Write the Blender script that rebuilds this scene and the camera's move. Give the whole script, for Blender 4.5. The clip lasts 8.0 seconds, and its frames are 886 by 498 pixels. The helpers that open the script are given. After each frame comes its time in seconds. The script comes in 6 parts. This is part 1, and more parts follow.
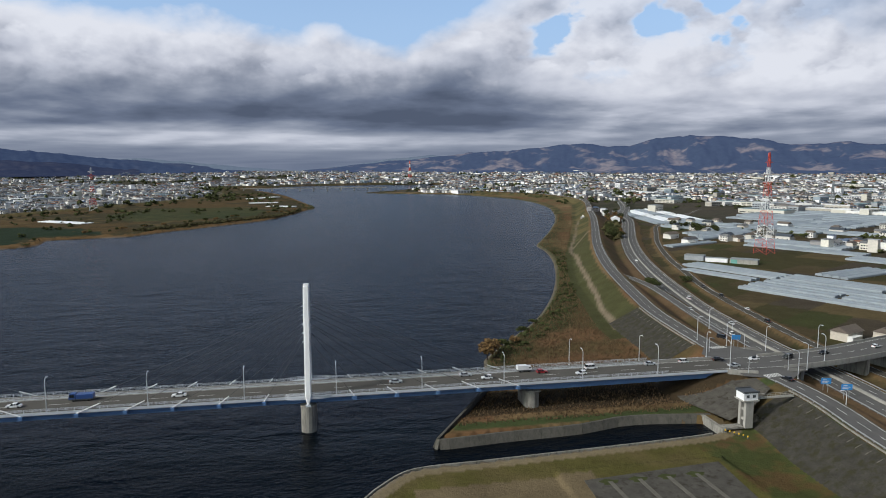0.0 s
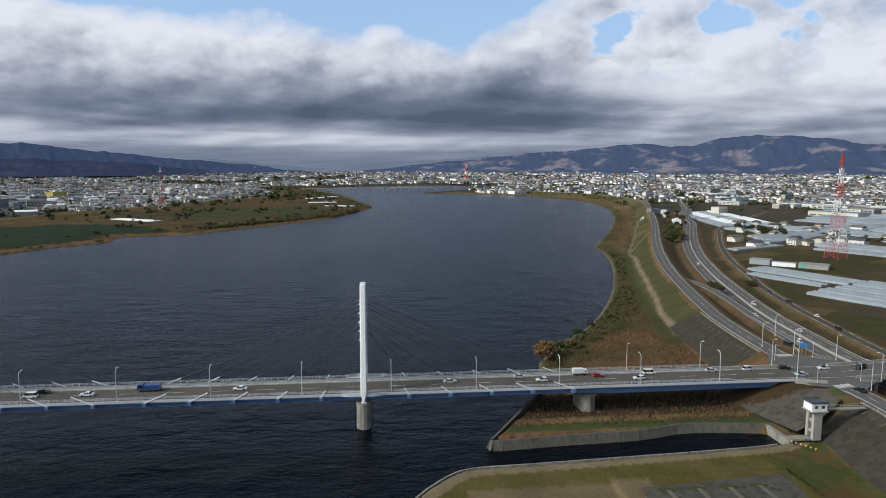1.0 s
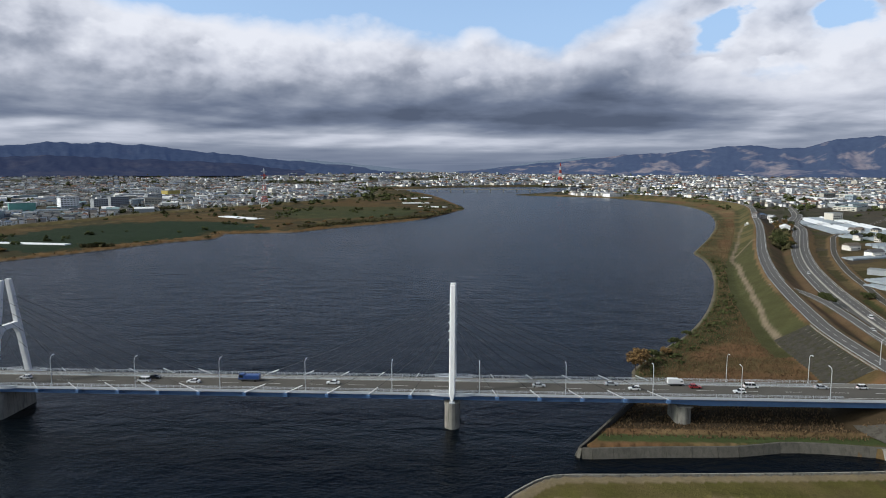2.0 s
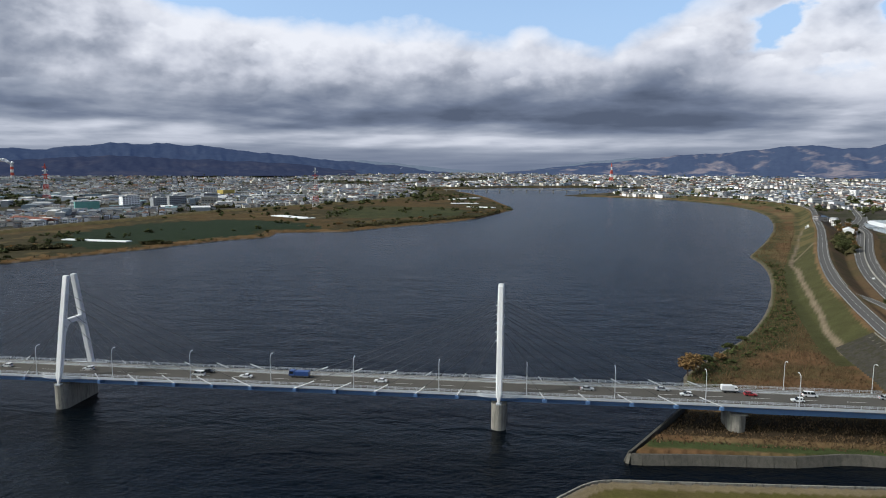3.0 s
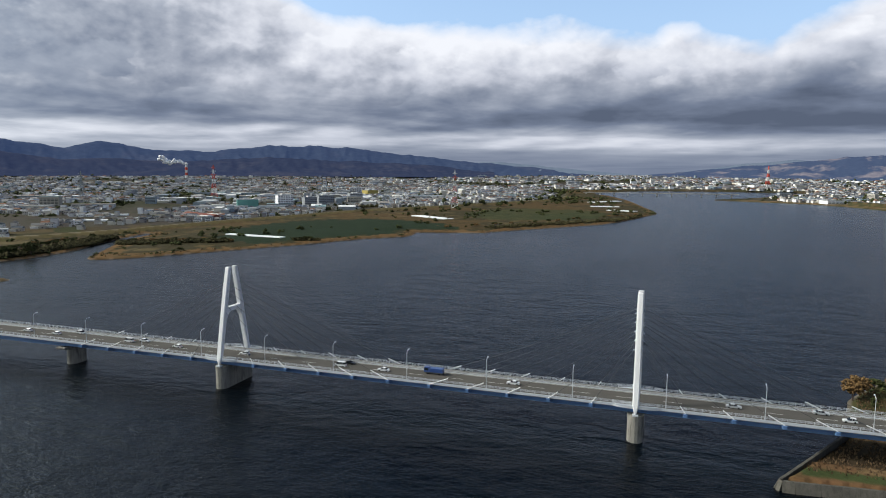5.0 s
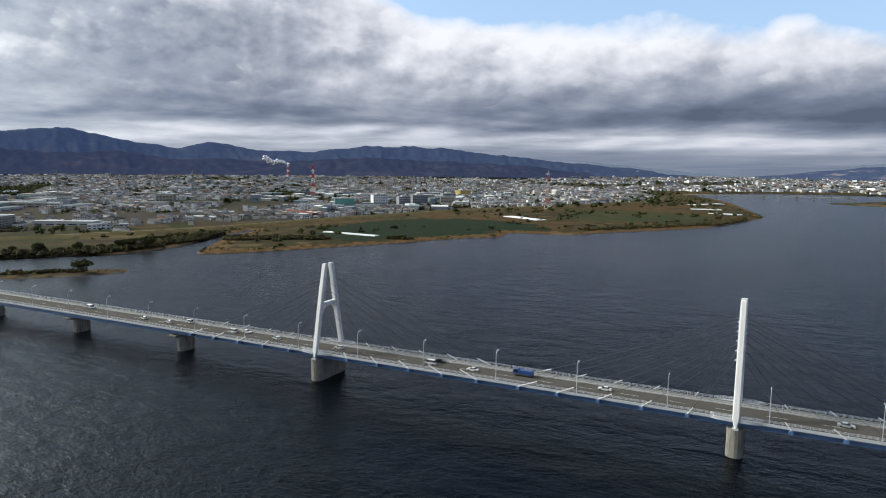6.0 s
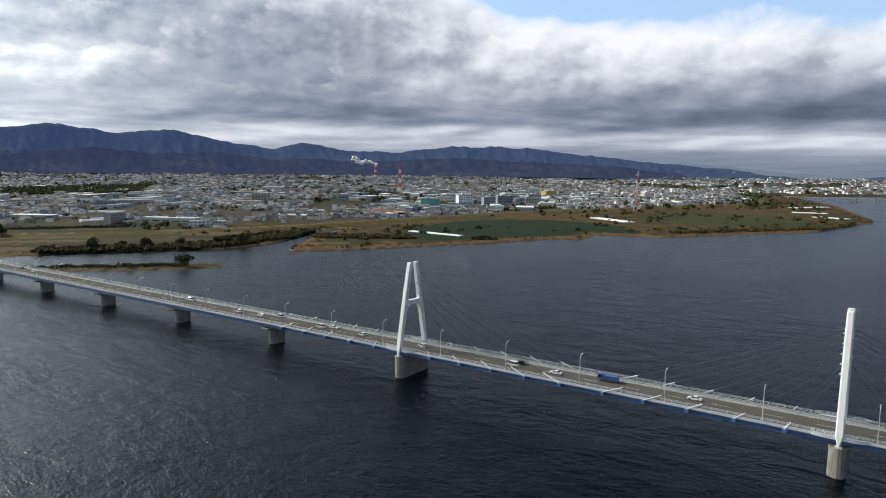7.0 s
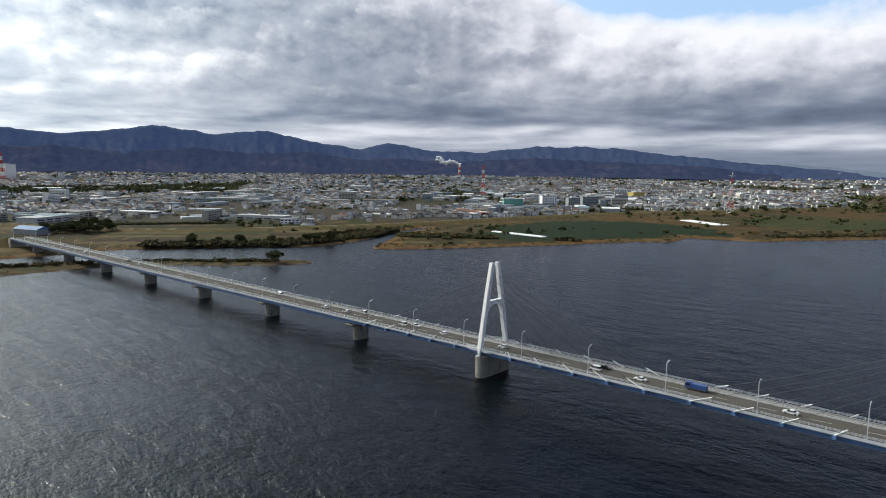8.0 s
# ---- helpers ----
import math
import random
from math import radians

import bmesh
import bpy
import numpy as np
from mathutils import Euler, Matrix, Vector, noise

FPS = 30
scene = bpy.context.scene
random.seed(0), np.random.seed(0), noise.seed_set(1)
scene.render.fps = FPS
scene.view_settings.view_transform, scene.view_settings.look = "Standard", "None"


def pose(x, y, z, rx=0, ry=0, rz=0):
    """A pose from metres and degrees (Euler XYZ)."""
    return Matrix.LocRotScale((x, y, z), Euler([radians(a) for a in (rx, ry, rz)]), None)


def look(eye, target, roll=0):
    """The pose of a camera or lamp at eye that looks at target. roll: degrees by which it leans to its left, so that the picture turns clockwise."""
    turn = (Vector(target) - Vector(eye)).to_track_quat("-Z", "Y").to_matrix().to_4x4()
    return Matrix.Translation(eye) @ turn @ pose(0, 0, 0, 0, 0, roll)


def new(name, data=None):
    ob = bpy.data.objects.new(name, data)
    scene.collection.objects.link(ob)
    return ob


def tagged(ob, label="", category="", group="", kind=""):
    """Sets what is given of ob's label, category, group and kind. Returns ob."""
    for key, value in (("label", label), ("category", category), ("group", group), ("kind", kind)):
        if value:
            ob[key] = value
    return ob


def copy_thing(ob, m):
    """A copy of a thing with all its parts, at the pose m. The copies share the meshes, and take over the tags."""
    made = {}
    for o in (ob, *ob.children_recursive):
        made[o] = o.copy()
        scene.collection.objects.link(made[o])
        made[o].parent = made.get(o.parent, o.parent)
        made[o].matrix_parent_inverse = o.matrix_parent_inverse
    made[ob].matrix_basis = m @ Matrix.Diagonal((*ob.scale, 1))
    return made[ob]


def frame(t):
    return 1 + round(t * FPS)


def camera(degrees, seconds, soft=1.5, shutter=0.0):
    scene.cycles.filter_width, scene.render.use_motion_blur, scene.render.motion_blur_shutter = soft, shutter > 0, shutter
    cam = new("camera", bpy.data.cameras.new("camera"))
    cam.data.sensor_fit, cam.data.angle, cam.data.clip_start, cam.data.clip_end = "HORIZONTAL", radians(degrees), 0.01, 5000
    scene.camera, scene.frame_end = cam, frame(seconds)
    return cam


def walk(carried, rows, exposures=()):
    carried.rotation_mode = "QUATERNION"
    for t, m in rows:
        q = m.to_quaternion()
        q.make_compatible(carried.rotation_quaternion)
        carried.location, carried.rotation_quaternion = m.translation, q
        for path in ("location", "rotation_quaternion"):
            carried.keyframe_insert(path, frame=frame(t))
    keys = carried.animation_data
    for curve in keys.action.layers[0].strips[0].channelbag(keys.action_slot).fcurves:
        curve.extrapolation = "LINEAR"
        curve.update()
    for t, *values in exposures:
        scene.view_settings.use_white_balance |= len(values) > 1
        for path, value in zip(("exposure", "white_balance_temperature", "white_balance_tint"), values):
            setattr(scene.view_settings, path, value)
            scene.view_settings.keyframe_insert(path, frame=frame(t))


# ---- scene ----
# the camera hovers at one place over the river bank and pans to the left
cam = camera(67.04, 8.0, soft=1.0)
EYE = 88.0
ROWS = [
    (0.0, 82.786, 0.170, -10.169),
    (0.5, 82.795, 0.165, -7.958),
    (1.0, 82.830, 0.107, -5.347),
    (1.5, 82.900, 0.000, -1.380),
    (2.0, 82.962, -0.133, 2.535),
    (3.5, 82.974, -0.196, 8.032),
    (4.0, 82.996, -0.226, 10.115),
    (4.5, 83.056, -0.306, 14.168),
    (6.0, 83.044, -0.595, 26.360),
    (6.5, 83.031, -0.669, 30.077),
    (7.0, 82.995, -0.686, 33.623),
    (7.5, 82.962, -0.707, 37.194),
    (8.0, 82.918, -0.784, 40.738),
]
walk(cam, [(t, pose(0, 0, EYE, rx, ry, rz)) for t, rx, ry, rz in ROWS], exposures=((0, -0.13, 6080, 12), (1.5, -0.06, 6080, 12), (4.5, 0.12, 6200, 11), (8, 0.20, 6300, 11)))

# ---- world, sun ----
SUN_AZ, SUN_EL = -105.0, 33.0      # degrees from +y towards +x, and above the horizon


def nodes_of(tree):
    n, l = tree.nodes, tree.links

    def mk(kind, **kw):
        node = n.new(kind)
        for key, value in kw.items():
            if key == "op":
                node.operation = value
            elif key == "blend":
                node.data_type = "RGBA"
                node.blend_type = value
            elif key == "clampit":
                node.use_clamp = value
        return node

    def put(sock, value):
        if hasattr(value, "is_output"):
            l.new(value, sock)
        else:
            sock.default_value = value

    def mth(op, a, b=0.0, c=0.0, clampit=False):
        node = mk("ShaderNodeMath", op=op, clampit=clampit)
        put(node.inputs[0], a), put(node.inputs[1], b), put(node.inputs[2], c)
        return node.outputs[0]

    def mix(fac, a, b, blend="MIX"):
        node = mk("ShaderNodeMix", blend=blend)
        put(node.inputs[0], fac), put(node.inputs[6], a), put(node.inputs[7], b)
        return node.outputs[2]

    def ramp(fac, stops):
        node = mk("ShaderNodeValToRGB")
        put(node.inputs[0], fac)
        els = node.color_ramp.elements
        while len(els) < len(stops):
            els.new(0.5)
        for e, (pos, col) in zip(els, stops):
            e.position = pos
            e.color = (col, col, col, 1) if isinstance(col, (int, float)) else (*col, 1)
        return node.outputs[0]

    def fbm(vec, scale, detail=5.0, rough=0.55, distortion=0.0):
        node = mk("ShaderNodeTexNoise")
        if vec is not None:
            l.new(vec, node.inputs["Vector"])
        node.inputs["Scale"].default_value = scale
        node.inputs["Detail"].default_value = detail
        node.inputs["Roughness"].default_value = rough
        node.inputs["Distortion"].default_value = distortion
        return node.outputs[0]

    return mk, put, mth, mix, ramp, fbm


def build_sky():
    world = bpy.data.worlds.new("sky")
    scene.world = world
    world.use_nodes = True
    tree = world.node_tree
    tree.nodes.clear()
    mk, put, mth, mix, ramp, fbm = nodes_of(tree)
    out, bg = mk("ShaderNodeOutputWorld"), mk("ShaderNodeBackground")
    sky = mk("ShaderNodeTexSky")
    sky.sky_type, sky.sun_disc = "NISHITA", False
    sky.sun_elevation, sky.sun_rotation = radians(SUN_EL), radians(SUN_AZ)
    tc = mk("ShaderNodeTexCoord").outputs["Generated"]
    sep = mk("ShaderNodeSeparateXYZ")
    put(sep.inputs[0], tc)
    x, y, z = sep.outputs
    up = mth("MAXIMUM", z, 0.0)
    high = mth("MULTIPLY", mth("ARCSINE", mth("MINIMUM", up, 0.9999)), 57.2958)     # degrees above the horizon
    round_ = mth("MULTIPLY", mth("ARCTAN2", x, y), 57.2958)                        # degrees from +y towards +x

    # lumps twice as wide as high overhead, long thin bars near the horizon
    bar = mth("MULTIPLY", mth("LOGARITHM", mth("ADD", high, 1.0), math.e), 3.2)

    def field(du, dv, seed):
        comb = mk("ShaderNodeCombineXYZ")
        put(comb.inputs[0], mth("MULTIPLY_ADD", round_, 1 / 7.5, du)), put(comb.inputs[1], mth("ADD", bar, dv))
        comb.inputs[2].default_value = seed
        return comb.outputs[0]

    def near_field(du, dv, seed):
        """The same without flattening, for the heaps that stand high."""
        comb = mk("ShaderNodeCombineXYZ")
        put(comb.inputs[0], mth("MULTIPLY_ADD", round_, 1 / 4.6, du)), put(comb.inputs[1], mth("MULTIPLY_ADD", high, 1 / 3.0, dv))
        comb.inputs[2].default_value = seed
        return comb.outputs[0]

    def heap(vec):
        """Density with rounded, cauliflower-like lumps in several sizes."""
        vor = mk("ShaderNodeTexVoronoi")
        vor.feature, vor.normalize = "SMOOTH_F1", True
        off = mk("ShaderNodeVectorMath")
        off.operation = "MULTIPLY_ADD"
        bend = mk("ShaderNodeTexNoise")
        put(bend.inputs["Vector"], vec)
        bend.inputs["Scale"].default_value, bend.inputs["Detail"].default_value = 1.3, 4.0
        put(off.inputs[0], bend.outputs["Color"]), put(off.inputs[2], vec)
        off.inputs[1].default_value = (0.5, 0.5, 0.0)
        put(vor.inputs["Vector"], off.outputs[0])
        for key, value in (("Scale", 1.0), ("Detail", 3.0), ("Roughness", 0.45), ("Lacunarity", 2.3), ("Smoothness", 0.7)):
            vor.inputs[key].default_value = value
        lump = mth("SUBTRACT", 1.0, mth("MULTIPLY", vor.outputs["Distance"], 1.5))
        return mth("ADD", mth("MULTIPLY", fbm(vec, 0.80, 8, 0.50, 0.15), 0.60), mth("MULTIPLY", lump, 0.40))

    tall = mth("DIVIDE", mth("SUBTRACT", high, 4.0), 5.0, clampit=True)
    flat = mth("SUBTRACT", 1.0, tall)
    dense = mth("ADD", mth("MULTIPLY", heap(field(0, 0, 1.7)), flat), mth("MULTIPLY", heap(near_field(0, 0, 6.1)), tall))
    shaded = mth("ADD", mth("MULTIPLY", heap(field(-0.20, 0.30, 1.7)), flat), mth("MULTIPLY", heap(near_field(-0.16, 0.26, 6.1)), tall))
    relief = mth("SUBTRACT", dense, shaded)
    broad = fbm(field(3.1, 0.7, 5.2), 0.30, 3, 0.5, 0.0)
    sway = fbm(field(7.4, 0.2, 9.5), 0.22, 3, 0.5, 0.0)

    def by_angle(stops, span=(-90.0, 90.0), of=None):
        """A value that changes with the direction round, or with the height."""
        lo, hi = span
        return ramp(mth("DIVIDE", mth("SUBTRACT", round_ if of is None else of, lo), hi - lo, clampit=True), [((a - lo) / (hi - lo), v) for a, v in stops])
    west = by_angle([(-44, 1.0), (-18, 0.0)])
    east = by_angle([(12, 0.0), (24, 1.0)])

    # clear sky, pale towards the horizon
    pale = by_angle([(0, 1.0), (6, 0.95), (11, 0.6), (22, 0.05)], (0, 40), high)
    clear = mix(pale, mix(1.0, sky.outputs[0], (0.18, 0.18, 0.18, 1), "MULTIPLY"), (0.40, 0.57, 0.80, 1))
    # upper limit of the cloud bank, as shares of twenty degrees
    limit = mth("MULTIPLY", by_angle([(-90, 0.8), (-38, 0.78), (-31, 0.70), (-27, 0.62), (-18, 0.58), (-9, 0.57), (-5.5, 0.545), (0.3, 0.575), (7, 0.475), (10.5, 0.55), (14, 0.66), (19, 0.76), (60, 0.80)]), 20.0)
    room = mth("MULTIPLY_ADD", mth("SUBTRACT", dense, 0.47), 5.5, mth("SUBTRACT", limit, high))
    gap = mth("MAXIMUM", mth("SUBTRACT", 0.475, mth("MULTIPLY_ADD", mth("SUBTRACT", dense, 0.47), 0.75, fbm(field(1.3, 2.6, 3.9), 0.42, 3, 0.5, 0.0))), 0.0)
    room = mth("SUBTRACT", room, mth("MULTIPLY", mth("MULTIPLY", gap, by_angle([(3.5, 0.0), (7, 90.0)], (0, 40), high)), east))
    cover = ramp(mth("DIVIDE", room, mth("MULTIPLY_ADD", east, 6.0, 1.5), clampit=True), [(0.0, 0.0), (0.35, 0.55), (1.0, 1.0)])
    rim = mth("SUBTRACT", 1.0, mth("DIVIDE", room, 4.5, clampit=True))
    # light and dark layers by height
    level = mth("MULTIPLY_ADD", mth("SUBTRACT", sway, 0.5), by_angle([(0, 0.3), (3, 2.2), (8, 6.0)], (0, 20), high), high)
    level = mth("MULTIPLY_ADD", mth("SUBTRACT", dense, 0.47), by_angle([(1, 0.6), (8, 2.4)], (0, 20), high), level)
    mid = by_angle([(0, 0.34), (1.2, 0.40), (1.9, 0.60), (2.5, 0.62), (3.0, 0.38), (3.8, 0.25), (5.0, 0.33), (6.3, 0.50), (8.0, 0.70), (10.0, 0.80), (13, 0.74)], (0, 16), level)
    lhs = by_angle([(0, 0.42), (1.2, 0.48), (2.0, 0.60), (3.0, 0.60), (3.8, 0.44), (5.0, 0.40), (6.2, 0.46), (7.6, 0.52), (9.0, 0.46), (11.0, 0.42), (14, 0.46)], (0, 16), level)
    rhs = by_angle([(0, 0.40), (1.5, 0.46), (2.4, 0.66), (3.4, 0.60), (5.0, 0.72), (7.0, 0.90), (9.0, 0.88), (11.0, 0.78), (14, 0.72)], (0, 16), level)
    lit = mth("ADD", mth("MULTIPLY", lhs, west), mth("MULTIPLY", mid, mth("SUBTRACT", 1.0, west)))
    lit = mth("ADD", mth("MULTIPLY", rhs, east), mth("MULTIPLY", lit, mth("SUBTRACT", 1.0, east)))
    fade = by_angle([(0.8, 0.25), (3.0, 1.0)], (0, 20), high)
    lit = mth("MULTIPLY_ADD", mth("MULTIPLY", relief, fade), 1.1, lit)
    lit = mth("MULTIPLY_ADD", mth("MULTIPLY", mth("SUBTRACT", broad, 0.5), fade), 0.9, lit)
    lit = mth("MULTIPLY_ADD", rim, 0.22, lit)
    cloud = ramp(lit, [(0.10, (0.095, 0.117, 0.165)), (0.30, (0.165, 0.196, 0.262)), (0.50, (0.315, 0.345, 0.405)), (0.70, (0.57, 0.59, 0.64)), (0.95, (0.84, 0.845, 0.86))])
    col = mix(cover, clear, cloud)
    # nearer heaps before the bank, bright along the lit side
    front = heap(near_field(11.3, 4.4, 2.2))
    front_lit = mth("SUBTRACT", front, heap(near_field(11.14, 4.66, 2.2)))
    edge = ramp(mth("MULTIPLY_ADD", mth("SUBTRACT", broad, 0.5), 0.35, front), [(0.485, 0.0), (0.515, 0.8), (0.60, 0.95)])
    edge = mth("MULTIPLY", mth("MULTIPLY", edge, by_angle([(4.2, 0.0), (6.5, 0.75), (13, 0.75)], (0, 20), mth("MULTIPLY_ADD", mth("SUBTRACT", sway, 0.5), 5.0, high))), ramp(mth("DIVIDE", room, 3.0, clampit=True), [(0.2, 0.0), (1.0, 1.0)]))
    tone = mth("MULTIPLY_ADD", front_lit, 1.8, mth("MULTIPLY_ADD", lit, 0.88, 0.03))
    tone = mth("MULTIPLY_ADD", mth("SUBTRACT", front, 0.55), -0.6, tone)
    sheet = ramp(tone, [(0.10, (0.105, 0.127, 0.175)), (0.30, (0.175, 0.203, 0.265)), (0.50, (0.325, 0.35, 0.405)), (0.70, (0.58, 0.595, 0.64)), (0.95, (0.84, 0.845, 0.86))])
    col = mix(edge, col, sheet)
    # over and behind the view: torn grey cloud, thicker overhead
    veil = mth("ADD", mth("MULTIPLY", dense, 0.6), mth("MULTIPLY", broad, 0.4))
    torn = ramp(veil, [(0.44, 0.35), (0.54, 1.0)])
    grey = by_angle([(-85, 1.0), (-28, 0.0)])
    col = mix(mth("MULTIPLY", torn, by_angle([(15, 0.0), (22, 0.95)], (0, 40), high)), col, mix(grey, (0.13, 0.155, 0.22, 1), (0.33, 0.34, 0.32, 1)))
    col = mix(by_angle([(21, 0.0), (30, 0.85)], (0, 40), high), col, mix(grey, (0.042, 0.072, 0.155, 1), (0.46, 0.48, 0.42, 1)))
    # the veiled sun lights the clouds round it
    sun_way = mk("ShaderNodeCombineXYZ")
    for i, q in enumerate((math.sin(radians(SUN_AZ)) * math.cos(radians(SUN_EL)), math.cos(radians(SUN_AZ)) * math.cos(radians(SUN_EL)), math.sin(radians(SUN_EL)))):
        sun_way.inputs[i].default_value = q
    dot = mk("ShaderNodeVectorMath")
    dot.operation = "DOT_PRODUCT"
    put(dot.inputs[0], tc), put(dot.inputs[1], sun_way.outputs[0])
    halo = mth("POWER", mth("MAXIMUM", dot.outputs["Value"], 0.0), 5.0)
    comb3 = mk("ShaderNodeCombineXYZ")
    for i, q in enumerate((5.5, 5.4, 4.4)):
        put(comb3.inputs[i], mth("MULTIPLY_ADD", halo, q, 1.0))
    col = mix(1.0, col, comb3.outputs[0], "MULTIPLY")
    put(bg.inputs[0], col)
    bg.inputs[1].default_value = 1.0
    put(out.inputs[0], bg.outputs[0])


build_sky()
sun = new("sun", bpy.data.lights.new("sun", "SUN"))
sun.data.energy, sun.data.angle, sun.data.color = 3.1, radians(8), (1.0, 0.93, 0.84)
az, el = radians(SUN_AZ), radians(SUN_EL)
sun.matrix_world = look((math.sin(az) * math.cos(el) * 900, math.cos(az) * math.cos(el) * 900, math.sin(el) * 900), (0, 0, 0))

# ---- materials ----
MATS = {}


def material(name, base, rough=0.8, metal=0.0, spread=0.25, scale=1.0, bump=0.0, fine=8.0, island=0.0, stain=0.0, attr="", random_object=0.0, patch=None):
    """A surface with variation at two scales: broad patches and fine grain, in metres."""
    m = bpy.data.materials.new(name)
    m.use_nodes = True
    tree = m.node_tree
    bsdf = tree.nodes["Principled BSDF"]
    mk, put, mth, mix, ramp, fbm = nodes_of(tree)
    pos = mk("ShaderNodeNewGeometry")
    broad = fbm(pos.outputs["Position"], 0.11 * scale, 5, 0.6)
    grain = fbm(pos.outputs["Position"], fine * 0.15 * scale, 4, 0.65)
    if attr:
        a = mk("ShaderNodeAttribute")
        a.attribute_name = attr
        col = a.outputs["Color"]
    else:
        col = (*base, 1)
    value = mth("ADD", mth("MULTIPLY", broad, 1.2), mth("MULTIPLY", grain, 0.8))
    value = mth("MULTIPLY_ADD", mth("SUBTRACT", value, 1.0), spread * 2.2, 1.0)
    if island:
        value = mth("MULTIPLY", value, mth("MULTIPLY_ADD", mth("SUBTRACT", pos.outputs["Random Per Island"], 0.5), island, 1.0))
    if random_object:
        info = mk("ShaderNodeObjectInfo")
        value = mth("MULTIPLY", value, mth("MULTIPLY_ADD", mth("SUBTRACT", info.outputs["Random"], 0.5), random_object, 1.0))
    comb = mk("ShaderNodeCombineXYZ")
    for i in range(3):
        put(comb.inputs[i], value)
    col = mix(1.0, col, comb.outputs[0], "MULTIPLY")
    if patch:
        spots = ramp(fbm(pos.outputs["Position"], 0.16 * scale, 6, 0.68, 0.4), [(patch[1], 0.0), (patch[1] + 0.14, 1.0)])
        col = mix(spots, col, (*patch[0], 1))
    if stain:
        vec = mk("ShaderNodeMapping")
        put(vec.inputs[0], pos.outputs["Position"])
        vec.inputs["Scale"].default_value = (0.9, 0.9, 0.12)
        streak = ramp(fbm(vec.outputs[0], 0.9, 5, 0.65), [(0.48, 0.0), (0.68, 1.0)])
        col = mix(mth("MULTIPLY", streak, stain), col, (0.035, 0.035, 0.032, 1))
    put(bsdf.inputs["Base Color"], col)
    bsdf.inputs["Roughness"].default_value = rough
    bsdf.inputs["Metallic"].default_value = metal
    bsdf.inputs["Specular IOR Level"].default_value = 0.06 if rough > 0.85 else 0.2 if rough > 0.55 else 0.5
    if bump:
        b = mk("ShaderNodeBump")
        b.inputs["Strength"].default_value = 0.6
        b.inputs["Distance"].default_value = bump
        put(b.inputs["Height"], grain)
        put(bsdf.inputs["Normal"], b.outputs[0])
    MATS[name] = m
    return m


def palette(name, colours, rough=0.75, by_object=False):
    """Paint that differs from piece to piece: one of several colours for each loose piece of a mesh."""
    m = bpy.data.materials.new(name)
    m.use_nodes = True
    tree = m.node_tree
    bsdf = tree.nodes["Principled BSDF"]
    mk, put, mth, mix, ramp, fbm = nodes_of(tree)
    pos = mk("ShaderNodeNewGeometry")
    pick = mk("ShaderNodeObjectInfo").outputs["Random"] if by_object else pos.outputs["Random Per Island"]
    node = mk("ShaderNodeValToRGB")
    node.color_ramp.interpolation = "CONSTANT"
    put(node.inputs[0], pick)
    els = node.color_ramp.elements
    while len(els) < len(colours):
        els.new(0.5)
    for i, (e, c) in enumerate(zip(els, colours)):
        e.position, e.color = i / len(colours), (*c, 1)
    grain = fbm(pos.outputs["Position"], 0.5, 4, 0.6)
    value = mth("MULTIPLY_ADD", mth("SUBTRACT", grain, 0.5), 0.5, 1.0)
    comb = mk("ShaderNodeCombineXYZ")
    for i in range(3):
        put(comb.inputs[i], value)
    put(bsdf.inputs["Base Color"], mix(1.0, node.outputs[0], comb.outputs[0], "MULTIPLY"))
    bsdf.inputs["Roughness"].default_value = rough
    bsdf.inputs["Specular IOR Level"].default_value = 0.14
    MATS[name] = m
    return m


material("ground", (0.1, 0.1, 0.08), 0.95, spread=0.35, scale=0.8, bump=0.5, attr="cover")
material("white_paint", (0.74, 0.75, 0.76), 0.45, spread=0.06, scale=2, stain=0.08)
material("rail_paint", (0.46, 0.49, 0.53), 0.5, spread=0.08, scale=2)
material("blue_paint", (0.085, 0.17, 0.34), 0.45, spread=0.12, scale=2)
material("concrete", (0.24, 0.23, 0.205), 0.9, spread=0.25, scale=3, bump=0.02, stain=0.65)
material("pale_concrete", (0.30, 0.29, 0.265), 0.9, spread=0.2, scale=2, bump=0.02, stain=0.25)
material("revetment", (0.044, 0.041, 0.035), 0.95, spread=0.5, scale=2.5, bump=0.08, stain=0.4, patch=((0.034, 0.032, 0.018), 0.48))
material("quay_concrete", (0.088, 0.083, 0.072), 0.95, spread=0.35, scale=3, bump=0.03, stain=0.5)
material("asphalt", (0.100, 0.097, 0.095), 0.9, spread=0.18, scale=1.5)
material("bridge_asphalt", (0.085, 0.080, 0.073), 0.9, spread=0.15, scale=1.5)
material("old_asphalt", (0.070, 0.065, 0.057), 0.92, spread=0.4, scale=2.5, patch=((0.038, 0.034, 0.026), 0.52))
material("kerb_concrete", (0.115, 0.108, 0.092), 0.9, spread=0.3, scale=3)
material("pavement", (0.15, 0.145, 0.135), 0.9, spread=0.15, scale=2)
material("line_paint", (0.62, 0.62, 0.60), 0.7, spread=0.2, scale=4)
material("cable", (0.035, 0.036, 0.04), 0.5, spread=0.1)
material("lamp_metal", (0.55, 0.57, 0.60), 0.4, 0.3, spread=0.05)
material("guard_steel", (0.30, 0.31, 0.32), 0.6, 0.2, spread=0.1)
material("dark_steel", (0.05, 0.055, 0.06), 0.5, spread=0.1)
material("red_steel", (0.48, 0.075, 0.05), 0.6, spread=0.1)
material("white_steel", (0.70, 0.70, 0.69), 0.6, spread=0.1)
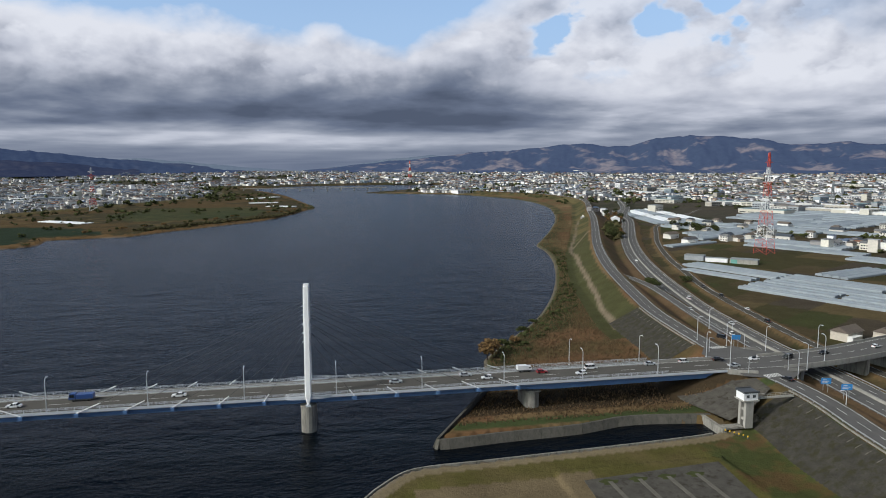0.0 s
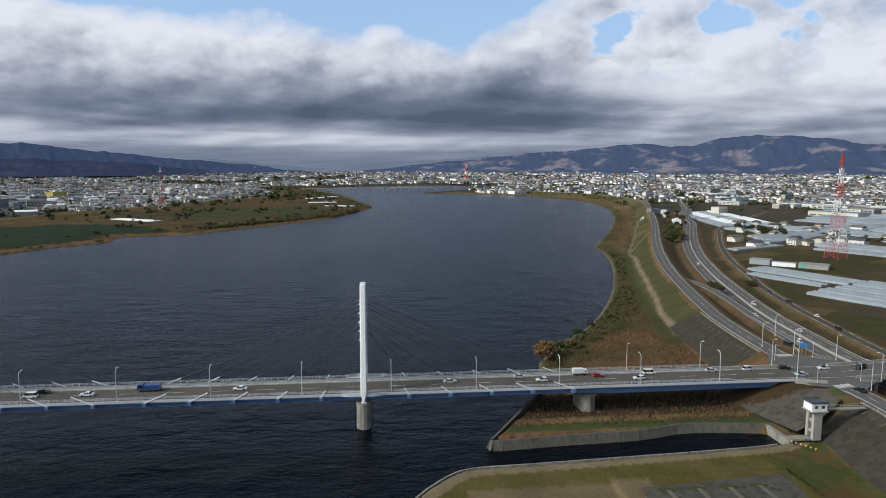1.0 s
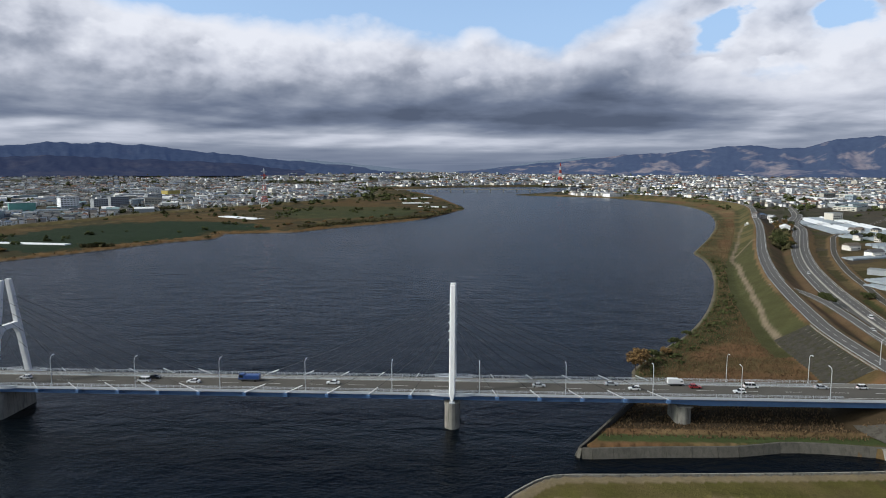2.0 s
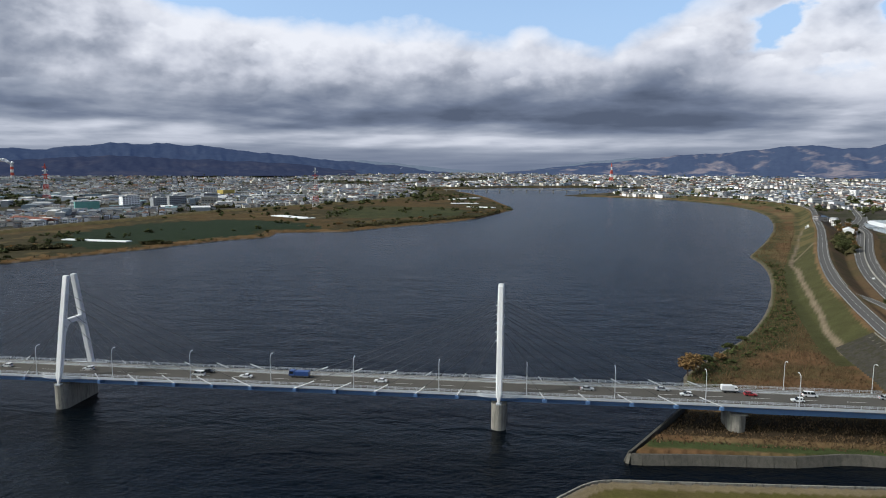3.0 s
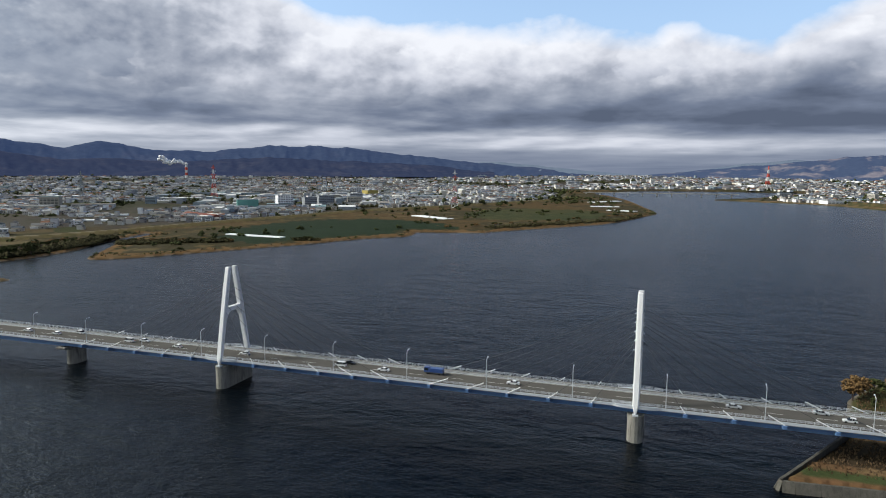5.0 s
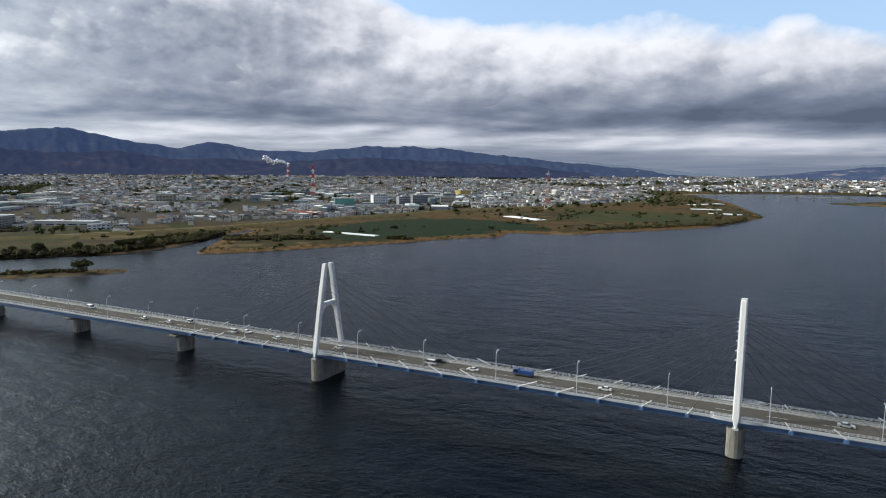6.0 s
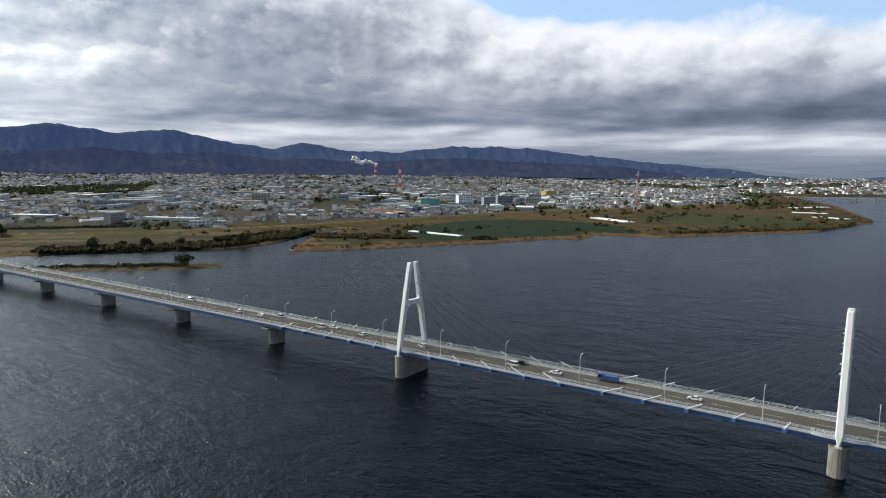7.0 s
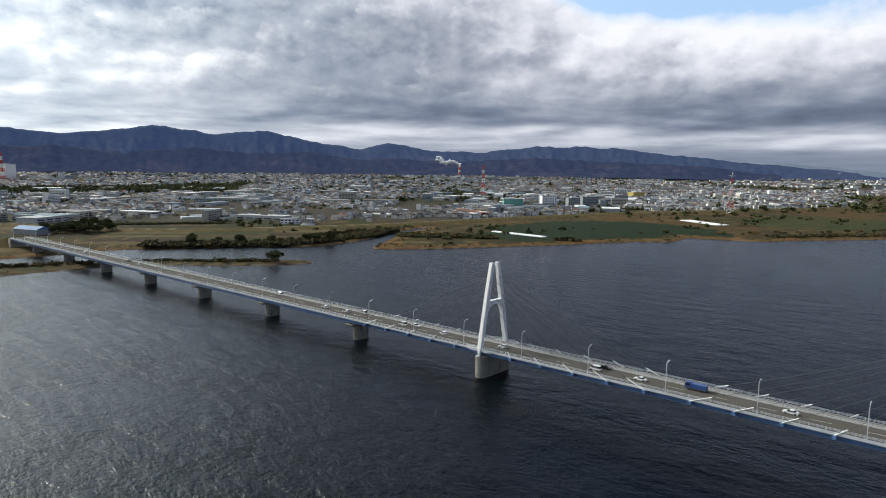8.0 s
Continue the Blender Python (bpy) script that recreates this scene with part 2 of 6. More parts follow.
material("grey_steel", (0.22, 0.24, 0.25), 0.6, spread=0.1)
material("tree_leaf", (0.040, 0.046, 0.018), 0.9, spread=0.4, scale=3, island=1.1)
material("brown_leaf", (0.135, 0.085, 0.038), 0.9, spread=0.4, scale=3, island=1.0)
material("thicket_leaf", (0.046, 0.042, 0.020), 0.95, spread=0.4, scale=1.5, island=1.3)
material("bark", (0.06, 0.045, 0.035), 0.95, spread=0.3, scale=3)
material("reed", (0.128, 0.088, 0.052), 0.95, spread=0.35, scale=1.2, island=0.5)


def far_hills(name, base, patch, haze_glow, amount):
    """Wooded slopes at the edge of sight; blue air haze is painted in as a glow."""
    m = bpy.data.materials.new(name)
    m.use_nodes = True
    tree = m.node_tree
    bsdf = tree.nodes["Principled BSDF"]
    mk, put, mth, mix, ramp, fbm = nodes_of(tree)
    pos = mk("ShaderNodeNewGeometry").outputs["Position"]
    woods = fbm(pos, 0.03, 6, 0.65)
    # broad patches of the second colour; on the right range they paint sunlit slopes
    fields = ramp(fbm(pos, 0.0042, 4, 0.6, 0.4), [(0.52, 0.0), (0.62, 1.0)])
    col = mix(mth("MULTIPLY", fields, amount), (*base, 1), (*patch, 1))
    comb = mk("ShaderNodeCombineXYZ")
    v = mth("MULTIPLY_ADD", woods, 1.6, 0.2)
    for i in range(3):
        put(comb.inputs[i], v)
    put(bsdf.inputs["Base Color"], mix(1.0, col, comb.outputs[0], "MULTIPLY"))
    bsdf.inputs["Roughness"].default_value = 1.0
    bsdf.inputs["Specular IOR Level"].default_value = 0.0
    # emission stands in for the blue haze before the slopes
    bsdf.inputs["Emission Color"].default_value = (*haze_glow, 1)
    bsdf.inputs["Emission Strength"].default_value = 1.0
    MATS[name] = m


# third colour of each range: haze put in as emission
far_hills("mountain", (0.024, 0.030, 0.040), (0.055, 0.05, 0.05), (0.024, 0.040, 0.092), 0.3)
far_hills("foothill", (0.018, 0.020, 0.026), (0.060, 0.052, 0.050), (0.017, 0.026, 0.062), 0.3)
# the tan is sunlight on the slopes, put into the base colour
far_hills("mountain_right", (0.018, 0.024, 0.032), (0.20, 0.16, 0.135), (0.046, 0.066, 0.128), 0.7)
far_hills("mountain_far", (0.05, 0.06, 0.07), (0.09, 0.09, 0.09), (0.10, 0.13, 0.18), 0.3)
for nm, colour in (("car_white", (0.72, 0.73, 0.74)), ("car_silver", (0.42, 0.44, 0.46)), ("car_red", (0.32, 0.025, 0.03)), ("car_black", (0.012, 0.013, 0.015)), ("car_blue", (0.03, 0.07, 0.22))):
    material(nm, colour, 0.3, 0.15, spread=0.05, scale=4)
material("car_glass", (0.012, 0.015, 0.018), 0.12, spread=0.1)
material("tyre", (0.02, 0.02, 0.02), 0.9, spread=0.1)
material("yellow_paint", (0.65, 0.42, 0.03), 0.6, spread=0.1)
material("white_film", (0.68, 0.70, 0.72), 0.5, spread=0.12, scale=2)
material("red_roof", (0.15, 0.050, 0.034), 0.8, spread=0.2, scale=2)
material("blue_roof", (0.10, 0.19, 0.34), 0.6, spread=0.15, scale=2)
material("window_dark", (0.02, 0.024, 0.03), 0.2, spread=0.1)
material("teal_wall", (0.13, 0.30, 0.27), 0.7, spread=0.15, scale=2)
material("yellow_wall", (0.45, 0.36, 0.11), 0.7, spread=0.15, scale=2)
material("sign_blue", (0.03, 0.20, 0.50), 0.5, spread=0.05)
material("steam", (0.85, 0.86, 0.88), 1.0, spread=0.1, scale=0.3)
palette("house_wall", [(0.58, 0.56, 0.52), (0.66, 0.66, 0.64), (0.45, 0.41, 0.35), (0.30, 0.25, 0.20), (0.5, 0.48, 0.44), (0.70, 0.69, 0.66)], by_object=True)
palette("house_roof", [(0.045, 0.05, 0.06), (0.09, 0.09, 0.095), (0.06, 0.07, 0.085), (0.12, 0.10, 0.085), (0.15, 0.15, 0.15)], by_object=True)
palette("flat_roof", [(0.40, 0.41, 0.42), (0.66, 0.67, 0.68), (0.20, 0.21, 0.22), (0.14, 0.17, 0.20), (0.60, 0.60, 0.59), (0.22, 0.20, 0.18), (0.17, 0.24, 0.26)])
palette("wall_paint", [(0.74, 0.73, 0.70), (0.55, 0.52, 0.47), (0.80, 0.80, 0.80), (0.36, 0.32, 0.28), (0.26, 0.25, 0.25), (0.68, 0.65, 0.57), (0.50, 0.50, 0.52), (0.76, 0.76, 0.76)])
palette("roof_paint", [(0.075, 0.08, 0.09), (0.13, 0.13, 0.135), (0.055, 0.06, 0.07), (0.24, 0.235, 0.23), (0.10, 0.085, 0.075), (0.34, 0.35, 0.37), (0.10, 0.13, 0.19), (0.17, 0.09, 0.06), (0.16, 0.16, 0.165)])
palette("hall_paint", [(0.72, 0.73, 0.74), (0.42, 0.43, 0.44), (0.34, 0.32, 0.28), (0.62, 0.61, 0.58), (0.28, 0.30, 0.32), (0.5, 0.48, 0.42), (0.24, 0.29, 0.33)])


def glass_film():
    m = bpy.data.materials.new("vinyl_film")
    m.use_nodes = True
    tree = m.node_tree
    bsdf = tree.nodes["Principled BSDF"]
    mk, put, mth, mix, ramp, fbm = nodes_of(tree)
    pos = mk("ShaderNodeNewGeometry")
    g = fbm(pos.outputs["Position"], 0.12, 5, 0.6)
    put(bsdf.inputs["Base Color"], ramp(mth("MULTIPLY_ADD", pos.outputs["Random Per Island"], 0.35, mth("MULTIPLY", g, 0.7)), [(0.2, (0.15, 0.175, 0.20)), (0.9, (0.33, 0.37, 0.40))]))
    bsdf.inputs["Roughness"].default_value = 0.5
    bsdf.inputs["Specular IOR Level"].default_value = 0.3
    MATS["vinyl_film"] = m


glass_film()


def water_surface():
    m = bpy.data.materials.new("river_water")
    m.use_nodes = True
    tree = m.node_tree
    bsdf = tree.nodes["Principled BSDF"]
    mk, put, mth, mix, ramp, fbm = nodes_of(tree)
    pos = mk("ShaderNodeNewGeometry").outputs["Position"]
    mp = mk("ShaderNodeMapping")
    put(mp.inputs[0], pos)
    mp.inputs["Rotation"].default_value = (0, 0, radians(12))
    mp.inputs["Scale"].default_value = (0.55, 1.0, 1.0)
    waves = fbm(mp.outputs[0], 0.20, 4, 0.58, 0.6)
    ripple = fbm(mp.outputs[0], 0.9, 3, 0.55, 0.3)
    swell = fbm(mp.outputs[0], 0.07, 2, 0.5)
    gust = fbm(pos, 0.011, 4, 0.6, 0.5)
    height = mth("ADD", mth("MULTIPLY", waves, 1.0), mth("ADD", mth("MULTIPLY", ripple, 0.45), mth("MULTIPLY", swell, 1.6)))
    b = mk("ShaderNodeBump")
    put(b.inputs["Strength"], ramp(gust, [(0.3, 0.6), (0.7, 1.0)]))
    b.inputs["Distance"].default_value = 1.2
    put(b.inputs["Height"], height)
    put(bsdf.inputs["Normal"], b.outputs[0])
    put(bsdf.inputs["Base Color"], ramp(gust, [(0.3, (0.0008, 0.0022, 0.0040)), (0.7, (0.0013, 0.0030, 0.0050))]))
    bsdf.inputs["Roughness"].default_value = 0.24
    bsdf.inputs["IOR"].default_value = 1.33
    bsdf.inputs["Specular IOR Level"].default_value = 0.22
    bsdf.inputs["Specular Tint"].default_value = (0.69, 0.83, 1.0, 1)
    MATS["river_water"] = m


water_surface()

# ---- mesh helpers ----


class Mesh:
    """Collects vertices and faces with a material slot each."""

    def __init__(self):
        self.v, self.f, self.m = [], [], []

    def add(self, verts, faces, slot=0):
        n = len(self.v)
        self.v.extend([tuple(p) for p in verts])
        self.f.extend([tuple(i + n for i in q) for q in faces])
        self.m.extend([slot] * len(faces))

    def box(self, x0, y0, z0, x1, y1, z1, slot=0):
        self.add([(x0, y0, z0), (x1, y0, z0), (x1, y1, z0), (x0, y1, z0), (x0, y0, z1), (x1, y0, z1), (x1, y1, z1), (x0, y1, z1)],
                 [(3, 2, 1, 0), (4, 5, 6, 7), (0, 1, 5, 4), (1, 2, 6, 5), (2, 3, 7, 6), (3, 0, 4, 7)], slot)

    def turned_box(self, x, y, z0, z1, length, width, turn, slot=0):
        c, s = math.cos(turn), math.sin(turn)
        ring = [(x + c * a - s * b, y + s * a + c * b) for a, b in ((-length / 2, -width / 2), (length / 2, -width / 2), (length / 2, width / 2), (-length / 2, width / 2))]
        self.add([(*p, z0) for p in ring] + [(*p, z1) for p in ring],
                 [(3, 2, 1, 0), (4, 5, 6, 7), (0, 1, 5, 4), (1, 2, 6, 5), (2, 3, 7, 6), (3, 0, 4, 7)], slot)

    def loft(self, rings, slot=0, caps=True):
        n = len(rings[0])
        faces = []
        for k in range(len(rings) - 1):
            for i in range(n):
                j = (i + 1) % n
                faces.append((k * n + i, k * n + j, (k + 1) * n + j, (k + 1) * n + i))
        if caps:
            faces.append(tuple(range(n - 1, -1, -1)))
            faces.append(tuple((len(rings) - 1) * n + i for i in range(n)))
        self.add([p for r in rings for p in r], faces, slot)

    def tube(self, points, radii, n=6, slot=0):
        points = [Vector(p) for p in points]
        if isinstance(radii, (int, float)):
            radii = [radii] * len(points)
        rings = []
        for i, p in enumerate(points):
            d = (points[min(i + 1, len(points) - 1)] - points[max(i - 1, 0)]).normalized()
            side = d.cross(Vector((0, 0, 1)))
            side = side.normalized() if side.length > 0.01 else Vector((1, 0, 0))
            up = side.cross(d)
            rings.append([tuple(p + radii[i] * (math.cos(a) * side + math.sin(a) * up)) for a in [2 * math.pi * k / n for k in range(n)]])
        self.loft(rings, slot)

    def sheet(self, line_a, line_b, slot=0):
        n = len(line_a)
        self.add(list(line_a) + list(line_b), [(i, i + 1, n + i + 1, n + i) for i in range(n - 1)], slot)

    def data(self, name, mats, smooth=False):
        me = bpy.data.meshes.new(name)
        me.from_pydata(self.v, [], self.f)
        for m in mats:
            me.materials.append(MATS[m])
        me.polygons.foreach_set("material_index", self.m)
        if smooth:
            me.polygons.foreach_set("use_smooth", [True] * len(self.f))
        me.update()
        return me

    def make(self, name, mats, parent=None, label="", smooth=False):
        if isinstance(mats, str):
            mats = [mats]
        ob = new(name, self.data(name, mats, smooth))
        if parent:
            ob.parent = parent
        return tagged(ob, label)


def thing(name, label, category, group="", kind="", at=None):
    ob = new(name)
    if at is not None:
        ob.matrix_world = at
    return tagged(ob, label, category, group, kind)


def spline(points, step=4.0):
    """A smooth line through the points, in even steps."""
    p = [np.array(q, float) for q in points]
    p = [2 * p[0] - p[1]] + p + [2 * p[-1] - p[-2]]
    out = []
    for i in range(1, len(p) - 2):
        n = max(2, int(np.linalg.norm(p[i + 1] - p[i]) / step))
        for k in range(n):
            t = k / n
            out.append(0.5 * (2 * p[i] + (p[i + 1] - p[i - 1]) * t + (2 * p[i - 1] - 5 * p[i] + 4 * p[i + 1] - p[i + 2]) * t * t
                              + (3 * p[i] - p[i - 1] - 3 * p[i + 1] + p[i + 2]) * t ** 3))
    out.append(p[-2])
    return np.array(out)


def side_lines(line, a, b):
    """Two lines beside a line, a and b metres to its left."""
    t = np.gradient(line[:, :2], axis=0)
    t /= np.linalg.norm(t, axis=1)[:, None] + 1e-9
    nrm = np.stack([-t[:, 1], t[:, 0]], 1)
    return line[:, :2] + nrm * a, line[:, :2] + nrm * b


def near_line(x, y, line, reach=75.0):
    """For each place: the distance to a line as far as reach, and how far along it, from 0 to 1."""
    best, along = np.full(x.shape, 1e9), np.zeros(x.shape)
    n = len(line) - 1
    for i in range(n):
        ax, ay = line[i][:2]
        dx, dy = line[i + 1][0] - ax, line[i + 1][1] - ay
        k = np.nonzero((np.abs(x - ax - dx / 2) < reach + abs(dx) / 2) & (np.abs(y - ay - dy / 2) < reach + abs(dy) / 2))[0]
        if not len(k):
            continue
        xs, ys = x[k], y[k]
        t = np.clip(((xs - ax) * dx + (ys - ay) * dy) / (dx * dx + dy * dy + 1e-9), 0, 1)
        d = np.hypot(xs - ax - t * dx, ys - ay - t * dy)
        hit = d < best[k]
        best[k[hit]], along[k[hit]] = d[hit], (i + t[hit]) / n
    return best, along


def inside(x, y, poly):
    """Which places lie inside a closed line."""
    c = np.zeros(x.shape, bool)
    n = len(poly)
    for i in range(n):
        ax, ay = poly[i][:2]
        bx, by = poly[(i + 1) % n][:2]
        if ay == by:
            continue
        cross = (ay > y) != (by > y)
        c ^= cross & (x < (bx - ax) * (y - ay) / (by - ay) + ax)
    return c


def step01(v, a, b):
    t = np.clip((v - a) / (b - a), 0, 1)
    return t * t * (3 - 2 * t)


def value_noise(x, y, size, seed=0):
    """Smooth noise from 0 to 1, for land cover and relief."""
    gx, gy = x / size, y / size
    ix, iy = np.floor(gx), np.floor(gy)
    fx, fy = gx - ix, gy - iy
    fx, fy = fx * fx * (3 - 2 * fx), fy * fy * (3 - 2 * fy)

    def h(a, b):
        s = np.sin(a * 127.1 + b * 311.7 + seed * 74.7) * 43758.5453
        return s - np.floor(s)
    return (h(ix, iy) * (1 - fx) + h(ix + 1, iy) * fx) * (1 - fy) + (h(ix, iy + 1) * (1 - fx) + h(ix + 1, iy + 1) * fx) * fy


def rough_noise(x, y, size, seed=0):
    return 0.5 * value_noise(x, y, size, seed) + 0.3 * value_noise(x + 31, y - 17, size * 0.43, seed + 5) + 0.2 * value_noise(x - 7, y + 53, size * 0.19, seed + 9)


# ---- plan: shores, levees, roads ----
RIGHT_SHORE = spline([(-30, -500), (-20, -60), (-6, 100), (2, 150), (8, 165), (15, 174), (21, 179.5), (28, 181.5), (43, 182.3), (70, 184), (99, 186), (122, 188.5),
                      (129, 194), (109, 201), (82, 199), (53, 197.5), (32, 195.5)], 5)
RIGHT_SHORE = np.concatenate([RIGHT_SHORE, spline([(30, 197), (38, 209), (48, 224), (58, 241), (64, 255), (69, 284), (92, 320), (111, 347), (133, 387), (157, 440),
                              (183, 509), (207, 586), (221, 650), (226, 690), (250, 744), (307, 874), (379, 1060), (449, 1298), (478, 1501),
                              (469, 1663), (419, 1834), (345, 1945), (230, 2010), (128, 2099), (240, 2260), (420, 2600), (500, 2830)], 10)])
LEFT_SHORE = np.concatenate([spline([(-1400, -700), (-850, -150), (-700, 80), (-681, 190), (-679, 235), (-676, 290), (-650, 342), (-608, 402), (-572, 456),
                             (-580, 532), (-613, 610), (-640, 700)], 8),
                             spline([(-625, 700), (-600, 620), (-545, 530), (-520, 490), (-505, 487), (-484, 506), (-458, 548), (-425, 607), (-390, 668), (-350, 752), (-313, 798), (-319, 850), (-290, 865),
                             (-240, 877), (-205, 932), (-132, 1032), (-86, 1110), (-37, 1297), (-17, 1406), (-47, 1615), (-106, 1965), (-178, 2245), (-240, 2502),
                             (-83, 2800), (250, 2920)], 10)])
ISLAND = spline([(-640, 30), (-592, 130), (-581, 184), (-578, 222), (-568, 255), (-546, 280), (-494, 331), (-474, 372), (-484, 378), (-508, 362), (-539, 325), (-575, 285),
                 (-610, 240), (-635, 180), (-660, 90)], 6)
NEAR_FIELDS = np.array([(-1207, 340), (-1128, 480), (-1107, 596), (-1054, 664), (-812, 648), (-720, 420), (-790, 200), (-1050, 100)], float)
STREAM_WOOD = np.array([(-1900, 400), (-1806, 659), (-1886, 866), (-1786, 964), (-1822, 1150), (-2300, 1500), (-2300, 1180), (-2250, 890), (-2380, 650), (-2400, 420)], float)
GLASS_FIELDS = np.array([(430, 860), (540, 1240), (760, 1010), (1060, 1010), (900, 760), (690, 690), (540, 790)], float)
RIVER = np.concatenate([RIGHT_SHORE, LEFT_SHORE[::-1]])

# levee roads: line, height of the crown, half width, slope
LEVEE_ROAD = spline([(122, -60), (138, 60), (149, 130), (154, 160), (158, 178), (160, 195), (160, 220), (160, 250), (168, 311), (179, 357), (196, 419), (220, 497), (263, 614), (333, 785), (384, 912), (440, 1062), (540, 1330), (575, 1540), (540, 1740), (440, 1930)], 5)
MAIN_ROAD = spline([(152, -60), (168, 60), (182, 150), (189, 195), (193, 225), (195, 260), (201, 299), (209, 343), (225, 402), (246, 471), (279, 564), (324, 671), (380, 790), (434, 905), (476, 1015), (560, 1180), (660, 1420)], 5)
RAMP_ROAD = spline([(199, 447), (204, 430), (206.5, 408), (206, 384), (202.5, 354), (197.5, 322), (191, 290)], 4)
FIELD_ROAD = spline([(216, 130), (219, 200), (222, 250), (228, 289), (236, 328), (244, 366), (259, 422), (280, 481), (308, 558), (353, 662), (400, 755), (450, 846), (540, 960), (700, 1150)], 6)
CROSS_ROAD = spline([(150, 226.5), (175, 226.5), (205, 231), (240, 241), (330, 268), (470, 310)], 5)
LEFT_LEVEE = spline([(-1160, 60), (-1000, 285), (-845, 362), (-762, 457), (-704, 585), (-672, 680), (-640, 870), (-600, 1032), (-560, 1200), (-470, 1390), (-360, 1660), (-285, 1900), (-330, 2300), (-420, 2700)], 10)
LEFT_RAMP = spline([(-745, 226.5), (-860, 226.5), (-1000, 240), (-1250, 300)], 8)
FOOT_PATH = spline([(148, 318), (152, 330), (160, 364), (171, 397), (181, 431), (195, 476), (210, 524), (229, 581), (244, 634), (290, 742), (345, 877), (386, 969)], 5)
PATH_FORK = spline([(244, 634), (268, 674), (306, 738)], 5)
ROADS = [("levee_road", LEVEE_ROAD, 11.2, 5.0, 1.7), ("main_road", MAIN_ROAD, 5.6, 8.5, 2.0), ("field_road", FIELD_ROAD, 3.6, 3.6, 2.0)]


def land_height(x, y):
    """The height of the land and of the river bed."""
    r = np.hypot(x, y)
    far = 42.0 * np.clip((r - 2500) / 2350, 0, 1) ** 1.25
    wet = inside(x, y, RIVER)
    dist = np.minimum(near_line(x, y, RIGHT_SHORE)[0], near_line(x, y, LEFT_SHORE)[0])
    isle = inside(x, y, ISLAND)
    disle = near_line(x, y, ISLAND)[0]
    s = np.where(wet, -dist, dist)
    s = np.where(isle, disle, np.where(wet, np.maximum(s, -disle), s))
    base = np.where(s < 0, np.maximum(-4.0, s * 0.5), 1.5 * step01(s, 0, np.where((y < 192) & (x > -30), 0.7, 4.0)) + 1.3 * step01(s, 8, 60) + 0.5 * step01(s, 2, 30) * (rough_noise(x, y, 19, 3) - 0.5))
    base = np.where(isle, np.minimum(base, 1.6), base)
    quay = (x > 28) & (x < 131) & (y > 195) & (y < 215)
    base = np.where(quay & (s > -1), -1.5 + 4.1 * step01(s, 2.4, 3.4), base)
    base = np.where((x > 62) & (x < 114) & (y > 138) & (y < 171), 2.55, base)
    base = base + np.where(s > 0, far, 0)
    h = base
    for name, line, z, half, slope in ROADS:
        d, a = near_line(x, y, line)
        h = np.maximum(h, np.where(a > 0.999, -9, z - np.maximum(0, d - half - 1.5) / slope))
    d, a = near_line(x, y, RAMP_ROAD)
    h = np.maximum(h, 11.0 - 5.4 * step01(a, 0.05, 0.85) - np.maximum(0, d - 3.6) / 1.7)
    d, a = near_line(x, y, CROSS_ROAD)
    h = np.maximum(h, np.where((a < 0.055) | (a > 0.36), 11.25 - 7 * step01(a, 0.7, 0.97) - np.maximum(0, d - 9) / 1.8, -9))
    d, a = near_line(x, y, LEFT_LEVEE)
    h = np.maximum(h, 6.3 - np.maximum(0, d - 3.5) / 3.0)
    d, a = near_line(x, y, LEFT_RAMP)
    h = np.maximum(h, np.where(a > 0.02, 11.4 - 8 * step01(a, 0.15, 0.9) - np.maximum(0, d - 9) / 2.0, -9))
    return h, s


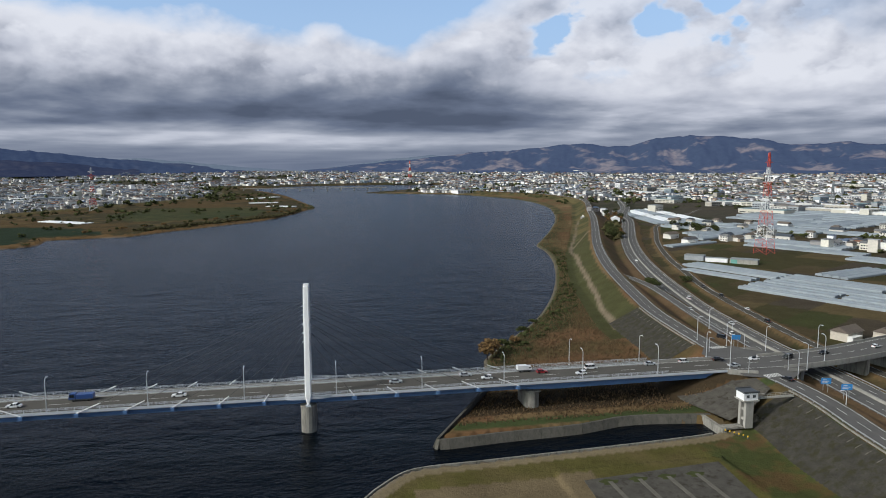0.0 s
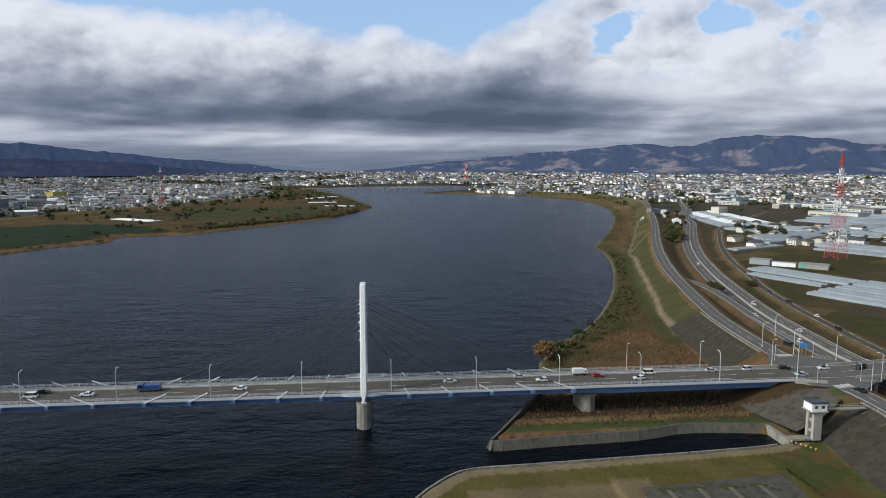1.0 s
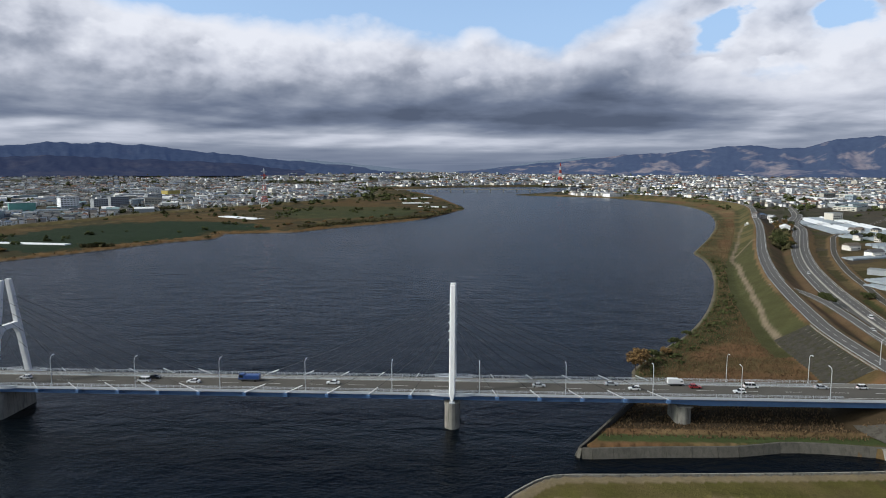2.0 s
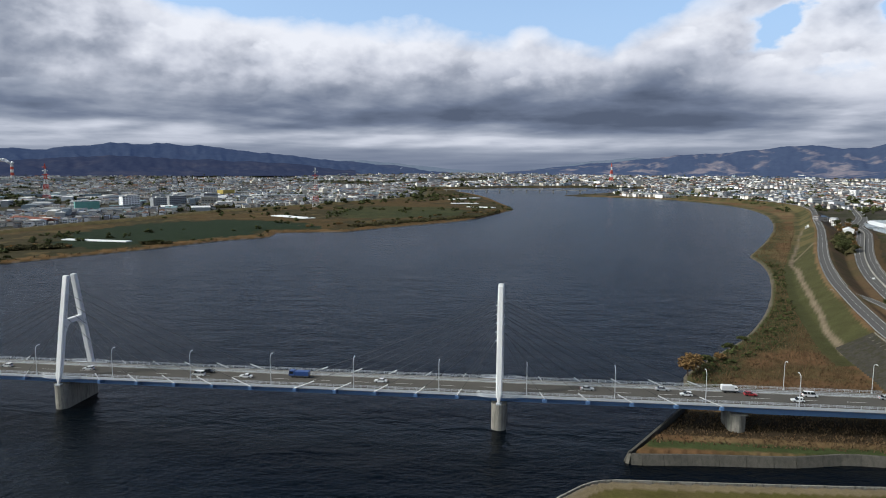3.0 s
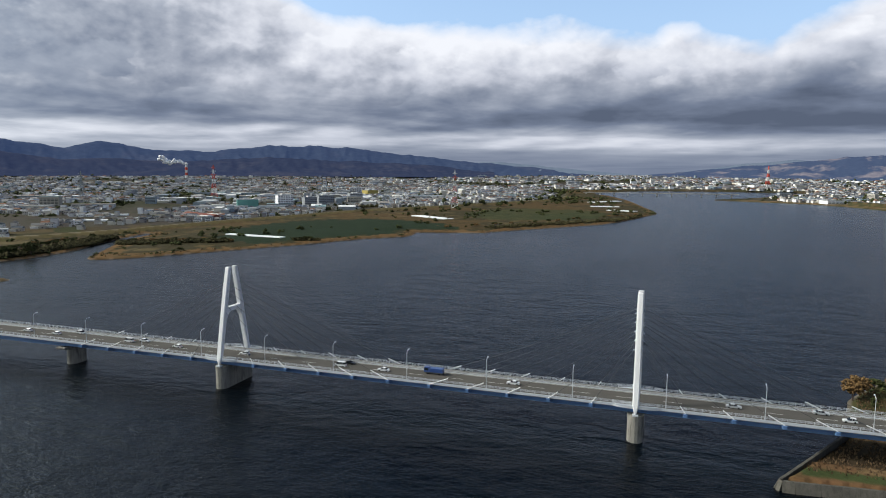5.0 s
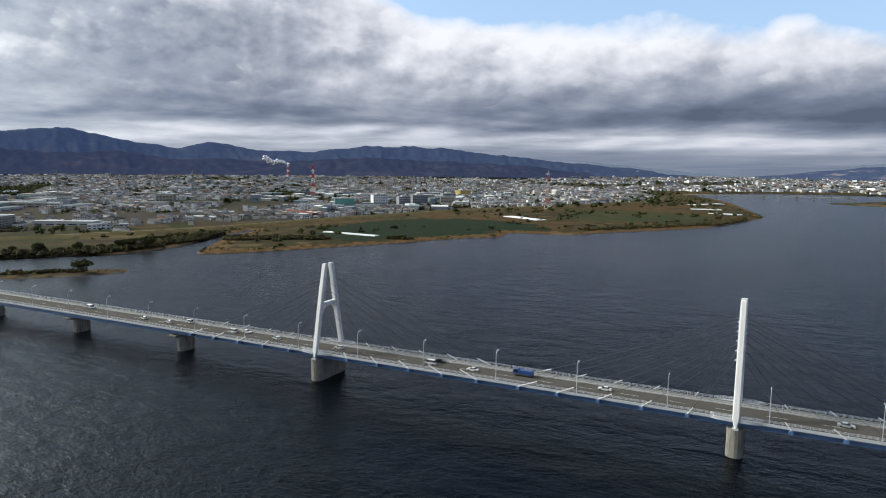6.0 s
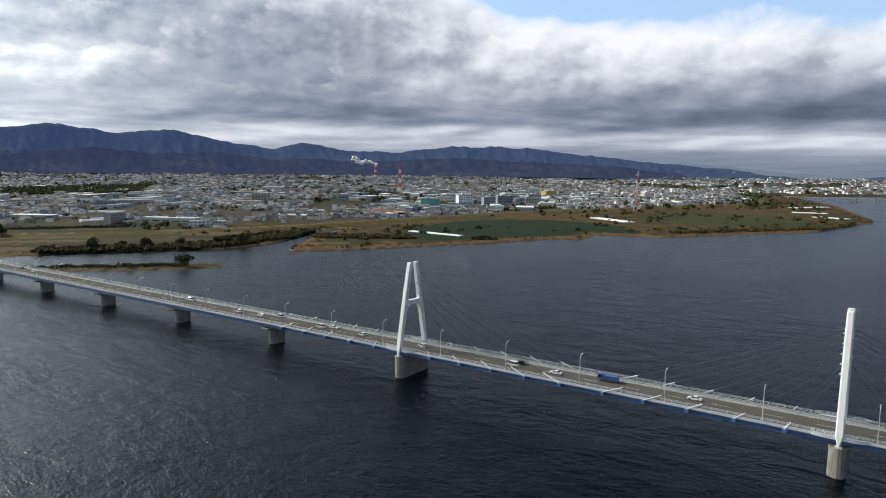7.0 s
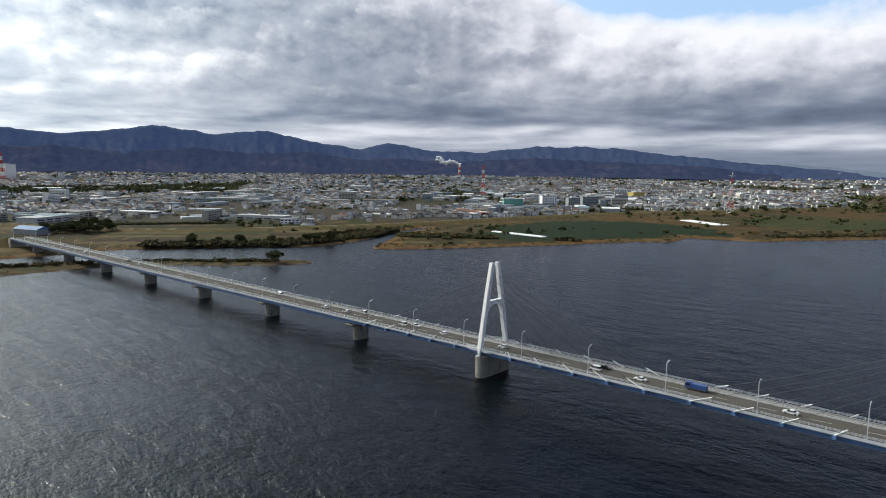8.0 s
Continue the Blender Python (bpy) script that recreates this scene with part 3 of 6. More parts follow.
# ---- the ground: one sheet, fine in the stretch that is flown over, coarse behind ----
def build_ground():
    a_view = np.radians(np.arange(-76, 46.01, 0.16))
    a_rest = np.radians(np.arange(48, 283.9, 3.0))
    ang = np.concatenate([a_view, a_rest])
    rad = [25.0]
    while rad[-1] < 4960:
        q = rad[-1]
        rad.append(q + (6 if q < 130 else 1.5 if q < 230 else max(2.0, q * 0.0085) if q < 1500 else q * 0.012))
    rad = np.array(rad)
    A, R = np.meshgrid(ang, rad)
    X, Y = R * np.sin(A), R * np.cos(A)
    Z, S = land_height(X.ravel(), Y.ravel())
    x, y, z, s = X.ravel(), Y.ravel(), Z, S
    # land cover
    n1, n2, n3 = rough_noise(x, y, 26, 1), rough_noise(x, y, 9, 2), rough_noise(x, y, 120, 4)

    def c(*v):
        return np.array(v)
    col = np.zeros((len(x), 3)) + c(0.125, 0.10, 0.055)

    def lay(mask, colour):
        m = np.clip(mask, 0, 1)[:, None]
        col[:] = col * (1 - m) + np.asarray(colour) * m
    r = np.hypot(x, y)
    right = x > -30 + 0 * y
    # fields inland: parcels of different crops and bare soil
    for which, (px_, py_, turn) in {"r": (46, 24, 0.55), "l": (70, 30, -0.75)}.items():
        u, v = x * math.cos(turn) + y * math.sin(turn), -x * math.sin(turn) + y * math.cos(turn)
        cell = np.floor(u / px_) * 17.3 + np.floor(v / py_) * 91.7
        k = np.abs(np.sin(cell * 12.9898) * 43758.5453) % 1
        tone = np.where(k[:, None] < 0.32, c(0.066, 0.064, 0.030), np.where(k[:, None] < 0.55, c(0.090, 0.074, 0.042), np.where(k[:, None] < 0.66, c(0.060, 0.070, 0.028), np.where(k[:, None] < 0.86, c(0.078, 0.068, 0.052), c(0.120, 0.098, 0.052)))))
        m = (right if which == "r" else ~right) & (z > 0)
        col[m] = tone[m] * (0.85 if which == "r" else 0.72)
    wild = step01(s, 0.1, 2)
    # right flood plain: brown reeds, darker scrub at the water, green at the levee's foot
    dl, al = near_line(x, y, LEVEE_ROAD)
    riverside = inside(x, y, np.concatenate([LEVEE_ROAD, np.array([(440, 1930), (200, 2100), (-100, 1500), (-100, -60)])]))
    plain = right & riverside & (r < 2600)
    lay(plain * 1.0, c(0.150, 0.092, 0.052))
    lay(plain * step01(n1, 0.42, 0.62), c(0.095, 0.076, 0.038))
    lay(plain * step01(n3 + n2 * 0.3, 0.62, 0.8) * 0.8, c(0.21, 0.155, 0.09))
    lay(plain * (y > 250) * (1 - step01(s, 6 + 16 * n1, 12 + 24 * n1)) * 0.85, c(0.048, 0.060, 0.026))
    lay(plain * (y > 300) * (1 - step01(dl, 27, 33)) * (z < 10.9) * 0.95, c(0.062, 0.070, 0.032))
    trodden = np.minimum(near_line(x, y, FOOT_PATH)[0], near_line(x, y, PATH_FORK)[0] + 0.4)
    lay(plain * (1 - step01(trodden, 0.5 + 0.9 * n2, 1.3 + 1.4 * n2)) * 0.85, c(0.21, 0.18, 0.14))
    lay(plain * (y > 700) * 0.6 * step01(n1, 0.45, 0.6), c(0.16, 0.135, 0.07))
    # the spit and the mown bank this side of the channel
    low = right & riverside & (y < 192)
    lay(low * 1.0, c(0.092, 0.090, 0.030))
    lay(low * step01(n1, 0.4, 0.65) * 0.7, c(0.12, 0.10, 0.05))
    lay(low * (y < 168) * (x < 72) * (x > 22), c(0.15, 0.125, 0.08))
    lay(low * (x > 112) * step01(n2, 0.35, 0.6) * 0.8, c(0.10, 0.066, 0.035))
    lay(low * (x > 112) * (1 - step01(n2, 0.35, 0.55)), c(0.060, 0.075, 0.028))
    lay(low * (s < 5) * (s > 0), c(0.19, 0.165, 0.11))
    strip = right & riverside & (y > 192) & (y < 262)
    lay(strip * (1 - step01(np.abs(y - 205.0 - 2 * n1), 2.4, 3.6)) * (x > 40), c(0.054, 0.076, 0.032))
    lay(strip * (1 - step01(np.abs(y - 210.5 - 2 * n1), 0.8, 2.2)) * (x > 55), c(0.17, 0.125, 0.070))
    lay(strip * (y > 214) * (y < 240), c(0.058, 0.046, 0.030))
    # between levee road and main road: brown grass, landside slopes
    between = (x > 120) & (~riverside) & (r < 1300) & (z > 3.2)
    lay(between * 1.0, c(0.120, 0.086, 0.054))
    lay(between * step01(n1, 0.5, 0.66) * 0.6, c(0.07, 0.068, 0.033))
    lay(between * (near_line(x, y, FIELD_ROAD)[0] < 24), c(0.15, 0.108, 0.058))
    # left bank: reeds along the water, green meadow, tan levee
    dlv, alv = near_line(x, y, LEFT_LEVEE)
    outer = inside(x, y, np.concatenate([LEFT_LEVEE, np.array([(300, 2700), (300, 0), (-600, -400)])])) & ~right
    lay(outer * (x < 300) * (y < 2600) * 1.0, c(0.052, 0.048, 0.026))
    lay(outer * step01(n3 + 0.25 * (n2 - 0.5), 0.42, 0.6), c(0.090, 0.064, 0.030))
    lay(outer * step01(n1 + 0.3 * (n2 - 0.5), 0.60, 0.72) * 0.8, c(0.125, 0.098, 0.050))
    u, v = x * math.cos(0.85) + y * math.sin(0.85), -x * math.sin(0.85) + y * math.cos(0.85)
    k = np.abs(np.sin((np.floor(u / 95) * 17.3 + np.floor((v + 4 * n1) / 21) * 91.7) * 12.9898) * 43758.5453) % 1
    for lo_, hi_, tone in ((0.0, 0.25, (0.040, 0.034, 0.028)), (0.25, 0.45, (0.042, 0.056, 0.024)), (0.45, 0.62, (0.120, 0.100, 0.052)), (0.62, 0.75, (0.075, 0.062, 0.034))):
        lay(outer * (s > 34) * (y < 560) * (k >= lo_) * (k < hi_) * 0.9, c(*tone))
    lay(outer * (np.hypot((x + 420) / 150, (y - 830) / 190) < 1 + 0.4 * (n1 - 0.5)), c(0.022, 0.038, 0.022))
    lay(outer * (np.hypot((x + 230) / 130, (y - 1250) / 160) < 1 + 0.5 * (n1 - 0.5)) * 0.7, c(0.042, 0.062, 0.028))
    lay((outer | (s < 14)) * ~right * (s < 13 + 18 * n1) * (y < 2300), c(0.150, 0.098, 0.045))
    lay(outer * (s > 10) * (s < 26 + 14 * n1) * step01(n2, 0.45, 0.6), c(0.045, 0.045, 0.022))
    lay((dlv < 14 + 6 * (n2 - 0.5)) * ~right * (y < 2500), c(0.115, 0.100, 0.048))
    lay((dlv < 14) * ~right * (y < 2500) * step01(n1, 0.5, 0.65) * 0.6, c(0.075, 0.075, 0.032))
    lay((dlv < 2.2) * ~right * (y < 2500), c(0.20, 0.18, 0.14))
    isle = inside(x, y, ISLAND)
    lay(isle * 1.0, c(0.075, 0.058, 0.033))
    lay(isle * step01(n1, 0.4, 0.55), c(0.05, 0.052, 0.026))
    lay(isle * (s < 4), c(0.15, 0.11, 0.06))
    # dark vegetable fields behind the far levee
    dark = inside(x, y, NEAR_FIELDS) & ~outer
    lay(dark * step01(k, 0.15, 0.2) * 0.85, c(0.040, 0.048, 0.030))
    lay(dark * step01(k, 0.70, 0.75) * 0.8, c(0.062, 0.066, 0.034))
    lay(inside(x, y, STREAM_WOOD) * 0.9, c(0.035, 0.036, 0.026))
    # built-up land further off
    town = (s > 60) & (~outer) & (~riverside) & (r > 1050)
    lay(town * 0.7, c(0.070, 0.068, 0.062))
    lay(town * step01(n3, 0.5, 0.6) * 0.9, c(0.045, 0.050, 0.030))
    lay((s > -0.6) * (s < 1.8) * 0.6, c(0.18, 0.165, 0.155))
    lay((s < -0.6) * 1.0, c(0.05, 0.045, 0.035))
    col *= np.array([0.78, 0.72, 0.66])
    nr, na = A.shape
    idx = np.arange(nr * na).reshape(nr, na)
    nxt = np.roll(idx, -1, axis=1)
    quads = np.stack([idx[:-1], nxt[:-1], nxt[1:], idx[1:]], -1).reshape(-1, 4)
    me = bpy.data.meshes.new("ground")
    verts = np.stack([x, y, z], 1)
    me.vertices.add(len(verts))
    me.vertices.foreach_set("co", verts.ravel())
    me.loops.add(quads.size)
    me.loops.foreach_set("vertex_index", quads.ravel())
    me.polygons.add(len(quads))
    me.polygons.foreach_set("loop_start", np.arange(0, quads.size, 4))
    me.polygons.foreach_set("use_smooth", np.ones(len(quads), bool))
    me.update()
    att = me.color_attributes.new("cover", "FLOAT_COLOR", "POINT")
    att.data.foreach_set("color", np.concatenate([col, np.ones((len(col), 1))], 1).ravel())
    me.materials.append(MATS["ground"])
    tagged(new("ground", me), "brown and green river plain with reeds, meadows and fields", "ground", kind="structure")


build_ground()

water = Mesh()
ring = [0, 60, 200, 600, 1600, 4960]
n = 48
pts = [(r * math.cos(2 * math.pi * k / n), r * math.sin(2 * math.pi * k / n), 0.0) for r in ring[1:] for k in range(n)]
water.add([(0, 0, 0)] + pts, [(0, 1 + k, 1 + (k + 1) % n) for k in range(n)]
          + [(1 + j * n + k, 1 + (j + 1) * n + k, 1 + (j + 1) * n + (k + 1) % n, 1 + j * n + (k + 1) % n) for j in range(len(ring) - 2) for k in range(n)])
tagged(water.make("water", "river_water"), "dark blue-grey wind-ruffled river water", "river", kind="structure")


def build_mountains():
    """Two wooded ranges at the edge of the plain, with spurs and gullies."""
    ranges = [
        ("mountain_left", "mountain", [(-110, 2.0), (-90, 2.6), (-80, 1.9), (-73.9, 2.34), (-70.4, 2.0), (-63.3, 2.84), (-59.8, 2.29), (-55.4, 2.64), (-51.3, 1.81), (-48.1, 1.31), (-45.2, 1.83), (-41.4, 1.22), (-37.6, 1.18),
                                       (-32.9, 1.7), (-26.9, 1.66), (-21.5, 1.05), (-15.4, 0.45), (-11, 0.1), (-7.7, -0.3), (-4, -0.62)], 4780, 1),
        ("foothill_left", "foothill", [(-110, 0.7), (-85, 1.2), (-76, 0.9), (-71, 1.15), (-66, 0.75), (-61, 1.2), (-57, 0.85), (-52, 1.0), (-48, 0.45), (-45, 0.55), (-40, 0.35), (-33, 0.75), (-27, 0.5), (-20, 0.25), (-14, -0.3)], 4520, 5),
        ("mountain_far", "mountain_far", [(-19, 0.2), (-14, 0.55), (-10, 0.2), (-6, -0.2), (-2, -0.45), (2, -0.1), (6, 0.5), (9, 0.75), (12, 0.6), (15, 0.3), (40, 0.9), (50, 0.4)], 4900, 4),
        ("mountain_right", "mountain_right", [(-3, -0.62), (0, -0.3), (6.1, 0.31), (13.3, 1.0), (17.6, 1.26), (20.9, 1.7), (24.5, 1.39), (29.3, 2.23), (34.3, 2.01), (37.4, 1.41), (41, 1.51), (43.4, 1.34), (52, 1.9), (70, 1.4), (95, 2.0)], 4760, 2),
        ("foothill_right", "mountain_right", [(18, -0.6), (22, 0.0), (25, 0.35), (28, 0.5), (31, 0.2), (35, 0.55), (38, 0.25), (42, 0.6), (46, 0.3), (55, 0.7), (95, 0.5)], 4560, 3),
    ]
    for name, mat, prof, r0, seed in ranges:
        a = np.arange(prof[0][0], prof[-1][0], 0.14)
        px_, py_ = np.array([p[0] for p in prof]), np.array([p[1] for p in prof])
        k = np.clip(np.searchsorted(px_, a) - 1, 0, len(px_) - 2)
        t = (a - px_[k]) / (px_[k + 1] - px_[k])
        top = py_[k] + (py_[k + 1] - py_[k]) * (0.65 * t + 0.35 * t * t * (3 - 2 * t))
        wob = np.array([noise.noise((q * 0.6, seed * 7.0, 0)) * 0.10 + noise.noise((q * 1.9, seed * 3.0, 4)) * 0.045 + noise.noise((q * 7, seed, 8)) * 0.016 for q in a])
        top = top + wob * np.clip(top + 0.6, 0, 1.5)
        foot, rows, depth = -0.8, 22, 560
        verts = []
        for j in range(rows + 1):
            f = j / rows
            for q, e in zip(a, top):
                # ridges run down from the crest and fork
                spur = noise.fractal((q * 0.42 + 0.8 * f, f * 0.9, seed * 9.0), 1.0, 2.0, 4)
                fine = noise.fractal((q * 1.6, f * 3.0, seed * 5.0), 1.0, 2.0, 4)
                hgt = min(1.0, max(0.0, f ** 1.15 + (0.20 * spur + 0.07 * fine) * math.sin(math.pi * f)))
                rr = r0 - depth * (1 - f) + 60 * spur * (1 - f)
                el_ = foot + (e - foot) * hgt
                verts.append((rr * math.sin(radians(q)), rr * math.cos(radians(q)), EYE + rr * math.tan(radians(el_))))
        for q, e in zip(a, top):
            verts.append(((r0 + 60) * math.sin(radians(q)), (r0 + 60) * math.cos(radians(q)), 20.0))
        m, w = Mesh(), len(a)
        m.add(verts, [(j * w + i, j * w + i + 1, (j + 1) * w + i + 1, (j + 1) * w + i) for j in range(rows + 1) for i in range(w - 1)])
        tagged(m.make(name, mat, smooth=True), "dark wooded mountain range under the clouds, blue-grey from painted haze", "mountains", kind="structure")


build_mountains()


# ---- roads ----
def road_strip(line, z, half, name, mat, label, dashes=(0.0,), edges=True, rise=0.10, lift=None):
    zz = np.full(len(line), z) if lift is None else lift
    a, b = side_lines(line, half, -half)
    m = Mesh()
    m.sheet([(*p, h + rise) for p, h in zip(b, zz)], [(*p, h + rise) for p, h in zip(a, zz)])
    lo_a, lo_b = side_lines(line, half + 0.25, -half - 0.25)
    m.sheet([(*p, h + rise) for p, h in zip(a, zz)], [(*p, h - 0.4) for p, h in zip(lo_a, zz)])
    m.sheet([(*p, h - 0.4) for p, h in zip(lo_b, zz)], [(*p, h + rise) for p, h in zip(b, zz)])
    road = tagged(m.make(name, mat), label, "road", kind="structure")
    marks = Mesh()
    if edges:
        for side in (1, -1):
            p, q = side_lines(line, side * (half - 0.55) - 0.09, side * (half - 0.55) + 0.09)
            marks.sheet([(*u, h + rise + 0.012) for u, h in zip(p, zz)], [(*u, h + rise + 0.012) for u, h in zip(q, zz)])
    for off in dashes:
        p, q = side_lines(line, off - 0.09, off + 0.09)
        for i in range(0, len(line) - 1, 2):
            marks.add([(*p[i], zz[i] + rise + 0.012), (*p[i + 1], zz[i + 1] + rise + 0.012), (*q[i + 1], zz[i + 1] + rise + 0.012), (*q[i], zz[i] + rise + 0.012)], [(0, 1, 2, 3)])
    marks.make("lane_marking", "line_paint", road, "worn white lane lines")
    return road


def barrier_run(line, off, z, name, label, mat="guard_steel", height=0.8, parent=None):
    """A guard rail on posts along a line."""
    p, q = side_lines(line, off - 0.06, off + 0.06)
    m = Mesh()
    m.loft([[(*a, h + height - 0.3), (*b, h + height - 0.3), (*b, h + height), (*a, h + height)] for a, b, h in zip(p, q, z)])
    for a, h in list(zip(p, z))[::1]:
        m.box(a[0] - 0.07, a[1] - 0.07, h - 0.3, a[0] + 0.07, a[1] + 0.07, h + height)
    ob = m.make(name, mat, parent)
    return tagged(ob, label, "guard rail", "road guard rails") if parent is None else tagged(ob, label)


ramp_z = 11.0 - 5.35 * step01(np.linspace(0, 1, len(RAMP_ROAD)), 0.05, 0.85)
road_strip(RAMP_ROAD, 0, 2.9, "slip_road", "asphalt", "grey asphalt slip road from the levee down to the main road", dashes=(), lift=ramp_z, rise=0.16)
lr = road_strip(LEVEE_ROAD, 11.2, 4.2, "levee_road", "asphalt", "grey asphalt road along the top of the levee")
mr = road_strip(MAIN_ROAD, 5.6, 8.0, "main_road", "asphalt", "grey four-lane asphalt road below the levee", dashes=(-4.0, 4.0))
fr = road_strip(FIELD_ROAD, 3.6, 2.9, "field_road", "old_asphalt", "narrow grey asphalt road beside the fields", dashes=())
cut = CROSS_ROAD[CROSS_ROAD[:, 0] > 149]
cz = np.array([11.5 - 7 * float(step01(np.array(k / (len(cut) - 1)), 0.7, 0.97)) for k in range(len(cut))])
road_strip(cut, 0, 7.0, "cross_road", "asphalt", "grey asphalt road over the overpass", dashes=(0.0,), lift=cz, rise=0.06)
med = Mesh()
p, q = side_lines(MAIN_ROAD, -0.45, 0.45)
zz = 5.7
med.loft([[(*a, zz), (*b, zz), (*b, zz + 0.85), (*a, zz + 0.85)] for a, b in zip(p, q)])
tagged(med.make("median_barrier", "pale_concrete"), "pale concrete median barrier between the lanes", "barrier", "road guard rails")
north = LEVEE_ROAD[LEVEE_ROAD[:, 1] > 252]
fork = LEVEE_ROAD[LEVEE_ROAD[:, 1] > 455]
south = LEVEE_ROAD[LEVEE_ROAD[:, 1] < 205]
barrier_run(north, 4.4, np.full(len(north), 11.2), "guard_rail", "grey steel guard rail beside the levee road")
barrier_run(fork, -4.4, np.full(len(fork), 11.2), "guard_rail", "grey steel guard rail beside the levee road")
barrier_run(south, 4.4, np.full(len(south), 11.2), "guard_rail", "grey steel guard rail beside the levee road")
barrier_run(MAIN_ROAD, 8.3, np.full(len(MAIN_ROAD), 5.6), "guard_rail", "grey steel guard rail beside the main road")
barrier_run(MAIN_ROAD, -8.3, np.full(len(MAIN_ROAD), 5.6), "guard_rail", "grey steel guard rail beside the main road")

# crossing: a paved platform with zebra stripes and kerbed islands
plat = Mesh()
plat.add([(149.5, 212, 11.33), (164, 206, 11.33), (178, 217, 11.5), (178, 236, 11.5), (169, 250, 11.33), (156, 250, 11.33), (149.5, 241, 11.4)], [tuple(range(7))])
crossing = tagged(plat.make("crossing", "asphalt"), "grey asphalt road junction at the end of the bridge", "road", kind="structure")
zeb = Mesh()
for k in range(7):
    zeb.box(156.5 + 1.0 * k, 209.0 + 0.2 * k, 11.34, 157.0 + 1.0 * k, 212.2 + 0.2 * k, 11.36)
    zeb.box(158.5 + 1.0 * k, 247.5, 11.34, 159.0 + 1.0 * k, 250.5, 11.36)
for k in range(9):
    zeb.box(172.5, 219.5 + 1.5 * k, 11.51, 175.8, 220.3 + 1.5 * k, 11.53)
zeb.box(150.6, 227, 11.43, 151.2, 233.5, 11.45)
zeb.make("zebra_crossing", "line_paint", crossing, "white zebra stripes")
for pts in ([(168.5, 213), (176, 213.5), (171, 218)], [(170, 246), (176, 240), (176.5, 246)]):
    isl = Mesh()
    isl.loft([[(*q, 11.3) for q in pts], [(*q, 11.72) for q in pts]])
    isl.make("traffic_island", "pavement", crossing, "pale kerbed traffic island")

# ---- overpass ----
over = thing("overpass", "concrete road overpass on piers across the main road", "overpass")
d = Mesh()
span = CROSS_ROAD[(CROSS_ROAD[:, 0] > 168) & (CROSS_ROAD[:, 0] < 268)]
a, b = side_lines(span, 7.6, -7.6)
d.loft([[(*u, 10.1), (*v, 10.1), (*v, 11.45), (*u, 11.45)] for u, v in zip(a, b)])
d.make("deck", "pale_concrete", over)
for off in (7.7, -7.7):
    a, b = side_lines(span, off - 0.16, off + 0.16)
    w = Mesh()
    w.loft([[(*u, 10.6), (*v, 10.6), (*v, 12.4), (*u, 12.4)] for u, v in zip(a, b)])
    w.make("parapet", "pale_concrete", over)
for xx, yy in ((178.5, 227), (213, 233), (231, 238), (252, 244.5)):
    w = Mesh()
    w.turned_box(xx, yy, 2.0, 10.1, 1.8, 12.5, 0.22)
    w.make("pier", "concrete", over)

# ---- the cable-stayed bridge ----
Y0, DECK = 226.5, 11.8            # axis and road level
PYLONS = (-6.4, -165.4)
X_END, X_LEFT = 150.0, -748.0
bridge = thing("cable_stayed_bridge", "white and blue cable-stayed road bridge on concrete piers in the river", "bridge")

slab = Mesh()
slab.loft([[(x, Y0 - 8.4, DECK - 0.75), (x, Y0 - 6.4, DECK - 1.0), (x, Y0 + 6.4, DECK - 1.0), (x, Y0 + 8.4, DECK - 0.75), (x, Y0 + 8.4, DECK + 0.12), (x, Y0 - 8.4, DECK + 0.12)]
           for x in np.arange(X_LEFT, X_END + 1, 898 / 20)])
slab.make("deck", "pale_concrete", bridge)
surf = Mesh()
surf.box(X_LEFT, Y0 - 7.6, DECK + 0.125, X_END, Y0 + 4.6, DECK + 0.16)
surf.make("roadway", "bridge_asphalt", bridge, "worn brown-grey asphalt roadway")
walkway = Mesh()
walkway.box(X_LEFT, Y0 + 5.2, DECK + 0.125, X_END, Y0 + 8.1, DECK + 0.34)
walkway.make("footway", "pavement", bridge, "pale footway behind a rail")
marks = Mesh()
for yy in (Y0 - 6.6, Y0 + 4.1):
    marks.box(X_LEFT, yy - 0.08, DECK + 0.16, X_END, yy + 0.08, DECK + 0.172)
for k in range(60):
    xx = X_LEFT + 15 * k
    if xx < X_END - 10:
        marks.box(xx, Y0 - 1.3, DECK + 0.16, xx + 6, Y0 - 1.16, DECK + 0.172)
marks.make("lane_marking", "line_paint", bridge, "worn white lane lines")

for side in (-1, 1):
    for y1, y2 in ((Y0 + side * 5.2, Y0 + side * 6.6), (Y0 + side * 1.6, Y0 + side * 2.6)):
        y1, y2 = min(y1, y2), max(y1, y2)
        g = Mesh()
        depth = [(X_LEFT, 2.2), (-262, 2.2), (-245, 1.9), (66, 1.9), (78, 2.5), (136, 2.3), (X_END, 1.8)]
        g.loft([[(x, y1, DECK - 0.8 - dd), (x, y2, DECK - 0.8 - dd), (x, y2, DECK - 0.78), (x, y1, DECK - 0.78)] for x, dd in depth])
        g.make("girder", "blue_paint", bridge, "pale blue steel girder")
    f = Mesh()
    ye = Y0 + side * 8.45
    f.box(X_LEFT, ye - 0.09, DECK - 0.55, X_END, ye + 0.09, DECK + 0.28)
    f.make("edge_beam", "rail_paint", bridge, "pale grey edge beam")


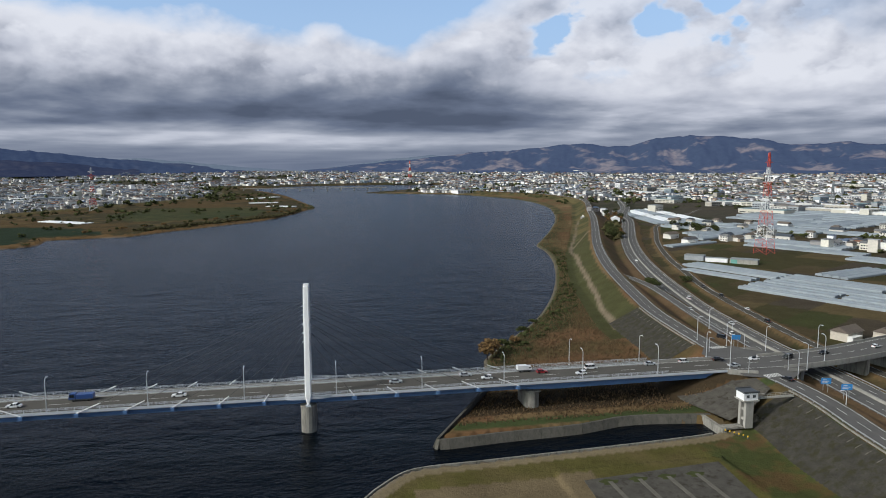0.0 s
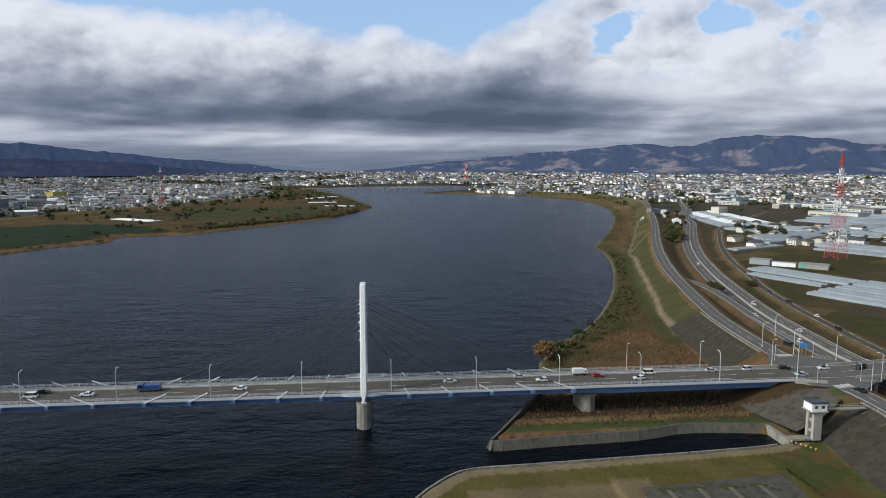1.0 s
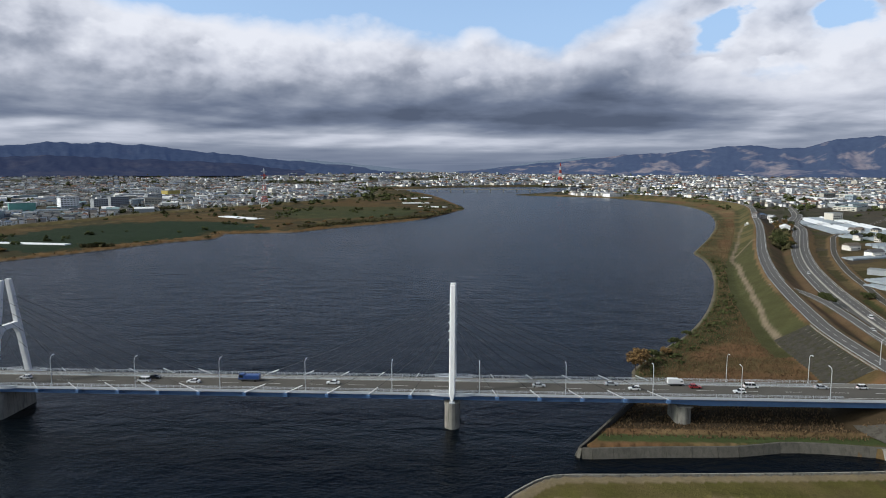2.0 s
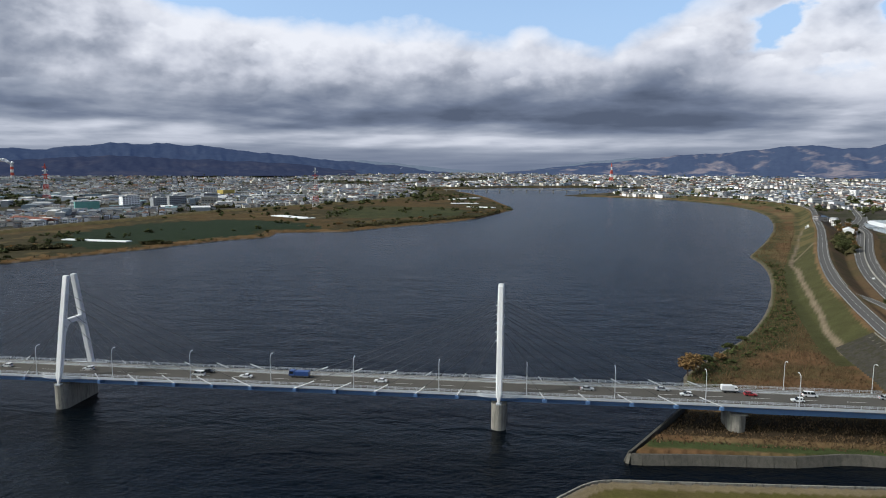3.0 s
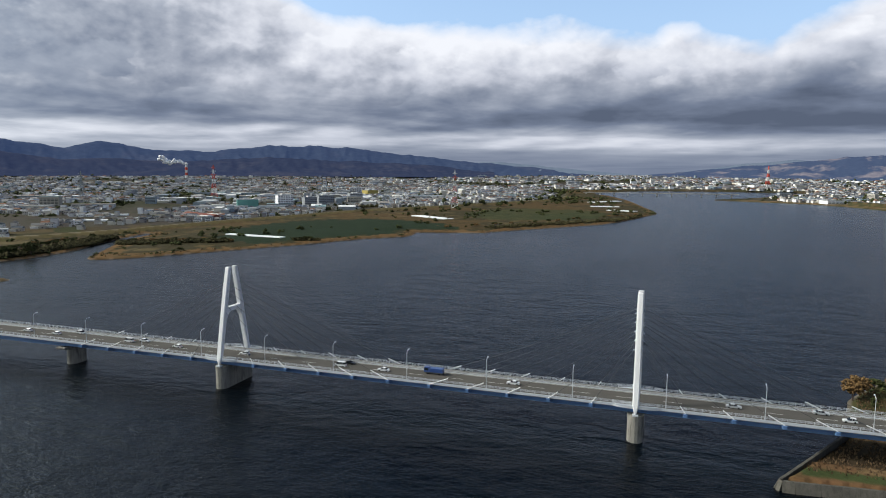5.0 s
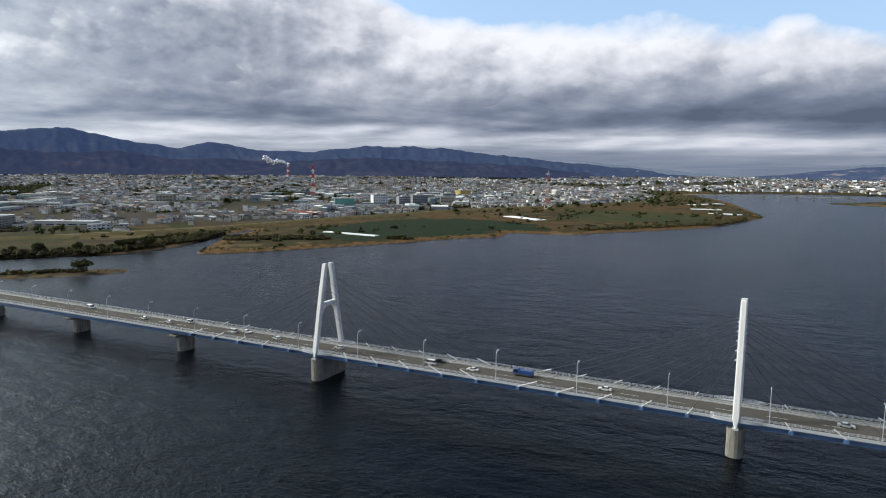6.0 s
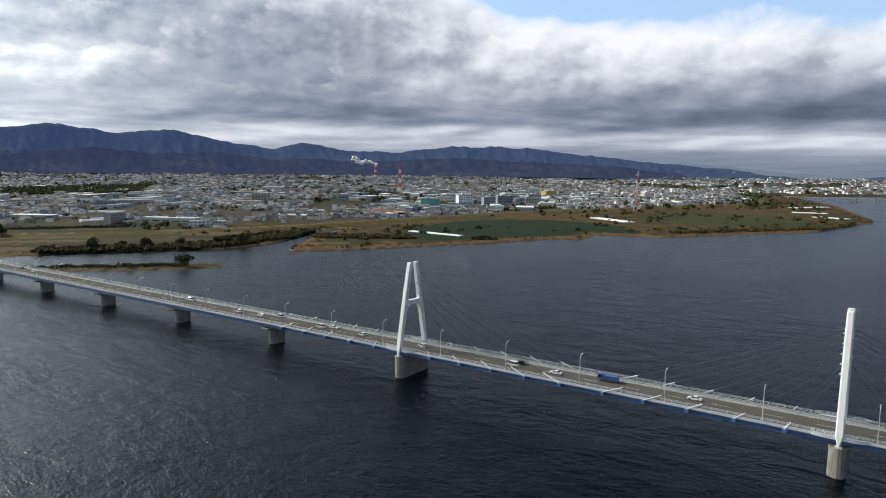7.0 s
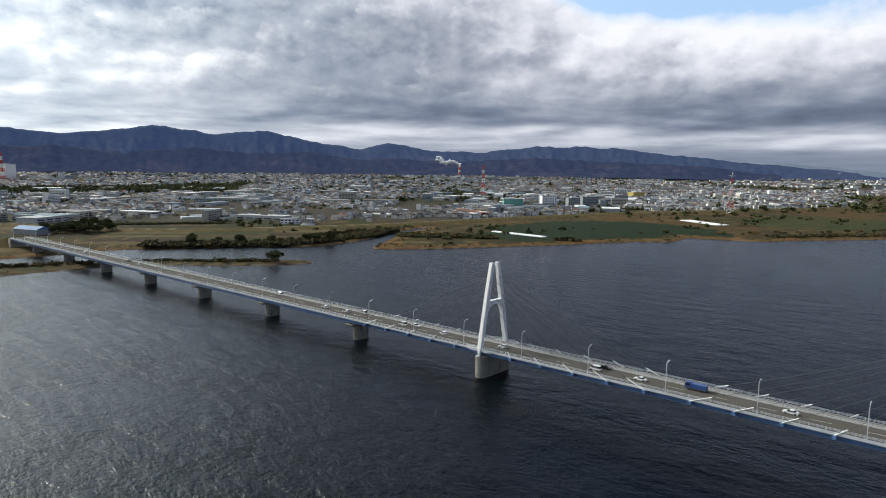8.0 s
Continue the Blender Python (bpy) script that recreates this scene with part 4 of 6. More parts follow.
def rail_panel(length, height, bars, post=2.4, base=0.0):
    m = Mesh()
    k = int(length / post)
    for i in range(k):
        xx = i * length / k
        m.box(xx - 0.06, -0.06, 0, xx + 0.06, 0.06, height)
    for i in range(bars):
        z = height - i * (height - 0.25) / max(1, bars)
        m.box(0, -0.055, z - 0.06, length, 0.055, z)
    if base:
        m.box(0, -0.16, 0, length, 0.16, base)
    return m


PANEL = 29.0
outer_rail = rail_panel(PANEL, 1.1, 3).data("rail", ["rail_paint"])
inner_rail = rail_panel(PANEL, 0.75, 2, 2.9, 0.18).data("rail", ["rail_paint"])
for k in range(31):
    x0 = X_LEFT + 0.5 + PANEL * k
    if x0 + PANEL > X_END + 1:
        break
    for yy, me, nm in ((Y0 - 8.3, outer_rail, "railing"), (Y0 + 8.3, outer_rail, "railing"), (Y0 + 5.0, inner_rail, "guard_rail")):
        ob = new(nm, me)
        ob.parent = bridge
        ob.location = (x0, yy, DECK + (0.12 if nm == "guard_rail" else 0.25))


def leg_ring(y, z, wx, wy):
    c = 0.28
    return [(-wx + c, y - wy, z), (wx - c, y - wy, z), (wx, y - wy + c, z), (wx, y + wy - c, z), (wx - c, y + wy, z), (-wx + c, y + wy, z), (-wx, y + wy - c, z), (-wx, y - wy + c, z)]


def build_pylon(x):
    pylon = thing("pylon", "", "", at=Matrix.Translation((x, Y0, 0)))
    pylon.parent = bridge
    tagged(pylon, "white A-shaped steel pylon")
    for side in (-1, 1):
        leg = Mesh()

        def yc(z):
            return side * (9.7 - (z - 9.6) / (48.0 - 9.6) * 7.7)
        rings = [leg_ring(yc(9.6), 9.4, 0.32, 0.35), leg_ring(yc(9.6), 9.9, 0.45, 0.5), leg_ring(yc(12.4), 12.4, 1.05, 0.85)]
        rings += [leg_ring(yc(z), z, 1.05 - 0.08 * (z - 13) / 35, 0.85 + 0.25 * math.sin(math.pi * (z - 13) / 35)) for z in (20, 27, 30, 34, 40, 47.6)]
        rings += [leg_ring(yc(47.9), 47.9, 0.85, 0.75)]
        leg.loft(rings)
        ob = leg.make("leg", "white_paint", pylon)
        for k in range(5):
            z = 41.5 - 2.9 * k
            for sx in (-1, 1):
                s = Mesh()
                s.tube([(sx * 0.9, yc(z) + side * 0.1, z + 0.1), (sx * 1.5, yc(z) + side * 0.15, z - 0.25)], 0.2, 6)
                s.make("cable_socket", "rail_paint", pylon)
        shoe = Mesh()
        shoe.box(-0.9, yc(9.6) - 0.9, 9.0, 0.9, yc(9.6) + 0.9, 9.45)
        shoe.make("bearing", "rail_paint", pylon)
    # cross beam with curved haunches under it
    beam = Mesh()
    n = 14
    ring_a = []
    for k in range(n + 1):
        u = -1 + 2 * k / n
        yy = u * 4.6
        ring_a.append((yy, 31.9, 31.9 - 1.7 - 2.6 * abs(u) ** 4))
    beam.loft([[(-0.8, yy, lo), (0.8, yy, lo), (0.8, yy, hi), (-0.8, yy, hi)] for yy, hi, lo in ring_a])
    beam.make("cross_beam", "white_paint", pylon)
    # balconies that lead the footway round the legs
    for side in (-1, 1):
        bal, rail = Mesh(), Mesh()
        arc = [(-7.5 + 15 * k / 16, side * (8.35 + 1.25 * (1 - abs(-1 + k / 8) ** 4))) for k in range(17)]
        bal.loft([[(xx, side * 8.3, DECK - 0.6), (xx, yy, DECK - 0.6), (xx, yy, DECK + 0.3), (xx, side * 8.3, DECK + 0.3)] for xx, yy in arc])
        bal.make("balcony", "rail_paint", pylon)
        for z in (0.65, 1.0, 1.35):
            rail.tube([(xx, yy, DECK + z) for xx, yy in arc], 0.06, 5)
        for xx, yy in arc:
            rail.tube([(xx, yy, DECK + 0.2), (xx, yy, DECK + 1.35)], 0.05, 5)
        rail.make("balcony_rail", "rail_paint", pylon)
    # stay cables: five to each side in two planes, each with a pale pipe at its lower end
    for sx in (-1, 1):
        for side in (-1, 1):
            for k in range(5):
                xd = sx * (14.2 + 14.2 * (4 - k)) + (1.0 if sx > 0 else 0)
                zt = 41.5 - 2.9 * k
                yt = side * (9.7 - (zt - 9.6) / 38.4 * 7.7)
                a, b = Vector((sx * 1.2, yt, zt)), Vector((xd, side * 8.75, DECK - 0.6))
                pts = []
                for i in range(13):
                    t = i / 12
                    q = a.lerp(b, t)
                    q.z -= 0.9 * math.sin(math.pi * t) * (abs(xd) / 70)
                    pts.append(q)
                c = Mesh()
                c.tube(pts, 0.075, 5)
                cab = c.make("stay_cable", "cable", pylon)
                dirn = (pts[-3] - pts[-1]).normalized()
                pipe = Mesh()
                pipe.tube([b, b + dirn * min(7.5, 1.6 + abs(xd) * 0.085)], 0.17, 7)
                ob = pipe.make("cable_pipe", "white_paint", cab, "white steel pipe round the cable end")
    for sx in (-1, 1):
        for side in (-1, 1):
            for k in range(5):
                xd = sx * (14.2 + 14.2 * k) + (1.0 if sx > 0 else 0)
                m = Mesh()
                m.loft([[(xd - 0.8, side * 6.6, DECK - 2.2), (xd + 0.8, side * 6.6, DECK - 2.2), (xd + 0.8, side * 6.6, DECK - 0.8), (xd - 0.8, side * 6.6, DECK - 0.8)],
                        [(xd - 0.6, side * 9.3, DECK - 1.75), (xd + 0.6, side * 9.3, DECK - 1.75), (xd + 0.6, side * 9.3, DECK - 0.7), (xd - 0.6, side * 9.3, DECK - 0.7)]])
                m.make("anchor_box", "blue_paint", pylon, "blue steel cable anchor box")
    return pylon


for x in PYLONS:
    build_pylon(x)


def oblong(length, width, z, n=8, grow=0.0):
    """A ring with round ends, long in y."""
    h, r = length / 2 - width / 2, width / 2 + grow
    return [(r * math.sin(a), -h - r * math.cos(a), z) for a in [(-0.5 + k / n) * math.pi for k in range(n + 1)]] + \
           [(r * math.sin(a), h - r * math.cos(a), z) for a in [(0.5 + k / n) * math.pi for k in range(n + 1)]]


def build_pier(x, kind, ground=-5.0):
    m = Mesh()
    if kind == "tower":
        m.loft([oblong(21.0, 5.0, z, grow=g) for z, g in ((ground, 0), (8.2, 0), (8.2, 0.12), (9.0, 0.12))])
    else:
        m.loft([oblong(9.0, 4.6, z) for z in (ground, 8.3)])
    pier = m.make("pier", "concrete", bridge, "stained grey concrete river pier")
    pier.location = (x, Y0, 0)
    if kind != "tower":
        c = Mesh()
        c.loft([[(-2.5, -8.2, 7.6), (2.5, -8.2, 7.6), (2.5, 8.2, 7.6), (-2.5, 8.2, 7.6)], [(-2.5, -8.6, 8.2), (2.5, -8.6, 8.2), (2.5, 8.6, 8.2), (-2.5, 8.6, 8.2)],
                [(-2.5, -8.6, 8.6), (2.5, -8.6, 8.6), (2.5, 8.6, 8.6), (-2.5, 8.6, 8.6)]])
        cap = c.make("pier_cap", "concrete", pier)
        for yy in (-6.7, -2.1, 2.1, 6.7):
            q = Mesh()
            q.box(-0.8, yy - 0.6, 8.6, 0.8, yy + 0.6, 9.0 if x > -262 else 8.45)
            q.make("bearing", "dark_steel", cap)


for x in PYLONS:
    build_pier(x, "tower")
for x in (-249, -325, -400, -475, -550, -625, -700):
    build_pier(x, "column")
m = Mesh()
m.loft([oblong(13.0, 5.4, z) for z in (0.0, 8.0)])
m.make("pier", "concrete", bridge, "stained grey concrete pier on the bank").location = (72, Y0, 0)
m = Mesh()
m.box(69.4, Y0 - 6.6, 7.6, 74.6, Y0 + 6.6, 8.05)
m.make("pier_cap", "concrete", bridge)
ab = Mesh()
ab.box(146, Y0 - 9.2, 2.0, 152, Y0 + 9.2, 11.0)
ab.loft([[(146, Y0 - 9.2, 2.0), (156, Y0 - 12.5, 2.0), (156, Y0 - 12.0, 2.0), (146, Y0 - 8.7, 2.0)], [(146, Y0 - 9.2, 12.4), (156, Y0 - 12.5, 12.4), (156, Y0 - 12.0, 12.4), (146, Y0 - 8.7, 12.4)]])
ab.make("abutment", "pale_concrete", bridge, "pale concrete abutment with wing wall")
ab = Mesh()
ab.box(-752, Y0 - 9.2, 0.0, -745, Y0 + 9.2, 11.0)
ab.make("abutment", "pale_concrete", bridge)


# ---- street lamps ----
def lamp_mesh():
    lamp = thing("street_lamp", "pale grey steel street lamp with a curved arm", "street lamp", "street lamps")
    pole = Mesh()
    pts = [(0, 0, 0), (0, 0, 4), (0, 0, 9.2)] + [(0, 1.3 * (1 - math.cos(a)), 9.2 + 1.3 * math.sin(a)) for a in [k * math.pi / 2 / 6 for k in range(1, 7)]] + [(0, 1.9, 10.55)]
    pole.tube(pts, [0.13, 0.12, 0.10] + [0.085] * 7, 7)
    pole.make("pole", "lamp_metal", lamp)
    headp = Mesh()
    headp.loft([[(-w, yy, 10.45), (w, yy, 10.45), (w * 0.7, yy, 10.45 + h), (-w * 0.7, yy, 10.45 + h)] for yy, w, h in ((1.4, 0.16, 0.2), (2.0, 0.2, 0.24), (2.45, 0.1, 0.14))])
    headp.make("lamp_head", "lamp_metal", lamp)
    foot = Mesh()
    foot.box(-0.2, -0.2, 0, 0.2, 0.2, 0.35)
    foot.make("foot", "lamp_metal", lamp)
    return lamp


LAMP = lamp_mesh()
LAMP.matrix_world = pose(2.8, Y0 - 8.0, DECK + 0.34)
for k in range(-25, 6):
    if k:
        copy_thing(LAMP, pose(2.8 + (28.9 if k > 0 else 29.65) * k, Y0 - 8.0, DECK + 0.34))
for xx in (90.5, 119.0, 147.5):
    copy_thing(LAMP, pose(xx, Y0 + 8.0, DECK + 0.34, 0, 0, 180))
for xx, yy, zz, rz in ((166, 206, 11.3, 60), (176, 214, 11.5, 90), (177.5, 240, 11.5, 180), (200, 238, 11.6, 180), (160, 262, 11.2, -90), (167, 251, 11.2, -90), (190, 222, 11.6, 0), (163, 180, 5.6, 90), (183.5, 272, 5.6, -90), (189.5, 300, 5.6, -90)):
    copy_thing(LAMP, pose(xx, yy, zz, 0, 0, rz))


# ---- banks, walls and works at the near end ----
def wall_along(line, z0, z1, thick, name, mat, label, batter=0.0):
    a, b = side_lines(line, 0, thick)
    a2, _ = side_lines(line, -batter, 0)
    m = Mesh()
    m.loft([[(*u2, z0), (*v, z0), (*v, z1), (*u, z1)] for u, v, u2 in zip(a, b, a2)])
    return m.make(name, mat)


wall = thing("quay_wall", "grey concrete quay wall round the grassy spit", "wall")
north_line = spline([(129, 200.5), (109, 203.5), (96, 203.5), (82, 200), (53, 198), (37, 196.3), (33, 197.2), (35, 201), (41, 211), (50, 226), (60, 243), (66, 256)], 6)
for k in range(0, len(north_line) - 1):
    seg = north_line[k:k + 2]
    d = seg[1] - seg[0]
    nrm = np.array([d[1], -d[0]]) / np.linalg.norm(d)
    m = Mesh()
    gap = 0.03
    p0, p1 = seg[0] + d * gap / 6, seg[1] - d * gap / 6
    low = 1.5
    m.loft([[(*(p - nrm * low), -0.8), (*(p + nrm * 0.9), -0.8), (*(p + nrm * 0.9), 2.85), (*(p + nrm * 0.1), 2.85)] for p in (p0, p1)])
    m.make("wall_panel", "quay_concrete", wall)
wall = thing("bank_wall", "low pale concrete edging along the near river bank", "wall")
edge = RIGHT_SHORE[(RIGHT_SHORE[:, 1] > 150) & (RIGHT_SHORE[:, 1] < 192) & (RIGHT_SHORE[:, 0] < 126)]
edge = edge[:np.argmax(edge[:, 0]) + 1]
for k in range(len(edge) - 1):
    seg = edge[k:k + 2]
    a, b = side_lines(seg, -0.2, 0.25)
    m = Mesh()
    m.loft([[(*u, -1.2), (*v, -1.2), (*v, 1.6), (*u, 1.6)] for u, v in zip(a, b)])
    m.make("kerb_stone", "concrete", wall)

rev = thing("revetment", "dark grey concrete slope paving on the levee", "revetment")


def slope_sheet(lo, hi, name, d0=6.6, d1=22.5):
    run = LEVEE_ROAD[(LEVEE_ROAD[:, 1] > lo) & (LEVEE_ROAD[:, 1] < hi)]
    rows = [d0 + (d1 - d0) * k / 4 for k in range(5)]
    for j in range(4):
        a, _ = side_lines(run, rows[j] + 0.06, 0)
        b, _ = side_lines(run, rows[j + 1] - 0.06, 0)
        za, zb = 11.42 - (rows[j] - 6.5) / 1.7, 11.42 - (rows[j + 1] - 6.5) / 1.7
        for i in range(len(run) - 1):
            m = Mesh()
            m.loft([[(*a[i], za), (*a[i], za - 0.4), (*b[i], zb - 0.4), (*b[i], zb)], [(*a[i + 1], za), (*a[i + 1], za - 0.4), (*b[i + 1], zb - 0.4), (*b[i + 1], zb)]])
            m.make("slab", "revetment", rev)
    # short ribs below the crown
    for i in range(0, len(run) - 1):
        p, _ = side_lines(run, 6.0, 0)
        q, _ = side_lines(run, 9.4, 0)
        m = Mesh()
        m.tube([(*p[i], 11.5), (*q[i], 9.75)], 0.14, 4)
        m.make("rib", "kerb_concrete", rev, "pale concrete rib")
    cop = Mesh()
    a, b = side_lines(run, 5.4, 5.9)
    cop.loft([[(*u, 11.0), (*v, 11.0), (*v, 11.62), (*u, 11.62)] for u, v in zip(a, b)])
    cop.make("coping", "concrete", rev, "pale concrete coping")


slope_sheet(60, 196, "revetment")
slope_sheet(251, 331, "revetment")
m = Mesh()
m.add([(127, 211, 2.9), (127, 243, 2.9), (146.2, 240, 9.4), (146.2, 213, 9.4), (127, 211, 2.4), (127, 243, 2.4), (146.2, 240, 8.9), (146.2, 213, 8.9)],
      [(0, 3, 2, 1), (4, 5, 6, 7), (0, 1, 5, 4), (1, 2, 6, 5), (2, 3, 7, 6), (3, 0, 4, 7)])
m.make("apron", "old_asphalt", rev, "grey concrete apron under the bridge end")
m = Mesh()
m.add([(127, 211, 2.95), (146, 213.4, 9.45), (152, 210, 11.3), (150, 199, 11.2), (139, 194, 6.0), (131, 193, 3.4)], [(5, 4, 3, 2, 1, 0)])
m.make("apron", "old_asphalt", rev, "grey concrete apron under the bridge end")

# sluice gate tower
gate = thing("sluice_gate_tower", "white gatehouse on pale concrete columns above the channel", "gate tower")
for yy in (188.6, 191.4):
    m = Mesh()
    m.box(133.3, yy - 0.6, 2.4, 136.0, yy + 0.6, 11.6)
    m.make("column", "pale_concrete", gate)
m = Mesh()
m.box(133.6, 189.2, 8.0, 135.7, 190.8, 8.8)
m.box(133.6, 189.2, 4.6, 135.7, 190.8, 5.4)
m.make("tie_beam", "pale_concrete", gate)
m = Mesh()
m.box(131.9, 187.6, 11.5, 137.7, 192.4, 11.85)
m.make("platform", "pale_concrete", gate)
m = Mesh()
m.box(132.3, 187.9, 11.85, 137.3, 192.1, 14.3)
cabin = m.make("cabin", "white_paint", gate)
m = Mesh()
m.box(132.0, 187.6, 14.3, 137.6, 192.4, 14.6)
m.box(132.0, 187.6, 14.6, 137.6, 187.8, 14.85)
m.box(132.0, 192.2, 14.6, 137.6, 192.4, 14.85)
m.make("roof", "dark_steel", gate, "dark flat roof")
for xx in (133.2, 135.4):
    m = Mesh()
    m.box(xx, 187.82, 12.7, xx + 1.0, 187.9, 13.6)
    m.make("window", "dark_steel", cabin, "small dark window")
m = Mesh()
m.box(138.0, 189.3, 11.5, 151.5, 190.7, 11.8)
for yy in (189.35, 190.65):
    for z in (12.3, 12.8):
        m.tube([(138.0, yy, z), (151.5, yy, z)], 0.05, 4)
    for k in range(8):
        m.tube([(138 + 1.9 * k, yy, 11.8), (138 + 1.9 * k, yy, 12.8)], 0.05, 4)
m.make("gangway", "pale_concrete", gate, "pale railed gangway to the levee")
m = Mesh()
m.box(125.4, 188.0, -1.5, 126.8, 201.5, 2.7)
m.box(126.8, 188.6, 2.2, 133.3, 191.6, 2.8)
m.make("head_wall", "concrete", gate, "pale concrete head wall of the channel")
for k in range(6):
    post = Mesh()
    post.box(-0.16, -0.16, 0, 0.16, 0.16, 0.5, 0)
    post.box(-0.16, -0.16, 0.5, 0.16, 0.16, 0.95, 1)
    ob = tagged(post.make("marker_post", ["dark_steel", "yellow_paint"]), "short yellow and black marker post on grass", "post", "marker posts beside the channel")
    ob.location = (125.5 + 0.75 * k, 186.8 - 1.25 * k, 2.35)

# ---- lot of old asphalt on the near bank ----
lot = Mesh()
lot.loft([[(68, 163, z), (67, 146, z), (108, 143, z), (110.5, 167, z)] for z in (2.2, 2.68)])
lot = tagged(lot.make("parking_lot", "old_asphalt"), "cracked grey asphalt lot with kerb strips and weeds", "parking lot", kind="structure")
for xx in (75, 83.5, 92, 100.5):
    m = Mesh()
    m.add([(xx - 0.5, 146, 2.69), (xx + 0.7, 146, 2.69), (xx + 0.2, 161, 2.69), (xx - 1.0, 161, 2.69), (xx - 0.5, 146, 2.78), (xx + 0.7, 146, 2.78), (xx + 0.2, 161, 2.78), (xx - 1.0, 161, 2.78)],
          [(4, 5, 6, 7), (0, 1, 5, 4), (1, 2, 6, 5), (2, 3, 7, 6), (3, 0, 4, 7)])
    m.make("kerb_strip", "kerb_concrete", lot, "pale kerb strip")
    w = Mesh()
    ring = [(xx - 0.6 + (2.6 + 0.8 * math.sin(5 * a)) * math.cos(a), 161 + (1.5 + 0.4 * math.cos(3 * a)) * math.sin(a)) for a in [2 * math.pi * k / 14 for k in range(14)]]
    w.loft([[(*q, 2.685) for q in ring], [(*q, 2.72) for q in ring]])
    w.make("weed_patch", "tree_leaf", lot, "dark weeds in the asphalt")


# ---- vehicles ----
def wheel(m, x, y, r=0.32, w=0.22):
    m.tube([(x, y - w / 2, r), (x, y + w / 2, r)], r, 10)


def build_car(kind, paint, label):
    car = thing("car" if kind != "truck" else "truck", label, "truck" if kind in ("truck", "dump") else "car", "vehicles")
    L, W, H = {"hatch": (4.0, 1.7, 1.5), "sedan": (4.6, 1.76, 1.45), "van": (4.7, 1.75, 1.9), "kei": (3.4, 1.48, 1.75), "truck": (5.4, 1.95, 2.5), "dump": (7.4, 2.3, 2.7)}[kind]
    body, cab = Mesh(), Mesh()
    if kind in ("truck", "dump"):
        body.loft([[(-L / 2, -W / 2, 0.5), (L / 2, -W / 2, 0.5), (L / 2, W / 2, 0.5), (-L / 2, W / 2, 0.5)], [(-L / 2, -W / 2, 0.85), (L / 2, -W / 2, 0.85), (L / 2, W / 2, 0.85), (-L / 2, W / 2, 0.85)]])
        body.make("chassis", "dark_steel", car)
        box = Mesh()
        hi = H if kind == "truck" else 2.35
        box.loft([[(-L / 2, -W / 2, 0.85), (L * 0.2, -W / 2, 0.85), (L * 0.2, W / 2, 0.85), (-L / 2, W / 2, 0.85)],
                  [(-L / 2 + 0.03, -W / 2 - 0.04, hi - 0.1), (L * 0.2, -W / 2 - 0.04, hi - 0.1), (L * 0.2, W / 2 + 0.04, hi - 0.1), (-L / 2 + 0.03, W / 2 + 0.04, hi - 0.1)],
                  [(-L / 2 + 0.1, -W / 2 + 0.06, hi), (L * 0.2 - 0.06, -W / 2 + 0.06, hi), (L * 0.2 - 0.06, W / 2 - 0.06, hi), (-L / 2 + 0.1, W / 2 - 0.06, hi)]])
        box.make("cargo_box", paint, car)
        x0, x1 = L * 0.23, L / 2
        ch = 2.1 if kind == "truck" else 2.6
        prof = [(x0, 0.75), (x1, 0.75), (x1, 1.35), (x1 - 0.25, ch), (x0, ch)]
        cab.loft([[(px_, yy * (1 if pz < 1.5 else 0.93), pz) for px_, pz in prof] for yy in (-W / 2, W / 2)])
        cab.make("cab", paint, car)
        g = Mesh()
        g.add([(x1 - 0.02, -W * 0.42, 1.42), (x1 - 0.02, W * 0.42, 1.42), (x1 - 0.2, W * 0.40, ch - 0.15), (x1 - 0.2, -W * 0.40, ch - 0.15)], [(0, 1, 2, 3)])
        g.box(x0 + 0.3, -W / 2 - 0.01, 1.4, x1 - 0.3, W / 2 + 0.01, ch - 0.3)
        g.make("glass", "car_glass", car)
    else:
        hood = {"hatch": 0.30, "sedan": 0.27, "van": 0.17, "kei": 0.13}[kind]
        tail = {"hatch": 0.04, "sedan": 0.17, "van": 0.02, "kei": 0.02}[kind]
        zb = 0.88 if kind != "van" else 1.0
        prof = [(-L / 2, 0.3), (L / 2, 0.3), (L / 2, 0.62), (L / 2 - 0.15, 0.75), (L / 2 - hood * L, zb), (-L / 2 + tail * L, zb + 0.03), (-L / 2 + 0.05, 0.8)]
        body.loft([[(px_, yy * k, pz) for px_, pz in prof] for yy, k in ((-W / 2, 0.92), (-W / 2 * 0.999, 1.0), (W / 2 * 0.999, 1.0), (W / 2, 0.92))])
        body.make("body", paint, car)
        x0, x1 = -L / 2 + tail * L, L / 2 - hood * L
        slope_f, slope_r = (0.75 if kind in ("hatch", "sedan") else 0.45), (0.55 if kind == "sedan" else 0.25)
        top = [(x0 + slope_r, H), (x1 - slope_f, H)]
        cab.loft([[(x0 + 0.02, -W * 0.46, zb), (x1, -W * 0.46, zb), (x1, W * 0.46, zb), (x0 + 0.02, W * 0.46, zb)],
                  [(top[0][0], -W * 0.40, H - 0.08), (top[1][0], -W * 0.40, H - 0.08), (top[1][0], W * 0.40, H - 0.08), (top[0][0], W * 0.40, H - 0.08)]])
        cab.make("window_band", "car_glass", car)
        roof = Mesh()
